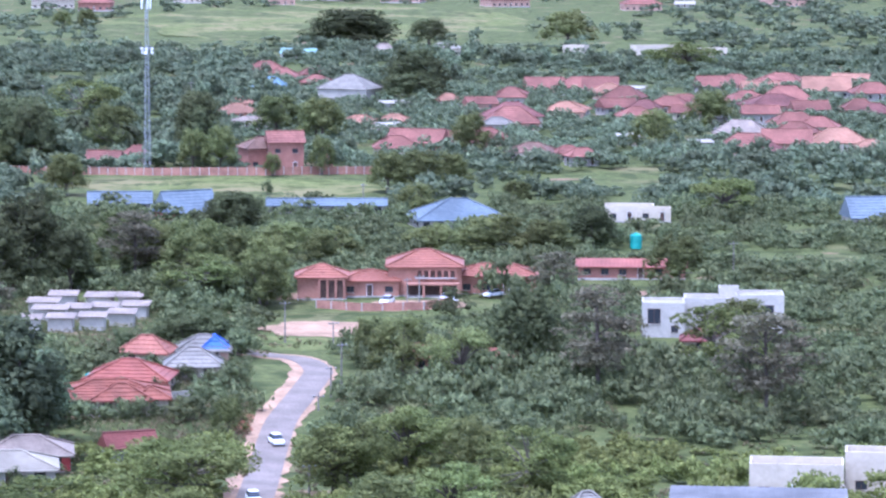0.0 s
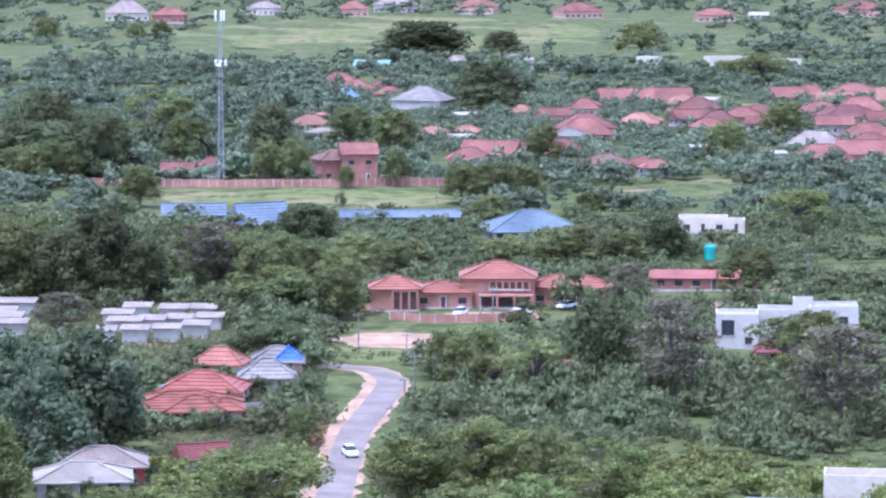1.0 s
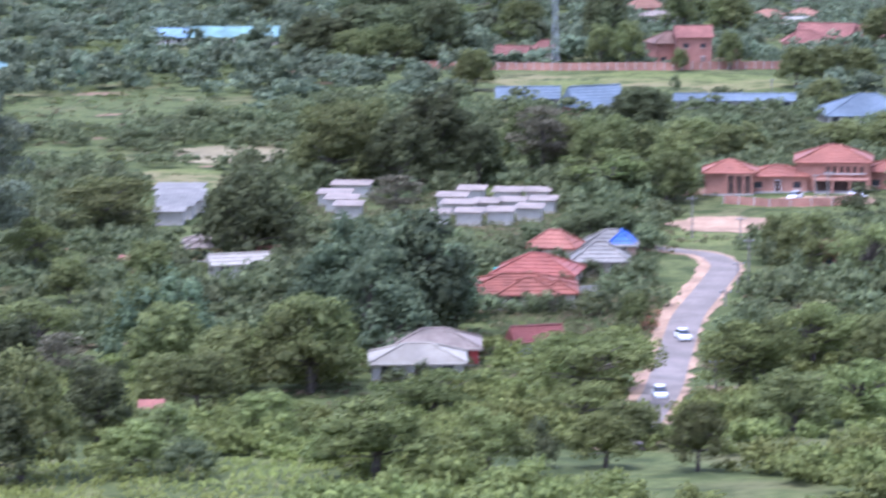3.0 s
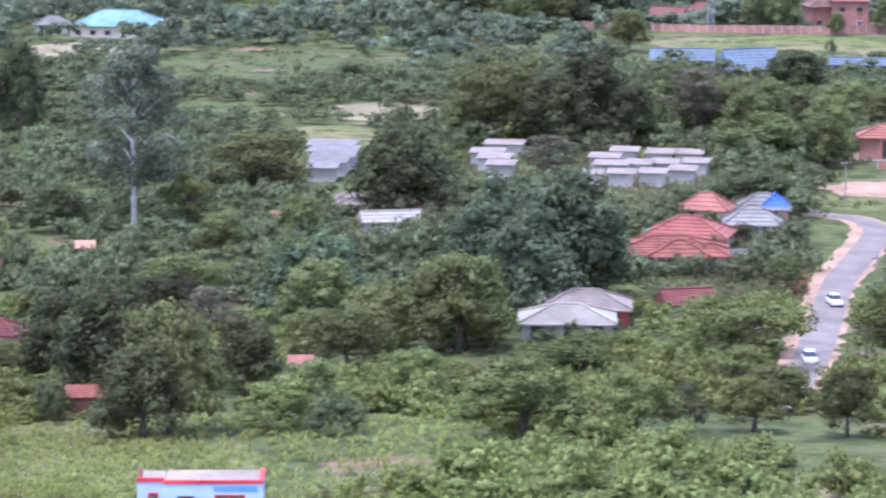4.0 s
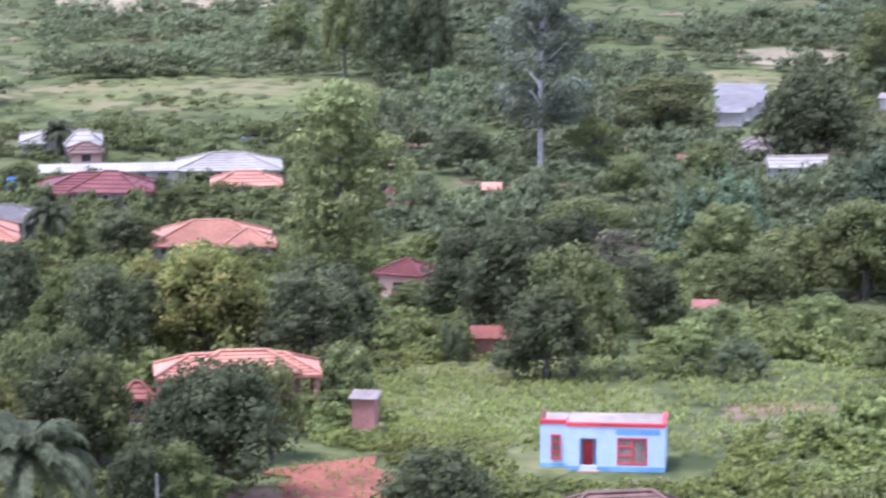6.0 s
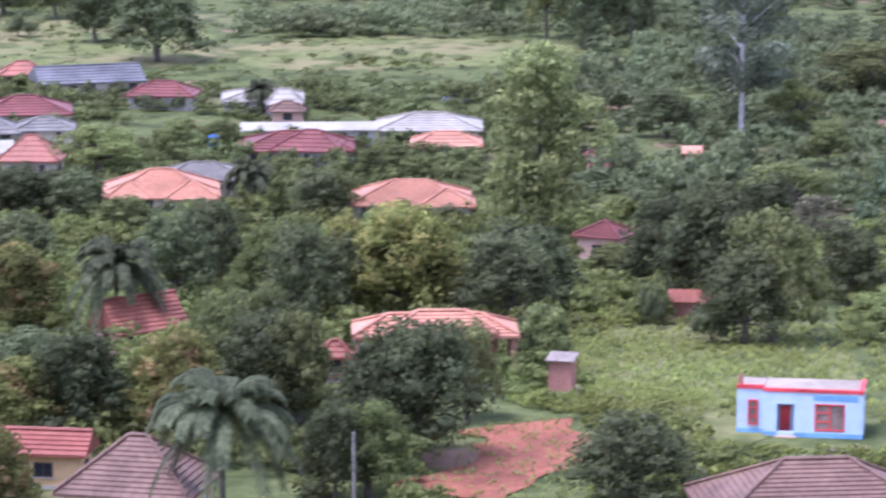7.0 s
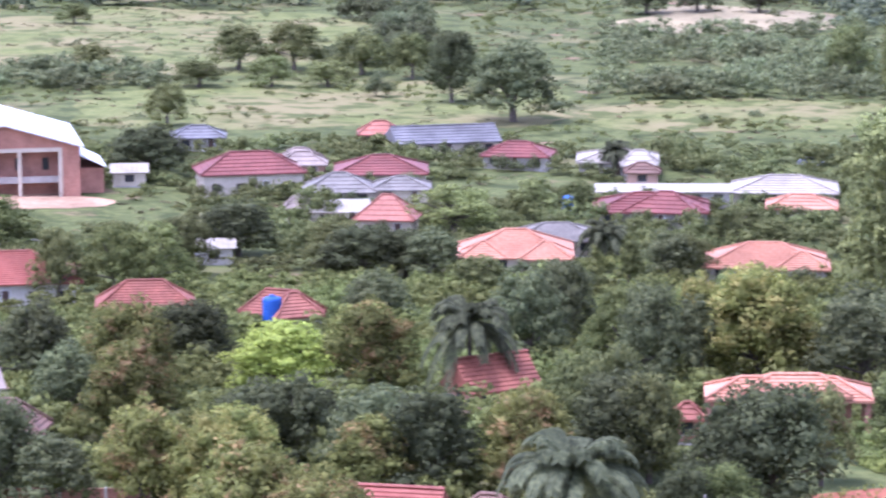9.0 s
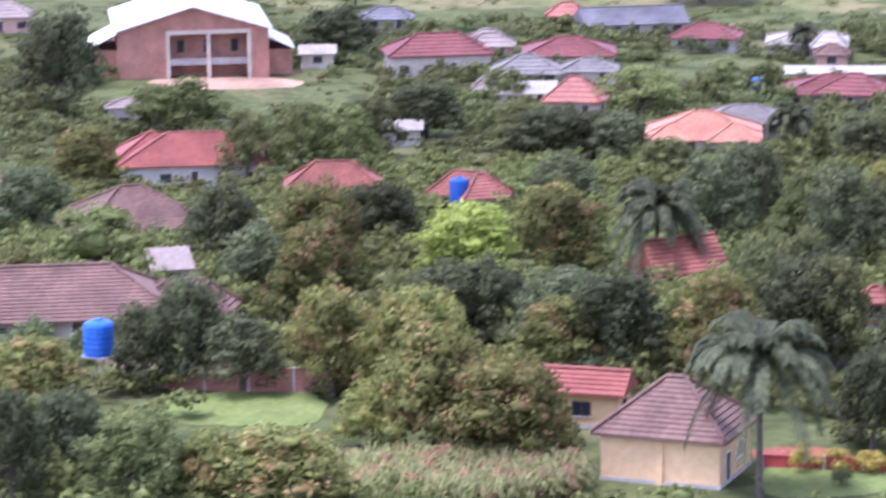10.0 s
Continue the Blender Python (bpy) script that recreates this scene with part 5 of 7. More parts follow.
house("house with an orange tiled roof of several hips", -185.2, 426.6, 23.5, 15.1, 12.1, 2.4, 2.92, "orange", "cream", wings=[(4.2, -4.3, 6.3, 6.0, 2.4, 2.04, "orange", "hip"), (-4.5, -3.6, 5.4, 4.8, 2.4, 1.75, "orange", "hip")])
house("house with a red corrugated tiled roof", -179.4, 347.7, 47.3, 4.9, 3.9, 2.95, 2.4, "red", "grey")
house("small warm yellow house with a bright red roof", -109.3, 229.4, 10.5, 5.9, 3.4, 2.86, 1.3, "bright", "yellow", kind="gable")
yellow = house("warm yellow plastered house with a brown tiled hip roof", -97.1, 218.8, 5.9, 9.0, 7.6, 3.61, 3.43, "brown", "yellow", bare=True)
window_on(yellow, 4.5, 1.0, 1.9, 1.3, 1.3, 1, TRIM_WHITE)
door_on(yellow, 4.53, -2.0, 0.28, 1)
bm = bmesh.new()
box(bm, -0.25, 0.25, -3.98, -3.803, -0.5, 3.58)
part("pilaster", bm, WALLS["yellow"], yellow)
house("white house with a faded red hip roof", -236.0, 374.7, 33.0, 19.0, 12.0, 3.22, 3.2, "bright", "white", wings=[(-5.5, 3.0, 8.5, 9.0, 3.3, 3.0, "bright", "hip")])
house("house with a weathered brown roof", -205.3, 312.5, 50.0, 14.5, 12.0, 2.6, 3.9, "brown", "cream")
house("long house with a weathered brown tiled roof", -166.0, 240.5, 34.4, 20.5, 11.0, 2.6, 3.6, "brown", "cream", wings=[(9.5, 1.5, 5.5, 6.0, 2.4, 1.8, "brown", "hip")])
house("house with a rust-red tiled roof", -185.5, 356.6, 2.5, 8.3, 4.1, 2.4, 2.49, "rust", "grey")
house("small peach house among trees", -42.7, 1125.4, -1.8, 7.1, 5.0, 3.2, 1.67, "hazed_orange", "peach", fine=False)
house("cream house with a tan roof among trees", -37.5, 1063.5, -15.0, 10.7, 7.5, 2.84, 1.1, "tan", "cream", fine=False)
house("orange-brick house with a brown roof behind the wall", -28.4, 909.2, 21.8, 11.9, 8.3, 5.78, 2.63, "brown", "red_brick", fine=False)
house("tall orange-brick house with a rust roof", -22.7, 905.0, 8.4, 9.3, 6.5, 7.57, 2.69, "hazed_red", "red_brick", kind="gable", fine=False)
house("small red-brick house with a red roof", -11.2, 916.6, -5.3, 2.4, 1.7, 5.07, 1.31, "hazed_red", "red_brick", fine=False)
house("small house with a red roof behind the boundary wall", -71.4, 911.7, -14.5, 8.9, 6.2, 2.45, 2.13, "hazed_red", "cream", kind="gable", fine=False)
house("house with a haze-dulled red roof among trees", -63.1, 919.9, 21.9, 7.8, 5.4, 2.47, 2.8, "hazed_red", "cream", fine=False)
house("house with a haze-dulled red roof among trees", 7.5, 953.7, 4.5, 12.0, 8.4, 2.4, 3.1, "hazed_red", "cream", fine=False)
house("house with a haze-dulled red roof among trees", 24.3, 962.4, -9.4, 17.3, 8.6, 2.4, 3.29, "hazed_red", "face_brick", fine=False)
house("cream house with a brown hip roof", 45.2, 933.9, -23.8, 12.5, 8.8, 2.4, 2.39, "brown", "cream", fine=False)
house("house with a haze-dulled red roof among trees", 54.7, 931.2, 12.6, 6.8, 4.7, 2.4, 1.78, "hazed_red", "peach", fine=False)
house("house with a haze-dulled red roof among trees", 44.0, 1046.5, 0.6, 16.6, 11.6, 2.44, 4.75, "hazed_red", "peach", fine=False)
house("house with an orange tiled roof among trees", -3.1, 1062.9, -9.8, 10.9, 7.6, 2.4, 1.8, "hazed_orange", "peach", fine=False)
house("house with an orange tiled roof among trees", 7.8, 1063.3, -23.4, 8.9, 6.2, 2.49, 1.86, "hazed_orange", "peach", fine=False)
house("house with an orange tiled roof among trees", 27.3, 1168.8, 12.7, 7.2, 5.0, 2.4, 2.13, "hazed_orange", "white", fine=False)
house("house with a haze-dulled red roof among trees", 49.1, 1172.7, -1.4, 9.6, 6.7, 3.14, 3.26, "hazed_red", "white", fine=False)
house("house with a haze-dulled red roof among trees", 63.0, 1233.6, -14.9, 12.2, 8.5, 2.88, 3.6, "hazed_red", "peach", kind="gable", fine=False)
house("house with an orange tiled roof", 66.3, 1122.4, -28.4, 11.5, 8.1, 2.63, 2.3, "hazed_orange", "white", fine=False)
house("house with a haze-dulled red roof among trees", 78.6, 1235.6, 8.4, 19.6, 9.8, 2.68, 3.57, "hazed_red", "white", fine=False)
house("house with a haze-dulled red roof among trees", 83.9, 1229.4, -4.9, 12.5, 8.8, 2.47, 4.2, "hazed_red", "peach", kind="gable", fine=False)
house("house with a haze-dulled red roof among trees", 89.6, 1187.0, -18.3, 13.3, 9.3, 2.78, 3.62, "hazed_red", "white", fine=False)
house("house with a haze-dulled red roof among trees", 86.0, 1088.1, 18.5, 10.8, 7.6, 2.73, 2.78, "hazed_red", "peach", fine=False)
house("house with a haze-dulled red roof among trees", 105.7, 1133.6, 4.7, 15.1, 10.6, 2.66, 3.39, "hazed_red", "peach", fine=False)
house("house with a haze-dulled red roof among trees", 135.8, 1254.9, -9.2, 14.7, 10.3, 2.94, 3.42, "hazed_red", "peach", fine=False)
house("house with a haze-dulled red roof among trees", 155.9, 1278.4, -23.0, 18.3, 12.8, 2.57, 3.0, "hazed_red", "white", fine=False)
house("house with a maroon tiled roof among trees", 135.7, 1130.9, 14.2, 20.7, 14.5, 3.03, 3.43, "hazed_maroon", "peach", fine=False)
house("small white shed with a bright roof", 110.4, 1060.7, 2.1, 5.0, 3.5, 3.21, 1.16, "white", "white", kind="mono", fine=False)
house("house with a haze-dulled red roof among trees", 108.0, 960.8, -11.4, 15.6, 9.3, 2.58, 3.44, "hazed_red", "peach", fine=False)
house("house with a haze-dulled red roof among trees", 129.7, 1023.7, -25.2, 11.9, 8.3, 2.41, 3.08, "hazed_red", "peach", fine=False)
house("cream house with a grey roof", 118.9, 1045.1, 12.5, 11.3, 7.9, 2.4, 1.42, "grey", "cream", fine=False)
house("cream house with a tan roof far off", 6.3, 1473.7, 5.8, 11.0, 7.7, 2.95, 3.45, "tan", "cream", fine=False)
house("house with a pale roof far off", 33.5, 1511.9, -8.3, 13.6, 9.5, 3.53, 2.49, "white", "cream", fine=False)
house("cream flat building far off", 90.7, 1487.5, -23.5, 9.9, 6.9, 4.47, 1.0, "tan", "cream", kind="flat", fine=False)
house("long cream flat building far off", 125.4, 1468.7, 12.1, 22.8, 9.1, 4.91, 1.0, "tan", "cream", kind="flat", fine=False)
house("long cream flat building far off", 147.9, 1482.5, -1.7, 17.6, 7.0, 3.48, 1.0, "tan", "cream", kind="flat", fine=False)
house("shed with a green sheet roof far off", -30.8, 1461.9, -7.8, 14.8, 5.9, 2.44, 2.12, "teal", "white", kind="mono", fine=False)
house("house with a haze-dulled red roof among trees", -33.4, 1302.1, -20.5, 12.0, 8.4, 3.04, 3.18, "hazed_red", "cream", fine=False)
house("house with a haze-dulled red roof among trees", -20.7, 1317.3, 15.9, 12.2, 8.5, 3.08, 2.78, "hazed_red", "cream", fine=False)
house("cream house with a tan roof far off", -188.3, 2018.8, 7.3, 24.9, 17.4, 4.72, 7.05, "tan", "cream", fine=False)
house("red-brick house with a rust roof far off", -159.8, 1983.7, -6.4, 18.8, 13.2, 4.64, 4.35, "hazed_red", "red_brick", fine=False)
house("cream house with a tan roof far off", -112.7, 2139.4, -21.0, 18.6, 13.0, 4.28, 4.02, "tan", "cream", fine=False)
house("house with a haze-dulled red roof among trees", -55.4, 2093.5, 14.5, 16.4, 11.5, 4.88, 4.64, "hazed_red", "peach", fine=False)
house("white house with a tan roof far off", -30.4, 2172.8, 0.8, 27.9, 19.5, 5.05, 4.68, "tan", "white", fine=False)
house("house with a haze-dulled red roof among trees", 21.2, 2158.1, -13.6, 25.5, 17.9, 5.02, 3.96, "hazed_red", "peach", fine=False)
house("house with a haze-dulled red roof among trees", 82.8, 2077.5, 21.7, 25.6, 17.9, 4.15, 5.17, "hazed_red", "peach", fine=False)
house("house with a haze-dulled red roof among trees", 162.8, 2033.3, 6.4, 22.7, 15.9, 4.07, 3.74, "hazed_red", "peach", fine=False)
house("small white roofed shed far off", 192.7, 2069.5, -7.3, 11.8, 8.3, 2.4, 1.76, "white", "white", kind="mono", fine=False)
house("house with a haze-dulled red roof among trees", 260.7, 2117.6, -22.0, 30.2, 21.1, 4.96, 4.55, "hazed_red", "peach", fine=False)
house("small red-brick hut with a red roof", 8.3, 533.3, -0.9, 2.0, 1.6, 2.45, 2.19, "red", "red_brick", kind="mono", fine=False)
house("low brick outbuilding under trees", 20.6, 539.4, -2.2, 7.3, 2.9, 2.4, 1.39, "rust", "red_brick", kind="mono", fine=False)
house("cream flat-roofed block below the hill", 53.4, 416.5, -7.3, 11.7, 5.9, 3.95, 1.0, "tan", "cream", kind="flat")
house("taller cream flat-roofed block below the hill", 64.3, 420.9, -8.7, 8.3, 5.0, 4.74, 1.0, "tan", "cream", kind="flat")
house("low building with a dark sheet roof", 45.2, 386.7, -6.7, 19.6, 9.8, 2.66, 0.41, "solar", "cream", kind="mono")
house("deep red house with a grey roof", 23.4, 358.8, 16.3, 5.2, 4.1, 2.4, 2.49, "grey", "deep_red")
house("long building with a pale teal sheet roof", -158.3, 975.7, 3.2, 26.0, 9.1, 2.4, 2.56, "teal", "cream", kind="gable", fine=False)
house("building with a light blue sheet roof", -176.3, 971.8, -8.7, 10.5, 4.2, 2.4, 2.43, "sky_blue", "white", kind="gable", fine=False)
house("small yellow hut with a tan roof", -93.6, 543.8, 9.8, 6.0, 3.6, 2.4, 0.87, "tan", "yellow", fine=False)
house("hut with bright white roof sheets", -82.9, 518.8, 19.1, 10.7, 5.4, 2.4, 1.19, "white", "white", kind="gable", fine=False)
house("small red-brick hut with a red roof", -81.7, 532.3, 8.7, 4.4, 2.7, 2.4, 0.52, "red", "red_brick", kind="mono", fine=False)
house("red-brick house with a rust roof far off", -232.1, 1212.0, -10.2, 5.6, 3.9, 4.33, 2.38, "hazed_red", "red_brick", fine=False)
house("long white house with a tan roof far off", -215.6, 1216.5, 26.0, 27.8, 11.1, 4.94, 4.95, "tan", "white", fine=False)
house("hall with a pale teal hipped sheet roof", -209.3, 855.8, 1.7, 23.3, 14.0, 3.22, 3.41, "teal", "cream", fine=False)
house("white house with a pale grey roof", -227.6, 857.0, 4.9, 8.9, 6.2, 2.4, 1.9, "grey", "white", fine=False)
house("small red-brick hut in the bush", -101.5, 519.4, 11.1, 2.0, 1.6, 2.4, 0.48, "red", "red_brick", kind="mono", fine=False)
house("small yellow hut with a tan roof", -92.3, 538.0, 9.7, 5.8, 3.5, 2.4, 0.68, "tan", "yellow", fine=False)
house("small grey hut with a red roof", -71.1, 375.4, 10.7, 2.0, 1.6, 2.4, 0.6, "red", "grey", kind="mono")
house("house with a maroon tiled roof among trees", -136.3, 471.6, 36.1, 3.5, 2.8, 2.4, 1.86, "maroon", "grey", fine=False)
house("narrow peach hut among trees", -124.2, 484.1, 14.4, 2.0, 1.6, 2.4, 0.76, "orange", "peach", kind="mono", fine=False)
house("low rust-roofed shed in the bush", -82.8, 327.1, 14.2, 5.6, 2.3, 2.4, 0.68, "rust", "red_brick", kind="mono")
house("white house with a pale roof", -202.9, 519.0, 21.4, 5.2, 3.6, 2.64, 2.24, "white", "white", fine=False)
house("large cream house with dark blue-grey roof sheets", -243.4, 529.1, 36.7, 17.5, 10.5, 2.54, 2.22, "solar", "cream", kind="gable", fine=False)
house("house with a pinkish red roof", -256.6, 531.4, 25.8, 6.9, 4.8, 2.4, 1.98, "red", "peach", fine=False)
house("house with a maroon tiled roof among trees", -225.3, 520.3, 13.4, 10.6, 7.4, 2.4, 1.96, "maroon", "white", fine=False)
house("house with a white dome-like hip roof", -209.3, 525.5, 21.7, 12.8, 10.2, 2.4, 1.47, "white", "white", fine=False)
house("small house with a pinkish brown roof", -199.9, 512.7, 21.3, 5.0, 3.5, 2.4, 1.33, "brown", "peach", fine=False)
house("long white building with a bright flat roof", -188.8, 493.5, 20.9, 20.6, 4.1, 2.4, 0.62, "white", "white", kind="mono", fine=False)
house("house with a white sheet hip roof", -172.8, 505.2, 18.9, 15.9, 11.1, 2.4, 1.93, "white", "cream", fine=False)
house("house with an orange tiled roof beside a white roof", -164.2, 488.3, 18.6, 10.0, 7.0, 2.4, 1.62, "orange", "cream", fine=False)
house("grey brick house with a dark window and maroon roof", -180.0, 471.8, 8.9, 10.3, 8.3, 2.73, 2.47, "maroon", "grey", fine=False)
house("house with a grey tiled hip roof", -184.7, 440.3, 22.8, 12.1, 8.5, 2.4, 1.77, "grey", "cream")
house("house with a maroon tiled roof among trees", -237.0, 491.2, 25.8, 14.2, 11.3, 2.4, 2.29, "maroon", "cream", fine=False)
house("house with a grey hip roof", -234.7, 471.3, 26.5, 10.6, 8.5, 2.4, 2.45, "grey", "cream", fine=False)
house("house with a grey hip roof", -226.3, 476.1, 25.4, 8.5, 6.8, 2.4, 1.53, "grey", "cream", fine=False)
house("cream house with a red tiled hip roof", -214.6, 446.9, 15.7, 8.1, 6.5, 2.86, 3.21, "red", "cream", fine=False)
house("carport with a flat white roof", -225.5, 452.4, 26.5, 8.2, 4.1, 2.4, 0.55, "white", "cream", kind="mono", fine=False)
house("cream outbuilding with a tan roof", -232.7, 453.8, 27.1, 3.9, 2.7, 2.4, 1.76, "tan", "cream", fine=False)
house("house with a maroon tiled roof among trees", -253.8, 486.3, 27.6, 6.0, 4.2, 2.4, 2.2, "maroon", "cream", fine=False)
house("pale peach house with a tan roof", -254.2, 496.0, 27.1, 6.9, 4.9, 2.4, 1.92, "tan", "peach", fine=False)
house("house with a rust-red gabled tile roof", -125.8, 284.0, 53.9, 6.8, 4.8, 2.4, 2.72, "rust", "peach", kind="gable")
house("small rust-roofed hut among mango trees", -102.0, 272.6, 20.5, 2.0, 1.4, 2.4, 1.19, "rust", "red_brick")
house("house with a pinkish brown tiled roof below the hill", -50.2, 232.6, 24.2, 16.0, 11.2, 2.4, 3.37, "brown", "cream")
house("cream house with a maroon tiled roof", -253.7, 477.0, 36.0, 16.0, 9.6, 3.64, 2.82, "maroon", "cream", fine=False)
house("pale peach house with a tan roof", -252.4, 493.2, 27.1, 7.4, 5.1, 2.4, 1.79, "tan", "peach", fine=False)
house("small shed with a white roof", -226.1, 414.1, 28.6, 5.2, 3.6, 2.4, 0.75, "white", "white", kind="mono")
house("carport with a flat white slab roof", -227.6, 457.7, 26.4, 7.6, 3.0, 2.4, 0.39, "white", "cream", kind="mono", fine=False)
house("house with a rust tiled roof among mango trees", -206.5, 360.2, 29.8, 11.2, 6.7, 2.4, 2.77, "rust", "cream")
house("house with a dark roof at the edge of the grassland", -285.2, 517.3, 28.9, 8.9, 6.2, 2.4, 1.69, "solar", "grey", fine=False)
house("small house with a pale green roof", -274.6, 474.7, 30.0, 5.2, 3.6, 2.4, 0.96, "white", "cream", kind="mono", fine=False)
house("small white unroofed gate lodge", -268.0, 407.5, 24.1, 4.6, 3.6, 3.6, 0.9, "tan", "white", kind="hip", fine=False)
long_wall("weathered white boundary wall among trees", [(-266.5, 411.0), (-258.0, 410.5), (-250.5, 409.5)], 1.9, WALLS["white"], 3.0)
house("peach house with a red tiled roof", -223.9, 314.2, 35.5, 3.7, 2.6, 5.65, 1.75, "red", "peach")
house("pale peach house among dark trees", -348.9, 491.0, 35.4, 11.1, 7.7, 3.04, 2.44, "tan", "peach", fine=False)
house("small outbuilding with a pale slab roof", -171.7, 267.9, 42.7, 3.2, 2.3, 2.4, 1.57, "tan", "cream", kind="mono")
house("peach house with a brown roof among mango trees", -155.0, 246.1, 17.2, 5.6, 3.9, 2.4, 2.37, "brown", "peach")

house("house with a haze-dulled red roof in the crowded settlement", 50.2, 1196.8, -11.0, 10.5, 7.8, 2.89, 2.18, "hazed_red", "peach", kind="hip", fine=False, sink=1.0)
house("house with a haze-dulled red roof in the crowded settlement", 68.6, 1239.6, 2.8, 13.1, 8.6, 3.19, 2.68, "hazed_red", "grey", kind="hip", fine=False, sink=1.0)
house("house with a haze-dulled orange roof in the crowded settlement", 86.0, 1213.1, 15.7, 10.7, 8.2, 2.76, 2.95, "hazed_orange", "peach", kind="hip", fine=False, sink=1.0)
house("house with a haze-dulled red roof in the crowded settlement", 82.6, 1126.7, 17.2, 11.9, 9.0, 2.72, 2.67, "hazed_red", "grey", kind="gable", fine=False, sink=1.0)
house("small house with a pale sheet roof in the settlement", 94.8, 1222.0, -23.1, 8.6, 6.2, 3.0, 0.6, "white", "cream", kind="mono", fine=False, sink=1.0)
house("house with a haze-dulled maroon roof in the crowded settlement", 90.5, 1112.4, -14.1, 9.8, 6.4, 3.17, 2.6, "hazed_maroon", "grey", kind="hip", fine=False, sink=1.0)
house("house with a haze-dulled maroon roof in the crowded settlement", 44.7, 1064.2, 22.9, 16.1, 11.5, 3.13, 4.31, "hazed_maroon", "cream", kind="hip", fine=False, sink=1.0)
house("small house with a grey roof in the settlement", 39.1, 1035.1, -4.3, 9.1, 6.0, 2.87, 1.99, "grey", "grey", kind="hip", fine=False, sink=1.0)
house("house with a haze-dulled red roof in the crowded settlement", 99.9, 1123.3, -23.5, 11.9, 8.2, 3.2, 2.87, "hazed_red", "face_brick", kind="hip", fine=False, sink=1.0)
house("house with a haze-dulled red roof in the crowded settlement", 103.2, 1098.1, -8.8, 8.9, 7.1, 2.72, 2.07, "hazed_red", "cream", kind="gable", fine=False, sink=1.0)
house("house with a haze-dulled red roof in the crowded settlement", 126.3, 1235.4, 7.4, 13.1, 8.6, 2.81, 3.4, "hazed_red", "grey", kind="gable", fine=False, sink=1.0)
house("house with a haze-dulled orange roof in the crowded settlement", 140.1, 1211.0, 3.3, 12.8, 10.0, 2.66, 2.62, "hazed_orange", "cream", kind="gable", fine=False, sink=1.0)
house("house with a haze-dulled red roof in the crowded settlement", 129.3, 1158.8, 14.8, 14.3, 10.3, 2.74, 3.24, "hazed_red", "cream", kind="hip", fine=False, sink=1.0)
house("house with a haze-dulled red roof in the crowded settlement", 143.1, 1157.6, -2.3, 16.4, 10.0, 3.02, 4.46, "hazed_red", "grey", kind="hip", fine=False, sink=1.0)
house("house with a haze-dulled red roof in the crowded settlement", 144.8, 1110.2, 9.8, 11.8, 7.9, 2.79, 2.66, "hazed_red", "cream", kind="gable", fine=False, sink=1.0)
house("house with a haze-dulled orange roof in the crowded settlement", 163.3, 1206.5, -5.0, 16.7, 13.2, 2.97, 4.43, "hazed_orange", "grey", kind="gable", fine=False, sink=1.0)
house("house with a haze-dulled orange roof in the crowded settlement", 180.3, 1264.4, -17.3, 13.4, 9.2, 2.68, 3.09, "hazed_orange", "cream", kind="gable", fine=False, sink=1.0)
house("house with a haze-dulled red roof in the crowded settlement", 176.9, 1187.1, 4.1, 14.7, 9.9, 2.87, 3.37, "hazed_red", "grey", kind="hip", fine=False, sink=1.0)
house("house with a haze-dulled red roof in the crowded settlement", 161.8, 1113.9, 4.0, 11.8, 8.1, 2.72, 3.23, "hazed_red", "peach", kind="hip", fine=False, sink=1.0)
house("house with a haze-dulled maroon roof in the crowded settlement", 165.0, 1097.7, -24.5, 9.7, 7.3, 2.96, 2.69, "hazed_maroon", "peach", kind="hip", fine=False, sink=1.0)
house("house with a haze-dulled red roof in the crowded settlement", 125.5, 1083.5, -0.5, 11.5, 7.5, 3.2, 2.41, "hazed_red", "grey", kind="gable", fine=False, sink=1.0)
house("house with a haze-dulled red roof in the crowded settlement", 132.5, 1052.1, 8.5, 14.9, 9.5, 2.72, 3.5, "hazed_red", "face_brick", kind="hip", fine=False, sink=1.0)
house("house with a haze-dulled red roof in the crowded settlement", 138.6, 1040.9, -15.7, 11.8, 8.1, 2.99, 2.76, "hazed_red", "cream", kind="hip", fine=False, sink=1.0)
house("house with a tan tiled roof in the settlement", 110.6, 1002.4, -17.5, 14.9, 9.0, 2.75, 3.61, "tan", "cream", kind="hip", fine=False, sink=1.0)
house("house with a haze-dulled maroon roof in the crowded settlement", 110.7, 944.9, 20.7, 10.0, 6.3, 2.63, 2.74, "hazed_maroon", "peach", kind="hip", fine=False, sink=1.0)
house("house with a haze-dulled red roof in the crowded settlement", 119.7, 966.9, -5.4, 13.7, 10.7, 2.99, 3.61, "hazed_red", "peach", kind="gable", fine=False, sink=1.0)
house("house with a haze-dulled orange roof in the crowded settlement", 134.5, 967.6, -6.3, 15.8, 10.8, 3.16, 3.88, "hazed_orange", "cream", kind="hip", fine=False, sink=1.0)
house("house with a haze-dulled orange roof in the crowded settlement", 141.4, 949.3, -11.4, 8.8, 6.1, 3.14, 1.98, "hazed_orange", "face_brick", kind="hip", fine=False, sink=1.0)
house("house with a haze-dulled red roof in the crowded settlement", 13.8, 961.2, -15.9, 15.5, 11.8, 3.08, 3.52, "hazed_red", "face_brick", kind="gable", fine=False, sink=1.0)
house("small house with a pale sheet roof in the settlement", 6.2, 1035.7, 25.6, 7.3, 4.5, 3.18, 0.6, "white", "cream", kind="mono", fine=False, sink=1.0)
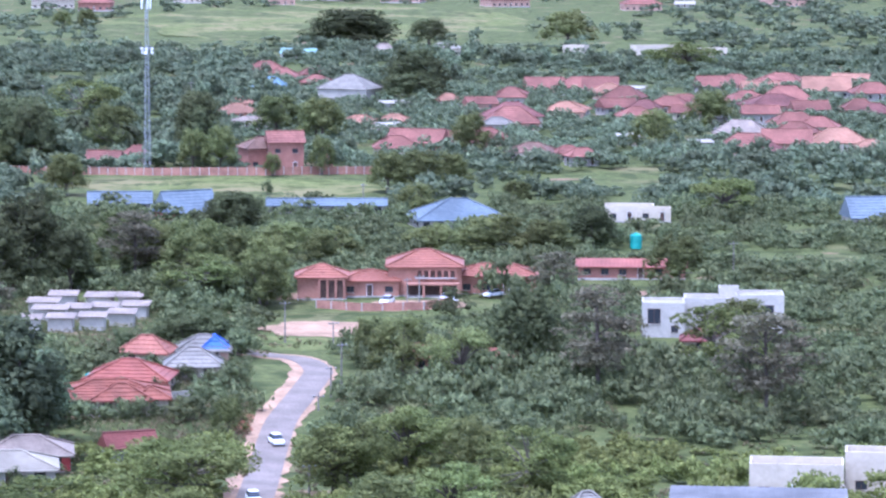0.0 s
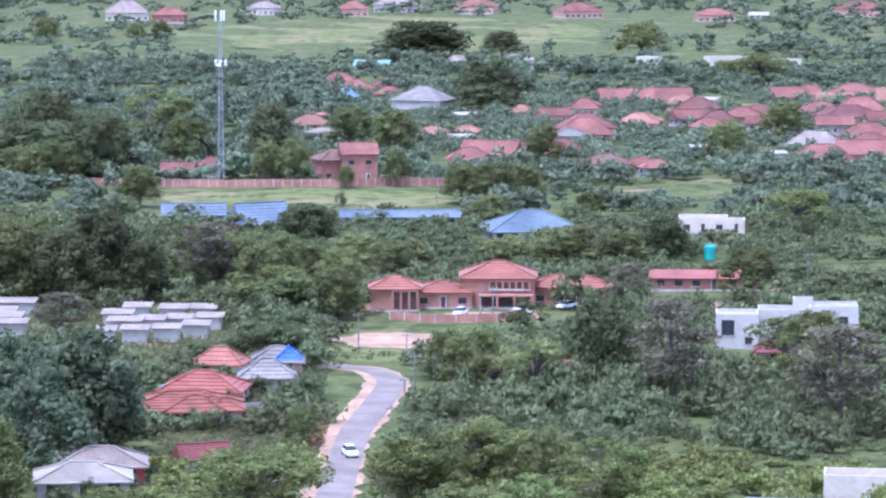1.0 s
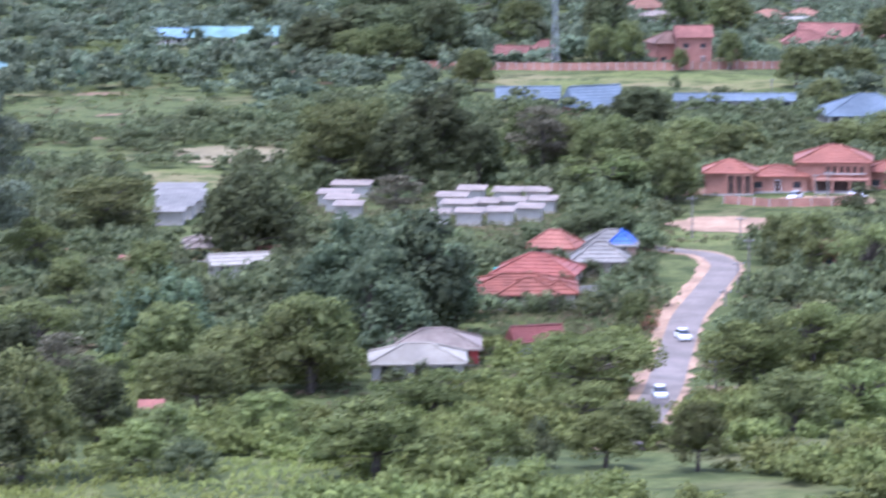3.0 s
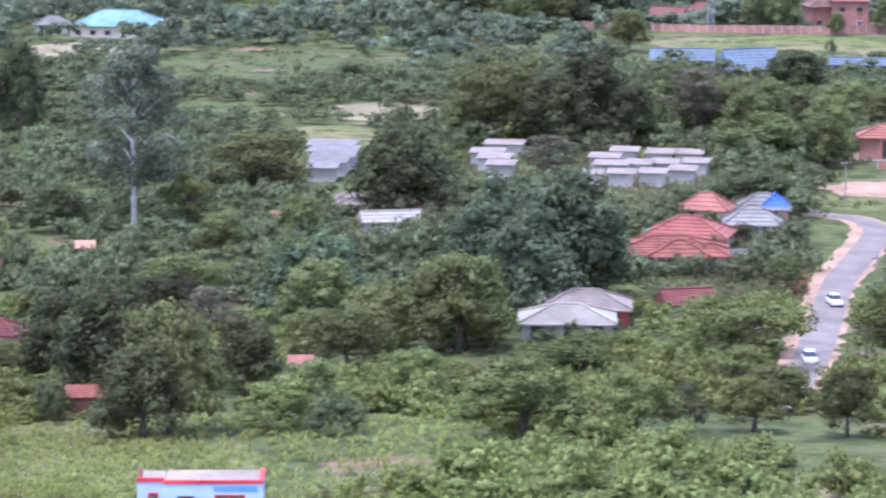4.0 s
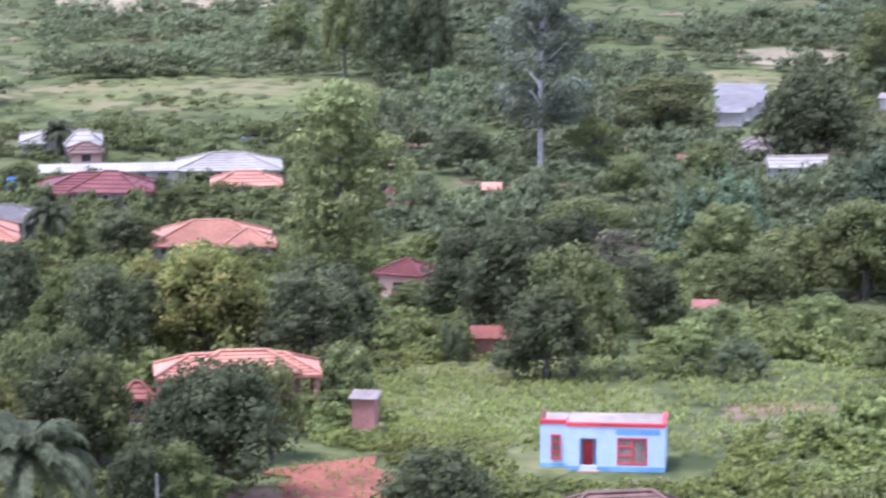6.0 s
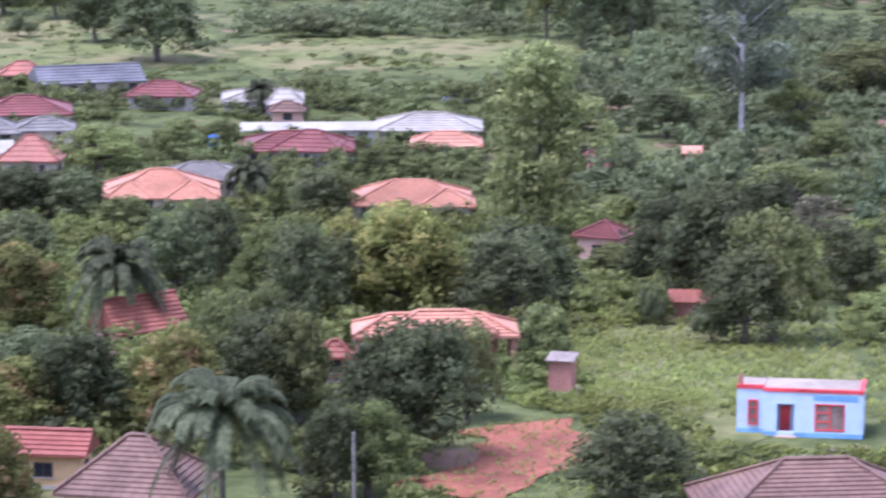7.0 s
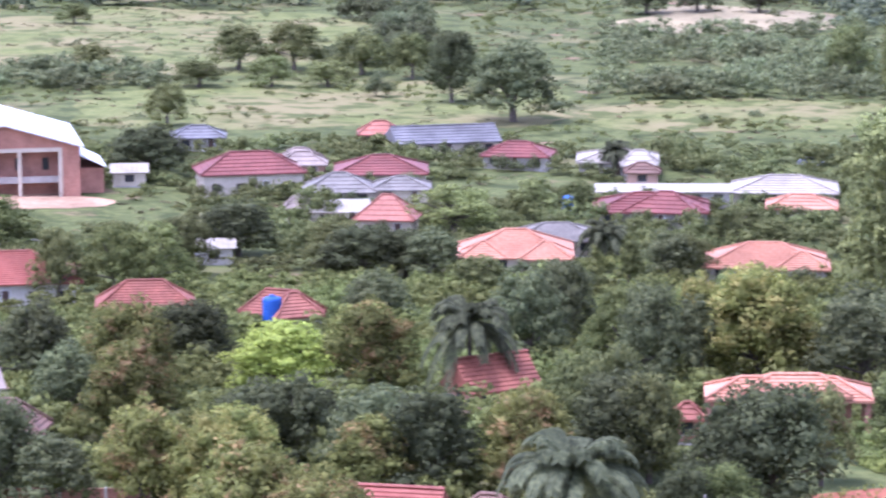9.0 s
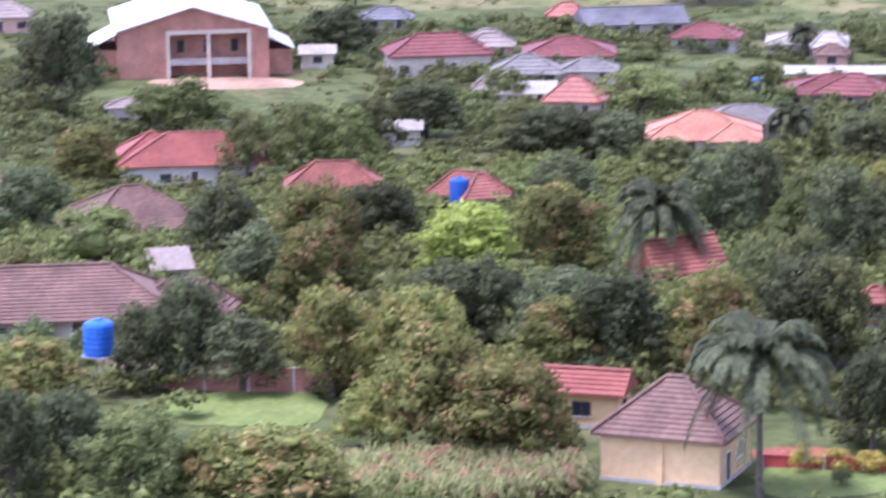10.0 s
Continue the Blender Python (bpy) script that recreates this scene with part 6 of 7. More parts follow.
house("house with a haze-dulled orange roof in the crowded settlement", 64.1, 1107.9, -5.9, 12.8, 9.3, 3.06, 2.84, "hazed_orange", "peach", kind="hip", fine=False, sink=1.0)
house("house with a haze-dulled red roof in the crowded settlement", -41.6, 1350.7, 10.5, 14.2, 9.8, 2.88, 3.3, "hazed_red", "face_brick", kind="hip", fine=False, sink=1.0)
house("house with a haze-dulled red roof in the crowded settlement", 57.9, 919.0, 16.7, 8.1, 5.2, 2.69, 2.02, "hazed_red", "grey", kind="hip", fine=False, sink=1.0)
house("house with a haze-dulled red roof in the crowded settlement", -19.8, 1254.7, -5.8, 11.0, 8.3, 2.83, 2.4, "hazed_red", "peach", kind="hip", fine=False, sink=1.0)
house("small house with a pale sheet roof in the settlement", 8.7, 1144.3, 21.2, 8.8, 5.6, 3.0, 0.6, "white", "grey", kind="mono", fine=False, sink=1.0)
house("house with a haze-dulled red roof in the crowded settlement", 37.6, 1148.7, 15.3, 10.1, 7.0, 2.92, 2.04, "hazed_red", "peach", kind="gable", fine=False, sink=1.0)
house("small house with a pale sheet roof in the settlement", 95.1, 967.4, 10.9, 6.1, 3.8, 2.94, 0.6, "white", "grey", kind="mono", fine=False, sink=1.0)
house("small house with a pale sheet roof in the settlement", 75.5, 988.0, 6.1, 5.9, 3.7, 2.82, 0.6, "white", "peach", kind="mono", fine=False, sink=1.0)
house("house with a haze-dulled orange roof in the crowded settlement", -43.0, 1098.2, 18.9, 11.6, 8.9, 2.65, 2.82, "hazed_orange", "face_brick", kind="hip", fine=False, sink=1.0)
house("house with a haze-dulled red roof in the crowded settlement", 34.0, 986.9, 16.1, 10.4, 6.9, 2.74, 2.48, "hazed_red", "face_brick", kind="hip", fine=False, sink=1.0)
house("long hall with a blue sheet roof among the bush", 115.4, 752.7, 6.0, 17.0, 10.0, 2.8, 4.2, "blue", "white", kind="gable", fine=False, sink=1.0)
# the crowded settlement keeps low gardens only
keep_clear(95.0, 1110.0, 110.0, 190.0, 0.0, field=True)
keep_clear(5.0, 1010.0, 42.0, 90.0, 0.0, field=True)

keep_clear(-95.0, 213.0, 8.0, 6.0)
# open ground before the gatehouse, the red shed, the tank, the walled field and the tar road
keep_clear(6.0, 608.0, 27.0, 17.0)
keep_clear(50.5, 641.0, 13.0, 15.0, -4.5)
keep_clear(55.0, 690.0, 4.5, 14.0)
keep_clear(60.5, 762.0, 9.0, 14.0)
keep_clear(-38.0, 838.0, 40.0, 44.0)
keep_clear(-30.0, 880.0, 60.0, 9.0, -3.0)
keep_clear(48.5, 562.0, 5.0, 11.0)
keep_clear(54.6, 547.0, 4.5, 9.0)
keep_clear(20.0, 742.0, 10.0, 12.0)

# ---- shop, hall, cars, tanks, poles, walls ----
shop(-57.7, 266.8, 9.2)
hall(-293.1, 464.9, 35.2, 23.9, 28.0, 7.9, 3.6)
car(-12.9, 463.7, 13.6, "white saloon car on the tar road", CAR_WHITE)
car(-14.1, 405.5, 8.0, "white car following on the tar road", CAR_WHITE)
car(-180.7, 541.8, 98.4, "dark car parked beyond the houses", CAR_DARK)
tank(55.8, 704.1, 2.5, 3.3, 0.2, TANK_GREEN, "green plastic water tank in the bush")
tank(-152.2, 226.3, 2.5, 3.0, 2.0, TANK_BLUE, "large blue plastic water tank on a stand")
tank(-181.2, 345.8, 2.3, 3.2, 2.0, TANK_BLUE, "blue plastic water tank beside a rust roof")
tank(-195.7, 471.0, 1.6, 1.9, 1.7, TANK_BLUE, "small blue water tank on a stand")
tank(-42.9, 514.3, 1.3, 1.2, 0.9, TANK_GREEN, "small green water tank behind red roofs")
tank(-182.8, 872.4, 3.0, 2.7, 0.6, TANK_GREEN, "green water tank in the far bush")
power_pole(-14.3, 568.2, 7.2, True)
power_pole(-6.1, 563.2, 4.5, True)
power_pole(-4.3, 513.6, 6.9, True)
power_pole(-5.8, 503.5, 4.8, True)
power_pole(-7.5, 491.7, 2.5, True)
power_pole(6.8, 607.2, 5.9, True)
power_pole(9.0, 606.9, 6.5, True)
power_pole(-114.0, 1183.6, 6.0, True)
power_pole(-87.1, 954.0, 5.4, True)
power_pole(-59.8, 1133.8, 9.7, True)
power_pole(-1.5, 795.0, 6.8, True)
power_pole(70.9, 653.9, 7.1, True)
power_pole(-7.5, 415.7, 4.2, True)
power_pole(-83.6, 227.2, 6.5, False)
radio_mast(-58.5, 889.8, 45.9, 1.5, 0.5)
long_wall("dusty pinkish brick boundary wall beside a field", [(-95.4, 899.2), (-56.9, 886.4), (-27.2, 883.7), (0.9, 894.3)], 2.0, WALLS["face_brick"], 2.4, "boundary_wall")
long_wall("red brick garden wall behind a lawn", [(-145.6, 225.3), (-138.4, 227.1), (-131.8, 230.3)], 1.9, WALLS["red_brick"], 3.0)
long_wall("low salmon brick court wall before the gatehouse", [(-9.7, 613.0), (-1.4, 607.2), (9.8, 606.8), (15.1, 613.9)], 1.4, WALLS["face_brick"], 3.0)
long_wall("low white garden wall beside a red-roofed house", [(-29.9, 501.8), (-25.0, 504.5)], 1.0, WALLS["white"], 3.0)
house("small red-brick outhouse with a slab roof", -81.6, 274.0, 4.6, 2.0, 2.0, 2.99, 0.3, "tan", "red_brick", kind="mono", name="outhouse", over=0.25, category="outhouse", bare=True)
house("small white prefab cabin with a weathered beige roof", -58.1, 577.0, -2.3, 3.1, 2.3, 2.4, 0.56, "tan", "white", kind="mono", name="cabin", over=0.5, group="rows of cabins", category="cabin", fine=False, bare=True)
house("small white prefab cabin with a weathered beige roof", -53.2, 580.1, -2.8, 4.2, 3.1, 2.4, 0.46, "tan", "white", kind="mono", name="cabin", over=0.5, group="rows of cabins", category="cabin", fine=False, bare=True)
house("small white prefab cabin with a weathered beige roof", -48.0, 583.2, -3.3, 4.2, 3.2, 2.4, 0.46, "tan", "white", kind="mono", name="cabin", over=0.5, group="rows of cabins", category="cabin", fine=False, bare=True)
house("small white prefab cabin with a weathered beige roof", -43.4, 590.3, -3.8, 4.2, 3.2, 2.4, 0.47, "tan", "white", kind="mono", name="cabin", over=0.5, group="rows of cabins", category="cabin", fine=False, bare=True)
house("small white prefab cabin with a weathered beige roof", -56.4, 595.9, -2.6, 5.6, 4.2, 2.4, 0.35, "tan", "white", kind="mono", name="cabin", over=0.5, group="rows of cabins", category="cabin", fine=False, bare=True)
house("small white prefab cabin with a weathered beige roof", -51.8, 598.4, -3.1, 4.1, 3.1, 2.4, 0.5, "tan", "white", kind="mono", name="cabin", over=0.5, group="rows of cabins", category="cabin", fine=False, bare=True)
house("small white prefab cabin with a weathered beige roof", -47.3, 601.3, -3.5, 4.2, 3.1, 2.4, 0.5, "tan", "white", kind="mono", name="cabin", over=0.5, group="rows of cabins", category="cabin", fine=False, bare=True)
house("small white prefab cabin with a weathered beige roof", -41.9, 603.8, -4.0, 4.2, 3.1, 2.4, 0.51, "tan", "white", kind="mono", name="cabin", over=0.5, group="rows of cabins", category="cabin", fine=False, bare=True)
house("small white prefab cabin with a weathered beige roof", -58.9, 608.7, -2.5, 5.0, 3.7, 2.4, 0.44, "tan", "white", kind="mono", name="cabin", over=0.5, group="rows of cabins", category="cabin", fine=False, bare=True)
house("small white prefab cabin with a weathered beige roof", -56.4, 620.7, -2.8, 4.6, 3.4, 2.4, 0.51, "tan", "white", kind="mono", name="cabin", over=0.5, group="rows of cabins", category="cabin", fine=False, bare=True)
house("small white prefab cabin with a weathered beige roof", -49.5, 618.3, -3.4, 4.7, 3.6, 2.4, 0.48, "tan", "white", kind="mono", name="cabin", over=0.5, group="rows of cabins", category="cabin", fine=False, bare=True)
house("small white prefab cabin with a weathered beige roof", -43.9, 617.8, -3.9, 4.1, 3.0, 2.4, 0.55, "tan", "white", kind="mono", name="cabin", over=0.5, group="rows of cabins", category="cabin", fine=False, bare=True)
house("small white prefab cabin with a weathered beige roof", -79.6, 626.6, -0.8, 6.8, 5.2, 2.4, 0.31, "tan", "white", kind="mono", name="cabin", over=0.5, group="rows of cabins", category="cabin", fine=False, bare=True)
house("small white prefab cabin with a weathered beige roof", -80.4, 608.6, -0.5, 5.5, 4.2, 2.4, 0.39, "tan", "white", kind="mono", name="cabin", over=0.5, group="rows of cabins", category="cabin", fine=False, bare=True)
house("small white prefab cabin with a weathered beige roof", -77.9, 599.1, -0.6, 5.3, 3.9, 2.4, 0.4, "tan", "white", kind="mono", name="cabin", over=0.5, group="rows of cabins", category="cabin", fine=False, bare=True)
house("small white prefab cabin with a weathered beige roof", -75.3, 588.2, -0.7, 4.4, 3.4, 2.4, 0.45, "tan", "white", kind="mono", name="cabin", over=0.5, group="rows of cabins", category="cabin", fine=False, bare=True)
house("small white prefab cabin with a weathered beige roof", -109.9, 613.0, 2.2, 8.3, 6.2, 2.4, 0.3, "grey", "white", kind="mono", name="cabin", over=0.5, group="rows of cabins", category="cabin", fine=False, bare=True)
house("small white prefab cabin with a weathered beige roof", -108.1, 603.8, 2.1, 8.2, 6.1, 2.4, 0.3, "grey", "white", kind="mono", name="cabin", over=0.5, group="rows of cabins", category="cabin", fine=False, bare=True)
house("small white prefab cabin with a weathered beige roof", -106.5, 596.4, 2.1, 7.8, 5.9, 2.4, 0.3, "grey", "white", kind="mono", name="cabin", over=0.5, group="rows of cabins", category="cabin", fine=False, bare=True)
house("small white prefab cabin with a weathered beige roof", -106.4, 588.9, 2.2, 6.2, 4.7, 2.4, 0.3, "grey", "white", kind="mono", name="cabin", over=0.5, group="rows of cabins", category="cabin", fine=False, bare=True)
house("small white prefab cabin with a weathered beige roof", -106.1, 581.6, 2.3, 4.7, 3.5, 2.4, 0.43, "grey", "white", kind="mono", name="cabin", over=0.5, group="rows of cabins", category="cabin", fine=False, bare=True)
keep_clear(-50.0, 590.0, 13.0, 42.0, 4.9)
keep_clear(-77.0, 598.0, 6.5, 36.0, 7.3)
keep_clear(-106.0, 590.0, 7.0, 36.0, 10.2)
long_wall("low deep red garden wall beside a yellow house", [(-91.9, 222.6), (-87.6, 223.9), (-82.1, 225.5)], 0.9, WALLS["deep_red"], 2.5)
car(14.6, 617.2, 28.6, "white car parked before the gatehouse", CAR_WHITE)
car(23.0, 624.6, -42.1, "white car parked beside the gatehouse wing", CAR_WHITE)
car(3.2, 615.1, -20.3, "white car parked in the forecourt", CAR_WHITE)
patch("forecourt", "pale paved forecourt before the gatehouse", 7.8, 613.2, 10.3, 6.9, -0.7, PALE_EARTH, 0.06, 0.25)
keep_clear(7.8, 613.2, 9.5, 6.4, -0.7)

# ---- single trees ----
tree("acacia", -22.0, 414.7, 7.5, 15.5)
tree("acacia", -2.7, 412.8, 8.9, 11.9)
tree("acacia", 6.5, 446.9, 8.1, 11.3)
tree("willow", -49.6, 456.1, 17.7, 15.5)
tree("willow", -54.5, 448.8, 14.7, 9.9)
tree("willow", -61.1, 477.9, 14.8, 9.8)
tree("willow", -45.8, 477.4, 10.7, 8.9)
tree("mango", -72.0, 640.0, 15.0, 15.0)
tree("round", -80.8, 664.9, 14.7, 13.5)
tree("mango", -57.4, 646.4, 11.5, 9.8)
tree("round", -48.8, 670.0, 12.5, 13.5)
tree("round", -33.6, 659.2, 9.5, 15.5)
tree("round", -40.6, 664.6, 10.7, 10.1)
tree("round", -19.1, 619.4, 12.6, 11.5)
tree("round", -26.2, 653.7, 10.5, 12.1)
tree("darkacacia", 13.9, 511.1, 10.1, 12.1)
tree("mango", 24.7, 530.9, 14.9, 13.4)
tree("grey", 34.9, 510.6, 16.6, 12.9)
tree("grey", 34.3, 625.7, 8.5, 10.5)
tree("grey", 58.0, 487.2, 15.9, 13.3)
tree("acacia", 55.8, 542.9, 9.6, 13.8)
tree("round", 5.0, 525.9, 9.9, 10.6)
tree("round", 0.1, 537.4, 8.0, 7.2)
tree("bush", 15.1, 595.6, 5.6, 9.0)
tree("mango", -7.4, 1536.7, 19.0, 43.6)
tree("mango", 16.0, 1184.7, 19.6, 24.7)
tree("mango", 27.4, 1582.3, 13.2, 19.8)
tree("round", 92.5, 1581.9, 16.9, 25.1)
tree("round", -159.4, 1760.0, 8.9, 11.8)
tree("round", -147.4, 1773.4, 10.1, 11.9)
tree("round", -206.6, 1762.6, 12.4, 14.8)
tree("round", -74.3, 823.9, 9.9, 10.4)
tree("bush", -25.4, 834.3, 3.9, 3.6)
tree("round", -25.4, 882.1, 5.9, 5.0)
tree("round", 12.1, 837.3, 10.7, 15.4)
tree("round", 4.4, 839.8, 10.2, 11.2)
tree("round", 20.5, 840.6, 10.2, 11.3)
tree("acacia", 80.8, 770.3, 9.9, 15.6)
tree("mango", 46.7, 703.5, 9.3, 10.6)
tree("round", 35.5, 811.7, 6.0, 8.2)
tree("mango", -30.2, 753.9, 7.9, 13.9)
tree("bush", -15.4, 754.4, 4.1, 5.8)
tree("round", 11.0, 780.0, 8.3, 9.7)
tree("round", -7.8, 675.5, 8.6, 13.6)
tree("round", -16.6, 687.0, 8.7, 13.8)
tree("round", 25.0, 689.3, 9.3, 18.5)
tree("round", 13.5, 692.4, 7.0, 15.1)
tree("round", 36.4, 686.5, 8.1, 12.7)
tree("round", -19.8, 471.5, 5.5, 5.3)
tree("mango", -25.8, 549.1, 6.8, 9.3)
tree("mango", -32.9, 552.5, 5.6, 7.5)
tree("bush", -20.1, 509.4, 5.2, 6.5)
tree("round", 58.8, 641.5, 9.8, 13.0)
tree("acacia", 57.8, 515.6, 10.6, 12.2)
tree("round", -12.5, 887.1, 10.1, 7.4)
tree("round", -39.5, 894.5, 12.0, 10.5)
tree("round", -47.0, 895.4, 11.3, 9.0)
tree("mango", -95.5, 929.7, 18.0, 18.8)
tree("mango", -109.9, 947.4, 22.4, 20.7)
tree("acacia", -90.4, 1074.2, 13.5, 23.4)
tree("round", -71.9, 947.3, 15.1, 15.9)
tree("round", -111.2, 893.6, 10.6, 16.6)
tree("round", -102.4, 894.9, 12.1, 15.1)
tree("mango", -48.6, 955.5, 18.5, 14.4)
tree("round", -28.3, 1033.6, 12.1, 17.3)
tree("round", -14.1, 1007.3, 12.7, 15.2)
tree("round", 27.7, 941.2, 12.6, 12.6)
tree("round", 81.7, 966.0, 12.2, 14.6)
tree("round", 107.2, 1058.8, 12.5, 16.0)
tree("acacia", 126.5, 1364.2, 12.6, 29.7)
tree("mango", -66.5, 651.0, 17.5, 19.0)
tree("round", -84.4, 642.3, 15.8, 18.5)
tree("grey", -45.8, 658.1, 13.6, 12.2)
tree("round", -32.7, 639.6, 13.8, 14.0)
tree("round", -20.0, 612.9, 9.8, 10.3)
tree("mango", -30.4, 741.4, 9.3, 14.9)
tree("round", -73.6, 820.7, 10.0, 10.3)
tree("acacia", -30.5, 622.0, 9.0, 22.0)
tree("grey", -66.0, 580.0, 8.5, 9.5)
tree("mango", -83.6, 531.1, 15.6, 16.3)
tree("mango", -29.9, 548.4, 7.3, 11.1)
tree("bush", -40.2, 552.7, 3.7, 5.6)
tree("willow", -49.9, 458.1, 16.9, 14.8)
tree("willow", -56.6, 462.0, 14.5, 10.2)
tree("willow", -44.9, 462.6, 12.3, 8.6)
tree("willow", -63.1, 475.7, 11.8, 8.9)
tree("willow", -50.6, 443.2, 10.3, 11.3)
tree("willow", -64.4, 467.0, 11.3, 8.0)
tree("fresh", -58.4, 417.4, 11.9, 15.0)
tree("round", -77.6, 424.2, 10.5, 11.7)
tree("round", -68.7, 414.8, 8.7, 10.7)
tree("round", -85.3, 442.1, 10.8, 9.1)
tree("round", -68.3, 391.5, 7.5, 8.8)
tree("fresh", -38.0, 312.8, 7.6, 13.4)
tree("acacia", -22.3, 396.7, 8.7, 16.8)
tree("acacia", -39.9, 387.0, 5.4, 13.9)
tree("fresh", -27.4, 315.3, 6.6, 8.1)
tree("round", -7.5, 321.4, 6.7, 6.6)
tree("acacia", -4.4, 412.6, 8.9, 11.9)
tree("acacia", 5.0, 440.2, 9.1, 11.2)
tree("round", 13.0, 435.9, 8.3, 8.9)
tree("acacia", 20.2, 418.9, 8.7, 11.4)
tree("round", -15.5, 346.0, 5.0, 8.0)
tree("acacia", -21.5, 366.0, 5.5, 8.5)
tree("round", 1.7, 361.1, 6.9, 9.8)
tree("acacia", 9.3, 374.8, 7.1, 10.8)
tree("round", 14.9, 330.0, 6.9, 8.4)
tree("acacia", -54.0, 350.7, 5.5, 9.6)
tree("round", -60.5, 324.1, 6.3, 7.9)
tree("fresh", -16.6, 323.7, 5.6, 7.2)
tree("bush", -22.6, 323.4, 5.1, 5.0)
tree("mango", -110.1, 917.6, 15.8, 29.4)
tree("mango", -125.4, 915.8, 13.5, 18.6)
tree("mango", -91.3, 915.9, 18.1, 16.9)
tree("mango", -165.7, 1066.9, 10.5, 14.4)
tree("mango", -128.4, 1042.1, 15.8, 19.3)
palm(-82.3, 955.0, 12.1, 9.6)
palm(-68.9, 945.9, 11.1, 9.5)
tree("mango", -16.2, 1019.7, 12.8, 11.9)
tree("mango", 14.5, 1177.3, 11.8, 23.6)
tree("euc", -123.7, 512.9, 28.9, 16.9)
tree("olive", -124.4, 408.1, 25.7, 13.7)
tree("mango", -102.3, 328.6, 9.7, 12.3)
tree("mango", -82.8, 332.1, 13.4, 11.1)
tree("round", -71.9, 312.0, 12.6, 11.4)
tree("mango", -73.5, 356.1, 8.7, 8.0)
tree("grey", -90.6, 415.7, 7.7, 7.9)
tree("darkacacia", -115.7, 569.2, 9.8, 21.5)
tree("mango", -136.1, 513.0, 7.6, 9.8)
tree("mango", -181.0, 622.7, 20.4, 12.0)
tree("mango", -173.4, 627.9, 19.8, 9.8)
tree("round", -192.0, 632.9, 17.9, 10.0)
tree("round", -212.3, 659.9, 12.3, 11.6)
tree("mango", -86.0, 537.4, 14.4, 14.7)
tree("acacia", -84.2, 572.0, 7.5, 10.7)
tree("round", -87.6, 666.1, 14.1, 18.0)
tree("bush", -125.4, 734.2, 7.2, 10.0)
tree("round", -181.5, 648.8, 7.5, 10.2)
tree("mango", -85.9, 282.5, 6.1, 5.0)
tree("gold", -110.0, 314.4, 12.0, 11.3)
tree("gold", -120.2, 325.0, 10.3, 6.5)
tree("mango", -116.6, 301.1, 10.8, 7.1)
tree("mango", -101.0, 258.0, 9.0, 7.1)
tree("mango", -159.2, 419.1, 7.2, 8.3)
tree("bush", -86.0, 319.6, 4.7, 3.2)
tree("willow", -78.5, 439.7, 12.6, 9.8)
tree("willow", -85.3, 439.1, 10.3, 9.1)
tree("round", -58.2, 414.2, 12.5, 13.5)
tree("round", -68.5, 403.6, 7.1, 8.3)
tree("round", -73.3, 395.4, 7.3, 7.5)
tree("fresh", -61.7, 315.4, 5.3, 8.2)
tree("bush", -55.6, 312.1, 3.9, 6.5)
tree("fresh", -53.0, 344.5, 6.0, 7.7)
tree("bush", -76.5, 307.2, 4.4, 5.9)
tree("darkacacia", -99.1, 438.5, 8.9, 11.4)
tree("round", -104.3, 488.1, 6.8, 7.6)
tree("acacia", -116.0, 517.1, 9.0, 8.9)
tree("round", -95.0, 502.2, 7.4, 8.6)
tree("mango", -305.3, 785.7, 8.5, 12.7)
tree("mango", -279.3, 795.7, 8.5, 9.9)
tree("mango", -294.3, 792.1, 7.8, 11.3)
tree("mango", -286.2, 860.8, 6.1, 13.7)
tree("mango", -84.9, 245.1, 11.0, 10.7)
tree("mango", -87.2, 242.4, 10.0, 8.0)
tree("round", -85.4, 259.5, 8.4, 5.6)
tree("fresh", -84.4, 232.6, 7.6, 8.1)
tree("mango", -64.7, 235.4, 7.4, 10.1)
tree("round", -85.6, 281.2, 6.4, 5.5)
tree("fresh", -120.8, 307.5, 11.1, 10.7)
tree("gold", -109.6, 313.1, 12.1, 11.9)
tree("mango", -98.6, 311.9, 10.0, 11.1)
tree("round", -103.9, 259.4, 10.4, 8.1)
tree("round", -107.7, 261.1, 9.4, 6.8)
tree("round", -98.6, 254.7, 9.1, 6.5)
tree("flush", -105.3, 245.5, 9.1, 7.8)
tree("mango", -137.3, 319.1, 10.6, 9.4)
tree("mango", -113.1, 242.8, 9.2, 8.7)
tree("flush", -117.2, 240.9, 6.9, 7.8)
tree("mango", -129.2, 250.4, 7.7, 7.2)
tree("flush", -110.6, 216.7, 7.8, 10.1)
tree("flush", -150.4, 306.5, 7.5, 8.7)
tree("mango", -175.9, 362.4, 7.1, 10.2)
tree("mango", -191.9, 413.3, 7.0, 9.2)
tree("acacia", -202.8, 444.8, 8.3, 13.2)
palm(-128.1, 284.2, 11.1, 9.0)
palm(-175.7, 435.9, 6.4, 7.9)
palm(-208.0, 522.0, 6.3, 6.2)
tree("round", -158.1, 421.5, 6.6, 9.1)
tree("column", -164.9, 406.1, 6.7, 4.2)
tree("column", -162.3, 411.6, 7.8, 4.0)
tree("round", -162.5, 455.5, 6.0, 9.8)
tree("round", -210.7, 422.0, 6.1, 9.6)
tree("mango", -143.8, 345.4, 10.4, 7.6)
tree("mango", -115.6, 311.4, 9.2, 6.8)
tree("round", -180.2, 403.9, 5.3, 8.2)
tree("round", -200.9, 469.8, 6.1, 7.8)
tree("round", -195.9, 475.6, 5.3, 6.9)
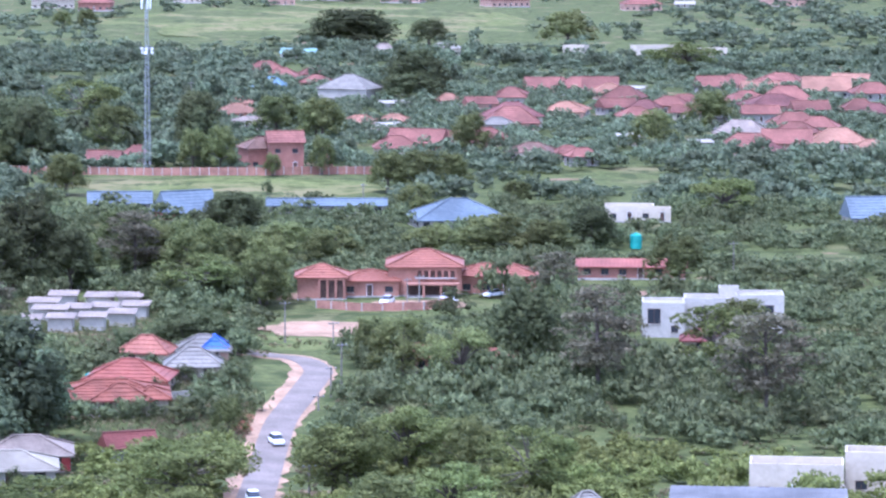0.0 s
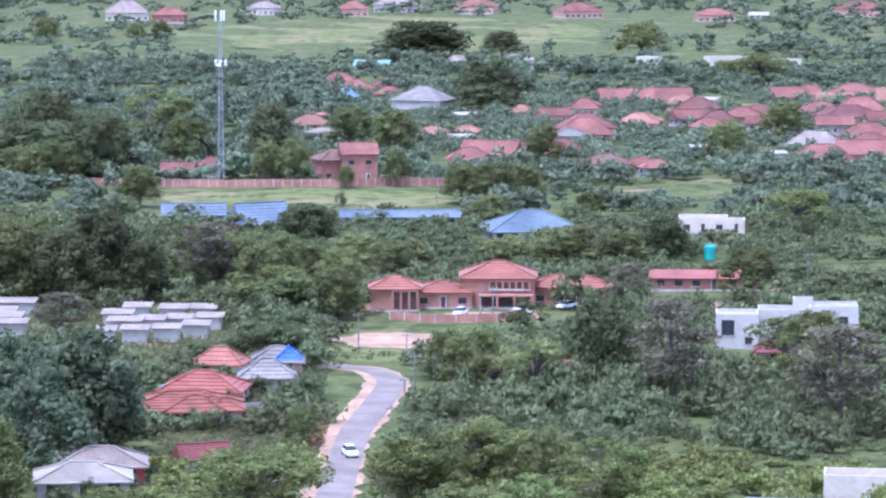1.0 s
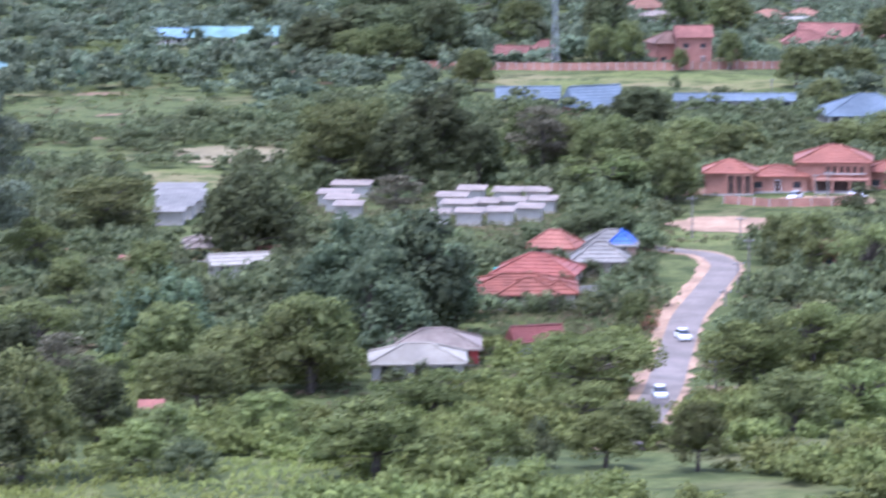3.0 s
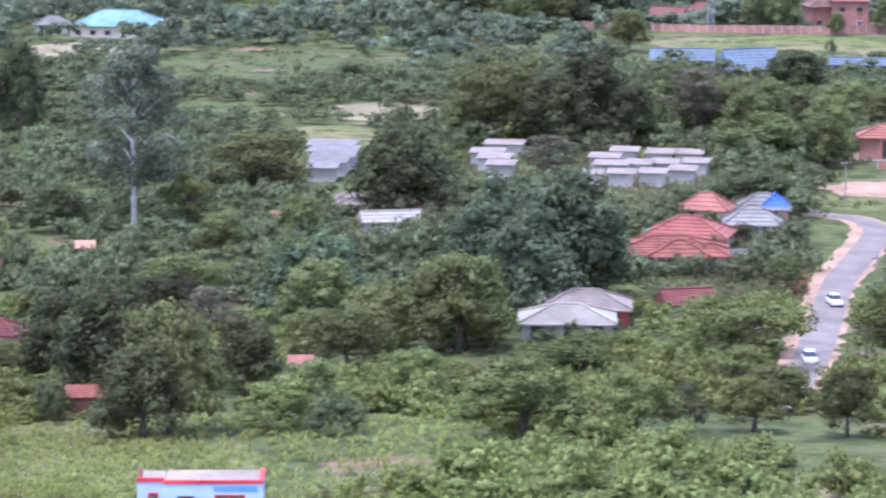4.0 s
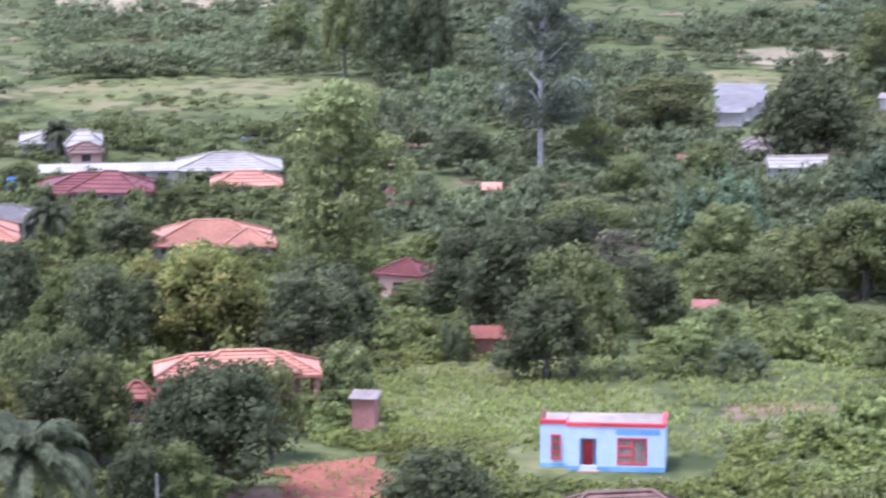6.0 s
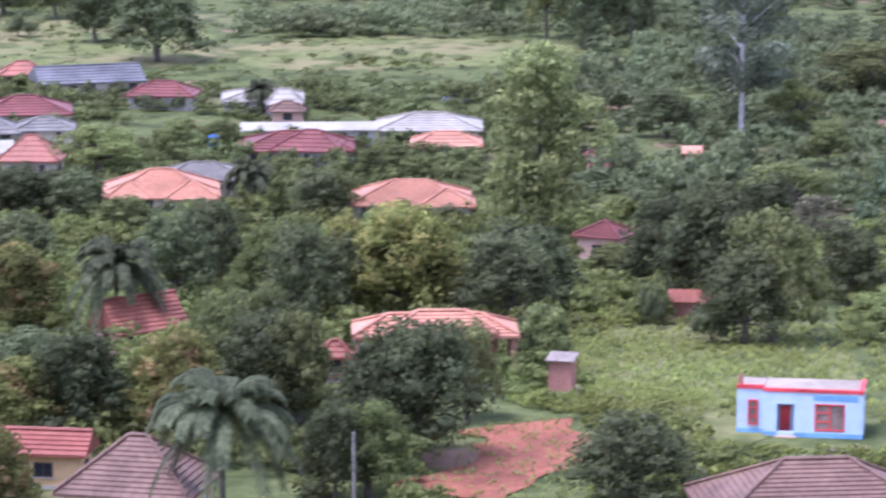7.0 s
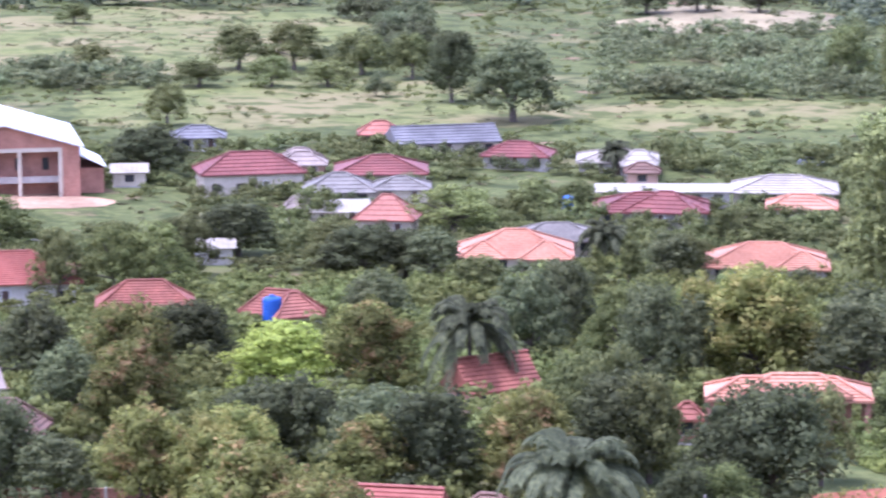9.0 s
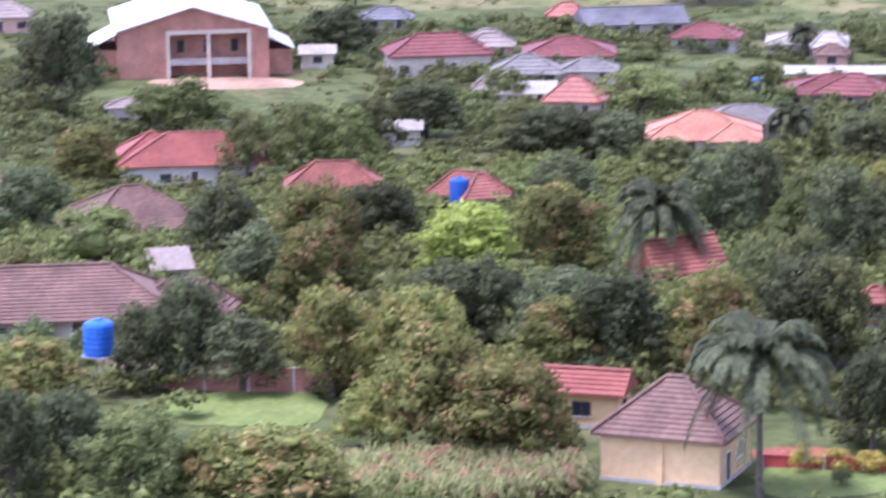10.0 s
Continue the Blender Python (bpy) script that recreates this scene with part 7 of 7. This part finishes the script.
tree("round", -157.0, 453.3, 4.9, 7.3)
tree("mango", -90.8, 349.8, 11.9, 12.3)
tree("mango", -73.6, 307.2, 9.3, 9.1)
tree("mango", -98.8, 423.6, 9.0, 9.6)
tree("round", -105.3, 374.6, 4.0, 7.9)
tree("round", -86.9, 323.8, 4.1, 4.6)
tree("mango", -251.8, 579.4, 14.8, 18.0)
tree("mango", -276.4, 605.3, 13.9, 11.2)
tree("round", -306.3, 543.9, 8.0, 9.4)
tree("bush", -294.4, 608.0, 5.5, 7.0)
tree("round", -425.5, 710.5, 5.2, 9.7)
tree("round", -367.7, 620.4, 5.8, 10.9)
tree("round", -341.9, 638.3, 9.3, 13.4)
tree("round", -332.7, 646.8, 10.5, 13.4)
tree("round", -316.4, 646.7, 9.0, 13.3)
tree("round", -332.8, 604.1, 5.4, 11.6)
tree("round", -320.5, 612.8, 6.5, 10.4)
tree("round", -311.5, 620.7, 5.4, 11.6)
tree("round", -302.7, 643.0, 9.6, 9.5)
tree("fresh", -219.3, 384.6, 9.6, 11.2)
tree("mango", -276.8, 484.4, 8.7, 14.1)
tree("mango", -226.3, 421.5, 8.0, 12.1)
tree("mango", -201.6, 411.3, 7.2, 11.6)
tree("mango", -173.1, 279.8, 9.5, 8.4)
tree("flush", -159.2, 274.5, 10.0, 9.2)
tree("mango", -168.3, 303.1, 7.4, 9.4)
tree("lime", -148.6, 284.9, 7.4, 10.4)
tree("flush", -140.2, 288.3, 9.0, 9.3)
tree("mango", -130.9, 255.5, 5.6, 8.3)
tree("gold", -127.0, 235.8, 7.6, 8.3)
tree("mango", -121.4, 253.8, 6.2, 9.6)
tree("fresh", -222.4, 379.7, 9.8, 8.9)
tree("round", -223.6, 401.6, 8.3, 8.5)
tree("round", -226.9, 372.9, 9.8, 7.4)
tree("mango", -196.6, 415.3, 6.3, 9.3)
tree("round", -228.7, 451.4, 6.0, 7.7)
tree("round", 62.5, 557.8, 8.4, 11.3)
tree("hedge", -88.8, 222.3, 2.4, 1.8)
tree("hedge", -87.1, 223.8, 1.6, 3.7)
tree("hedge", -84.1, 224.5, 1.6, 2.9)
tree("bush", -84.7, 219.8, 1.5, 1.8)
tree("flush", -149.3, 256.9, 8.6, 9.6)
tree("fresh", -182.7, 271.1, 7.7, 11.1)
tree("mango", -217.8, 310.5, 8.9, 9.7)
tree("mango", -188.4, 304.6, 7.1, 8.5)
tree("mango", -285.0, 415.4, 16.0, 13.6)
tree("flush", -247.6, 366.3, 8.1, 9.7)
tree("fresh", -257.9, 404.8, 8.4, 14.6)
tree("flush", -131.3, 228.4, 9.1, 7.7)
tree("gold", -123.7, 227.7, 9.6, 8.9)
tree("flush", -115.4, 215.8, 10.2, 9.7)
tree("flush", -108.5, 214.2, 8.3, 9.1)
tree("gold", -119.7, 214.4, 5.7, 6.3)
tree("flush", -117.8, 197.5, 6.1, 11.5)
tree("fresh", -126.9, 193.3, 6.9, 8.8)
tree("mango", -135.9, 197.6, 6.7, 5.8)
tree("flush", -151.4, 215.0, 5.8, 9.0)
tree("mango", -146.2, 223.7, 7.3, 5.5)
tree("mango", -143.9, 227.0, 8.8, 6.4)
tree("mango", -138.9, 227.1, 6.3, 7.8)
tree("flush", -108.5, 251.6, 7.5, 7.5)
tree("mango", -101.3, 254.9, 8.9, 8.5)
palm(-88.9, 214.8, 13.8, 10.4)
tree("mango", -86.2, 230.0, 7.9, 5.5)
tree("mango", -135.6, 190.0, 8.4, 4.8)
tree("flush", -122.5, 196.1, 5.4, 6.4)
tree("mango", -120.8, 247.1, 7.7, 7.5)
tree("mango", -115.6, 247.1, 7.2, 7.0)
tree("mango", -158.9, 262.2, 7.5, 7.8)
tree("mango", -131.6, 247.4, 7.4, 7.7)

# ---- shrubs along the house fronts: place, width and half depth of the house ----
for hx, hy, width, deep in ((-38.1, 493.3, 16.5, 7.5), (-36.3, 508.8, 12.0, 4.8), (-27.3, 520.2, 8.0, 3.4), (-26.6, 537.8, 8.0, 3.4), (-45.1, 440.3, 9.0, 4.2), (-46.1, 428.0, 9.5, 4.3), (-149.8, 430.0, 15.0, 7.0),
                            (-185.2, 426.6, 15.0, 7.5), (-183.2, 473.5, 8.0, 6.0), (-172.8, 505.2, 15.0, 5.8), (-188.8, 493.5, 19.0, 2.5), (-243.4, 529.1, 16.0, 6.0), (-225.3, 520.3, 9.0, 4.0), (-253.7, 477.0, 14.0, 6.5),
                            (-237.0, 491.2, 13.0, 6.0), (-234.7, 471.3, 12.0, 4.6), (-214.6, 446.9, 4.0, 3.6), (-168.0, 240.5, 16.0, 7.5), (-209.3, 525.5, 12.0, 5.4), (-164.2, 488.3, 9.0, 4.0), (-185.5, 356.6, 8.0, 3.0), (-206.5, 360.2, 10.0, 4.2), (-205.3, 312.5, 9.0, 8.5)):
    far = math.hypot(hx, hy)
    ux, uy = hx / far, hy / far
    count = max(2, int(width / 3.0))
    for k in range(count):
        side = width * ((k + 0.5) / count - 0.5) + 0.7 * math.sin(7 * k + hx)
        back = far - deep - 1.6 - 0.8 * math.sin(5 * k + hy)
        tree("bush", ux * back - uy * side, uy * back + ux * side, 2.5 + 0.7 * math.sin(3 * k + hx), 3.6 + 0.8 * math.sin(4 * k + hy))

# ---- thickets ----
keep_clear(-62.3, 304.9, 23.3, 29.6, 11.6)
keep_clear(-77.6, 294.1, 8.6, 28.6, 14.8)
keep_clear(-108.7, 211.1, 8.6, 5.5, 27.3)
keep_clear(-88.7, 222.3, 5.2, 8.7, 21.8)
keep_clear(-128.9, 211.3, 6.8, 12.7, 31.4)
keep_clear(-275.9, 441.6, 15.8, 20.0, 32.0)
thicket("garden_shrubs", "dense garden shrubs and young trees between the houses", 15, 215, 460, 1800, 3.3, 6.4, "scrub", 150, 0.16, 5, keep=-0.7, az=(13, 37))
thicket("bush_thicket", "dense green bush of many rounded shrubs", 11, 200, 460, 2100, 3.2, 6.2, "scrub", 150, 0.16, 5, keep=-0.2, az=(-10, 13))
thicket("garden_shrubs", "garden shrubs and hedges between the houses", 17, 460, 588, 1250, 3.3, 6.0, "mid", 140, 0.165, 5, keep=-0.35, az=(16, 37))
standing_crop("tall_weeds", "tall bright green weeds round the blue shop", 21, -61.0, 298.1, 34.0, 30.0, 11.6, 2600, 0.8, "weed")
standing_crop("tall_weeds", "tall grass and weeds on an open plot", 22, -77.4, 287.2, 16.0, 24.0, 15.1, 1500, 0.7, "weed")
standing_crop("grass_tufts", "rough green grass beside the red track", 25, -77.6, 272.7, 8.5, 7.5, 15.9, 1500, 0.5, "weed")
standing_crop("maize_patch", "ragged maize patch turning brown below the gardens", 23, -109.5, 207.0, 9.5, 5.5, 27.3, 2600, 2.3, "maize", 0.022)
thicket("weed_clumps", "bright green weed clumps on the open plot", 24, 235, 350, 2000, 1.3, 3.0, "weed", 56, 0.24, 4, keep=-0.3, size=18, az=(6, 17))
thicket("low_scrub", "low green scrub in open grassland", 16, 460, 1100, 4200, 1.6, 4.4, "scrub", 34, 0.22, 3, keep=0.0, size=35, az=(6, 37))
thicket("bush_belt", "dense belt of dark bush across the grassland", 31, 735, 840, 330, 5.5, 10.0, "bush", 150, 0.155, 5, keep=-0.9, az=(25.0, 29.2))
thicket("bush_belt", "dense belt of dark bush across the grassland", 32, 660, 800, 300, 4.2, 8.0, "bush", 150, 0.155, 5, keep=-0.3, az=(16.5, 22.0))
thicket("bush_belt", "belt of bush at the edge of the grassland", 33, 690, 720, 60, 4.0, 8.0, "bush", 150, 0.155, 5, keep=-0.9, az=(29.5, 32.5))
keep_clear(-331.0, 665.3, 104.4, 127.9, 26.5, field=True)
keep_clear(-248.4, 615.3, 49.5, 60.3, 22.0, field=True)
keep_clear(-202.7, 595.5, 29.3, 37.1, 18.8, field=True)
keep_clear(-155.4, 776.5, 32.9, 43.0, 11.3, field=True)
thicket("bush_thicket", "dense mixed bush across the valley floor", 12, 460, 800, 3300, 5.0, 8.0, "bush", 150, 0.155, 5, keep=-0.42, size=60, body=0.46, az=(-10, 16.5))
# haze over these woods and the settlement gardens sits in their leaf colour
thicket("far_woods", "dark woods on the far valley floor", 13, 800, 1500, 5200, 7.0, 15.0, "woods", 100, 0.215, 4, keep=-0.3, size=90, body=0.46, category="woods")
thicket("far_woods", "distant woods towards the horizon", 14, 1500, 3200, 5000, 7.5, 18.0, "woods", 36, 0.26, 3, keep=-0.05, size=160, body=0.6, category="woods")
thicket("tussocks", "rough grass tussocks and low weeds over the grassland", 41, 480, 900, 5200, 0.7, 3.0, "tussock", 14, 0.3, 3, keep=-0.15, size=22, az=(9, 37), category="grass", fields=False)
thicket("low_scrub", "scattered low green shrubs in open grassland", 42, 520, 900, 900, 1.7, 4.0, "bush", 60, 0.2, 4, keep=0.12, size=30, az=(9, 37), fields=False)
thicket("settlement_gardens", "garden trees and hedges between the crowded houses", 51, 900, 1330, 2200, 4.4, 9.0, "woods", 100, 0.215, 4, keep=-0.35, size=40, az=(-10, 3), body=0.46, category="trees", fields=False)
thicket("tussocks", "rough grass tussocks beside the road and the bush", 43, 400, 660, 3600, 0.9, 2.8, "tussock", 16, 0.3, 3, keep=-0.5, size=22, az=(-9, 9), category="grass", fields=False)
standing_crop("grass_tufts", "tall rough grass between the houses and the road", 26, -30.0, 500.0, 13.0, 60.0, 3.4, 2600, 0.9, "tussock")
standing_crop("grass_tufts", "rough grass round the rows of cabins", 27, -60.0, 590.0, 32.0, 40.0, 5.5, 2600, 0.9, "tussock")
standing_crop("grass_tufts", "rough grass along the edges of the red track", 28, -76.0, 247.0, 9.0, 16.0, 12.0, 500, 0.5, "weed")
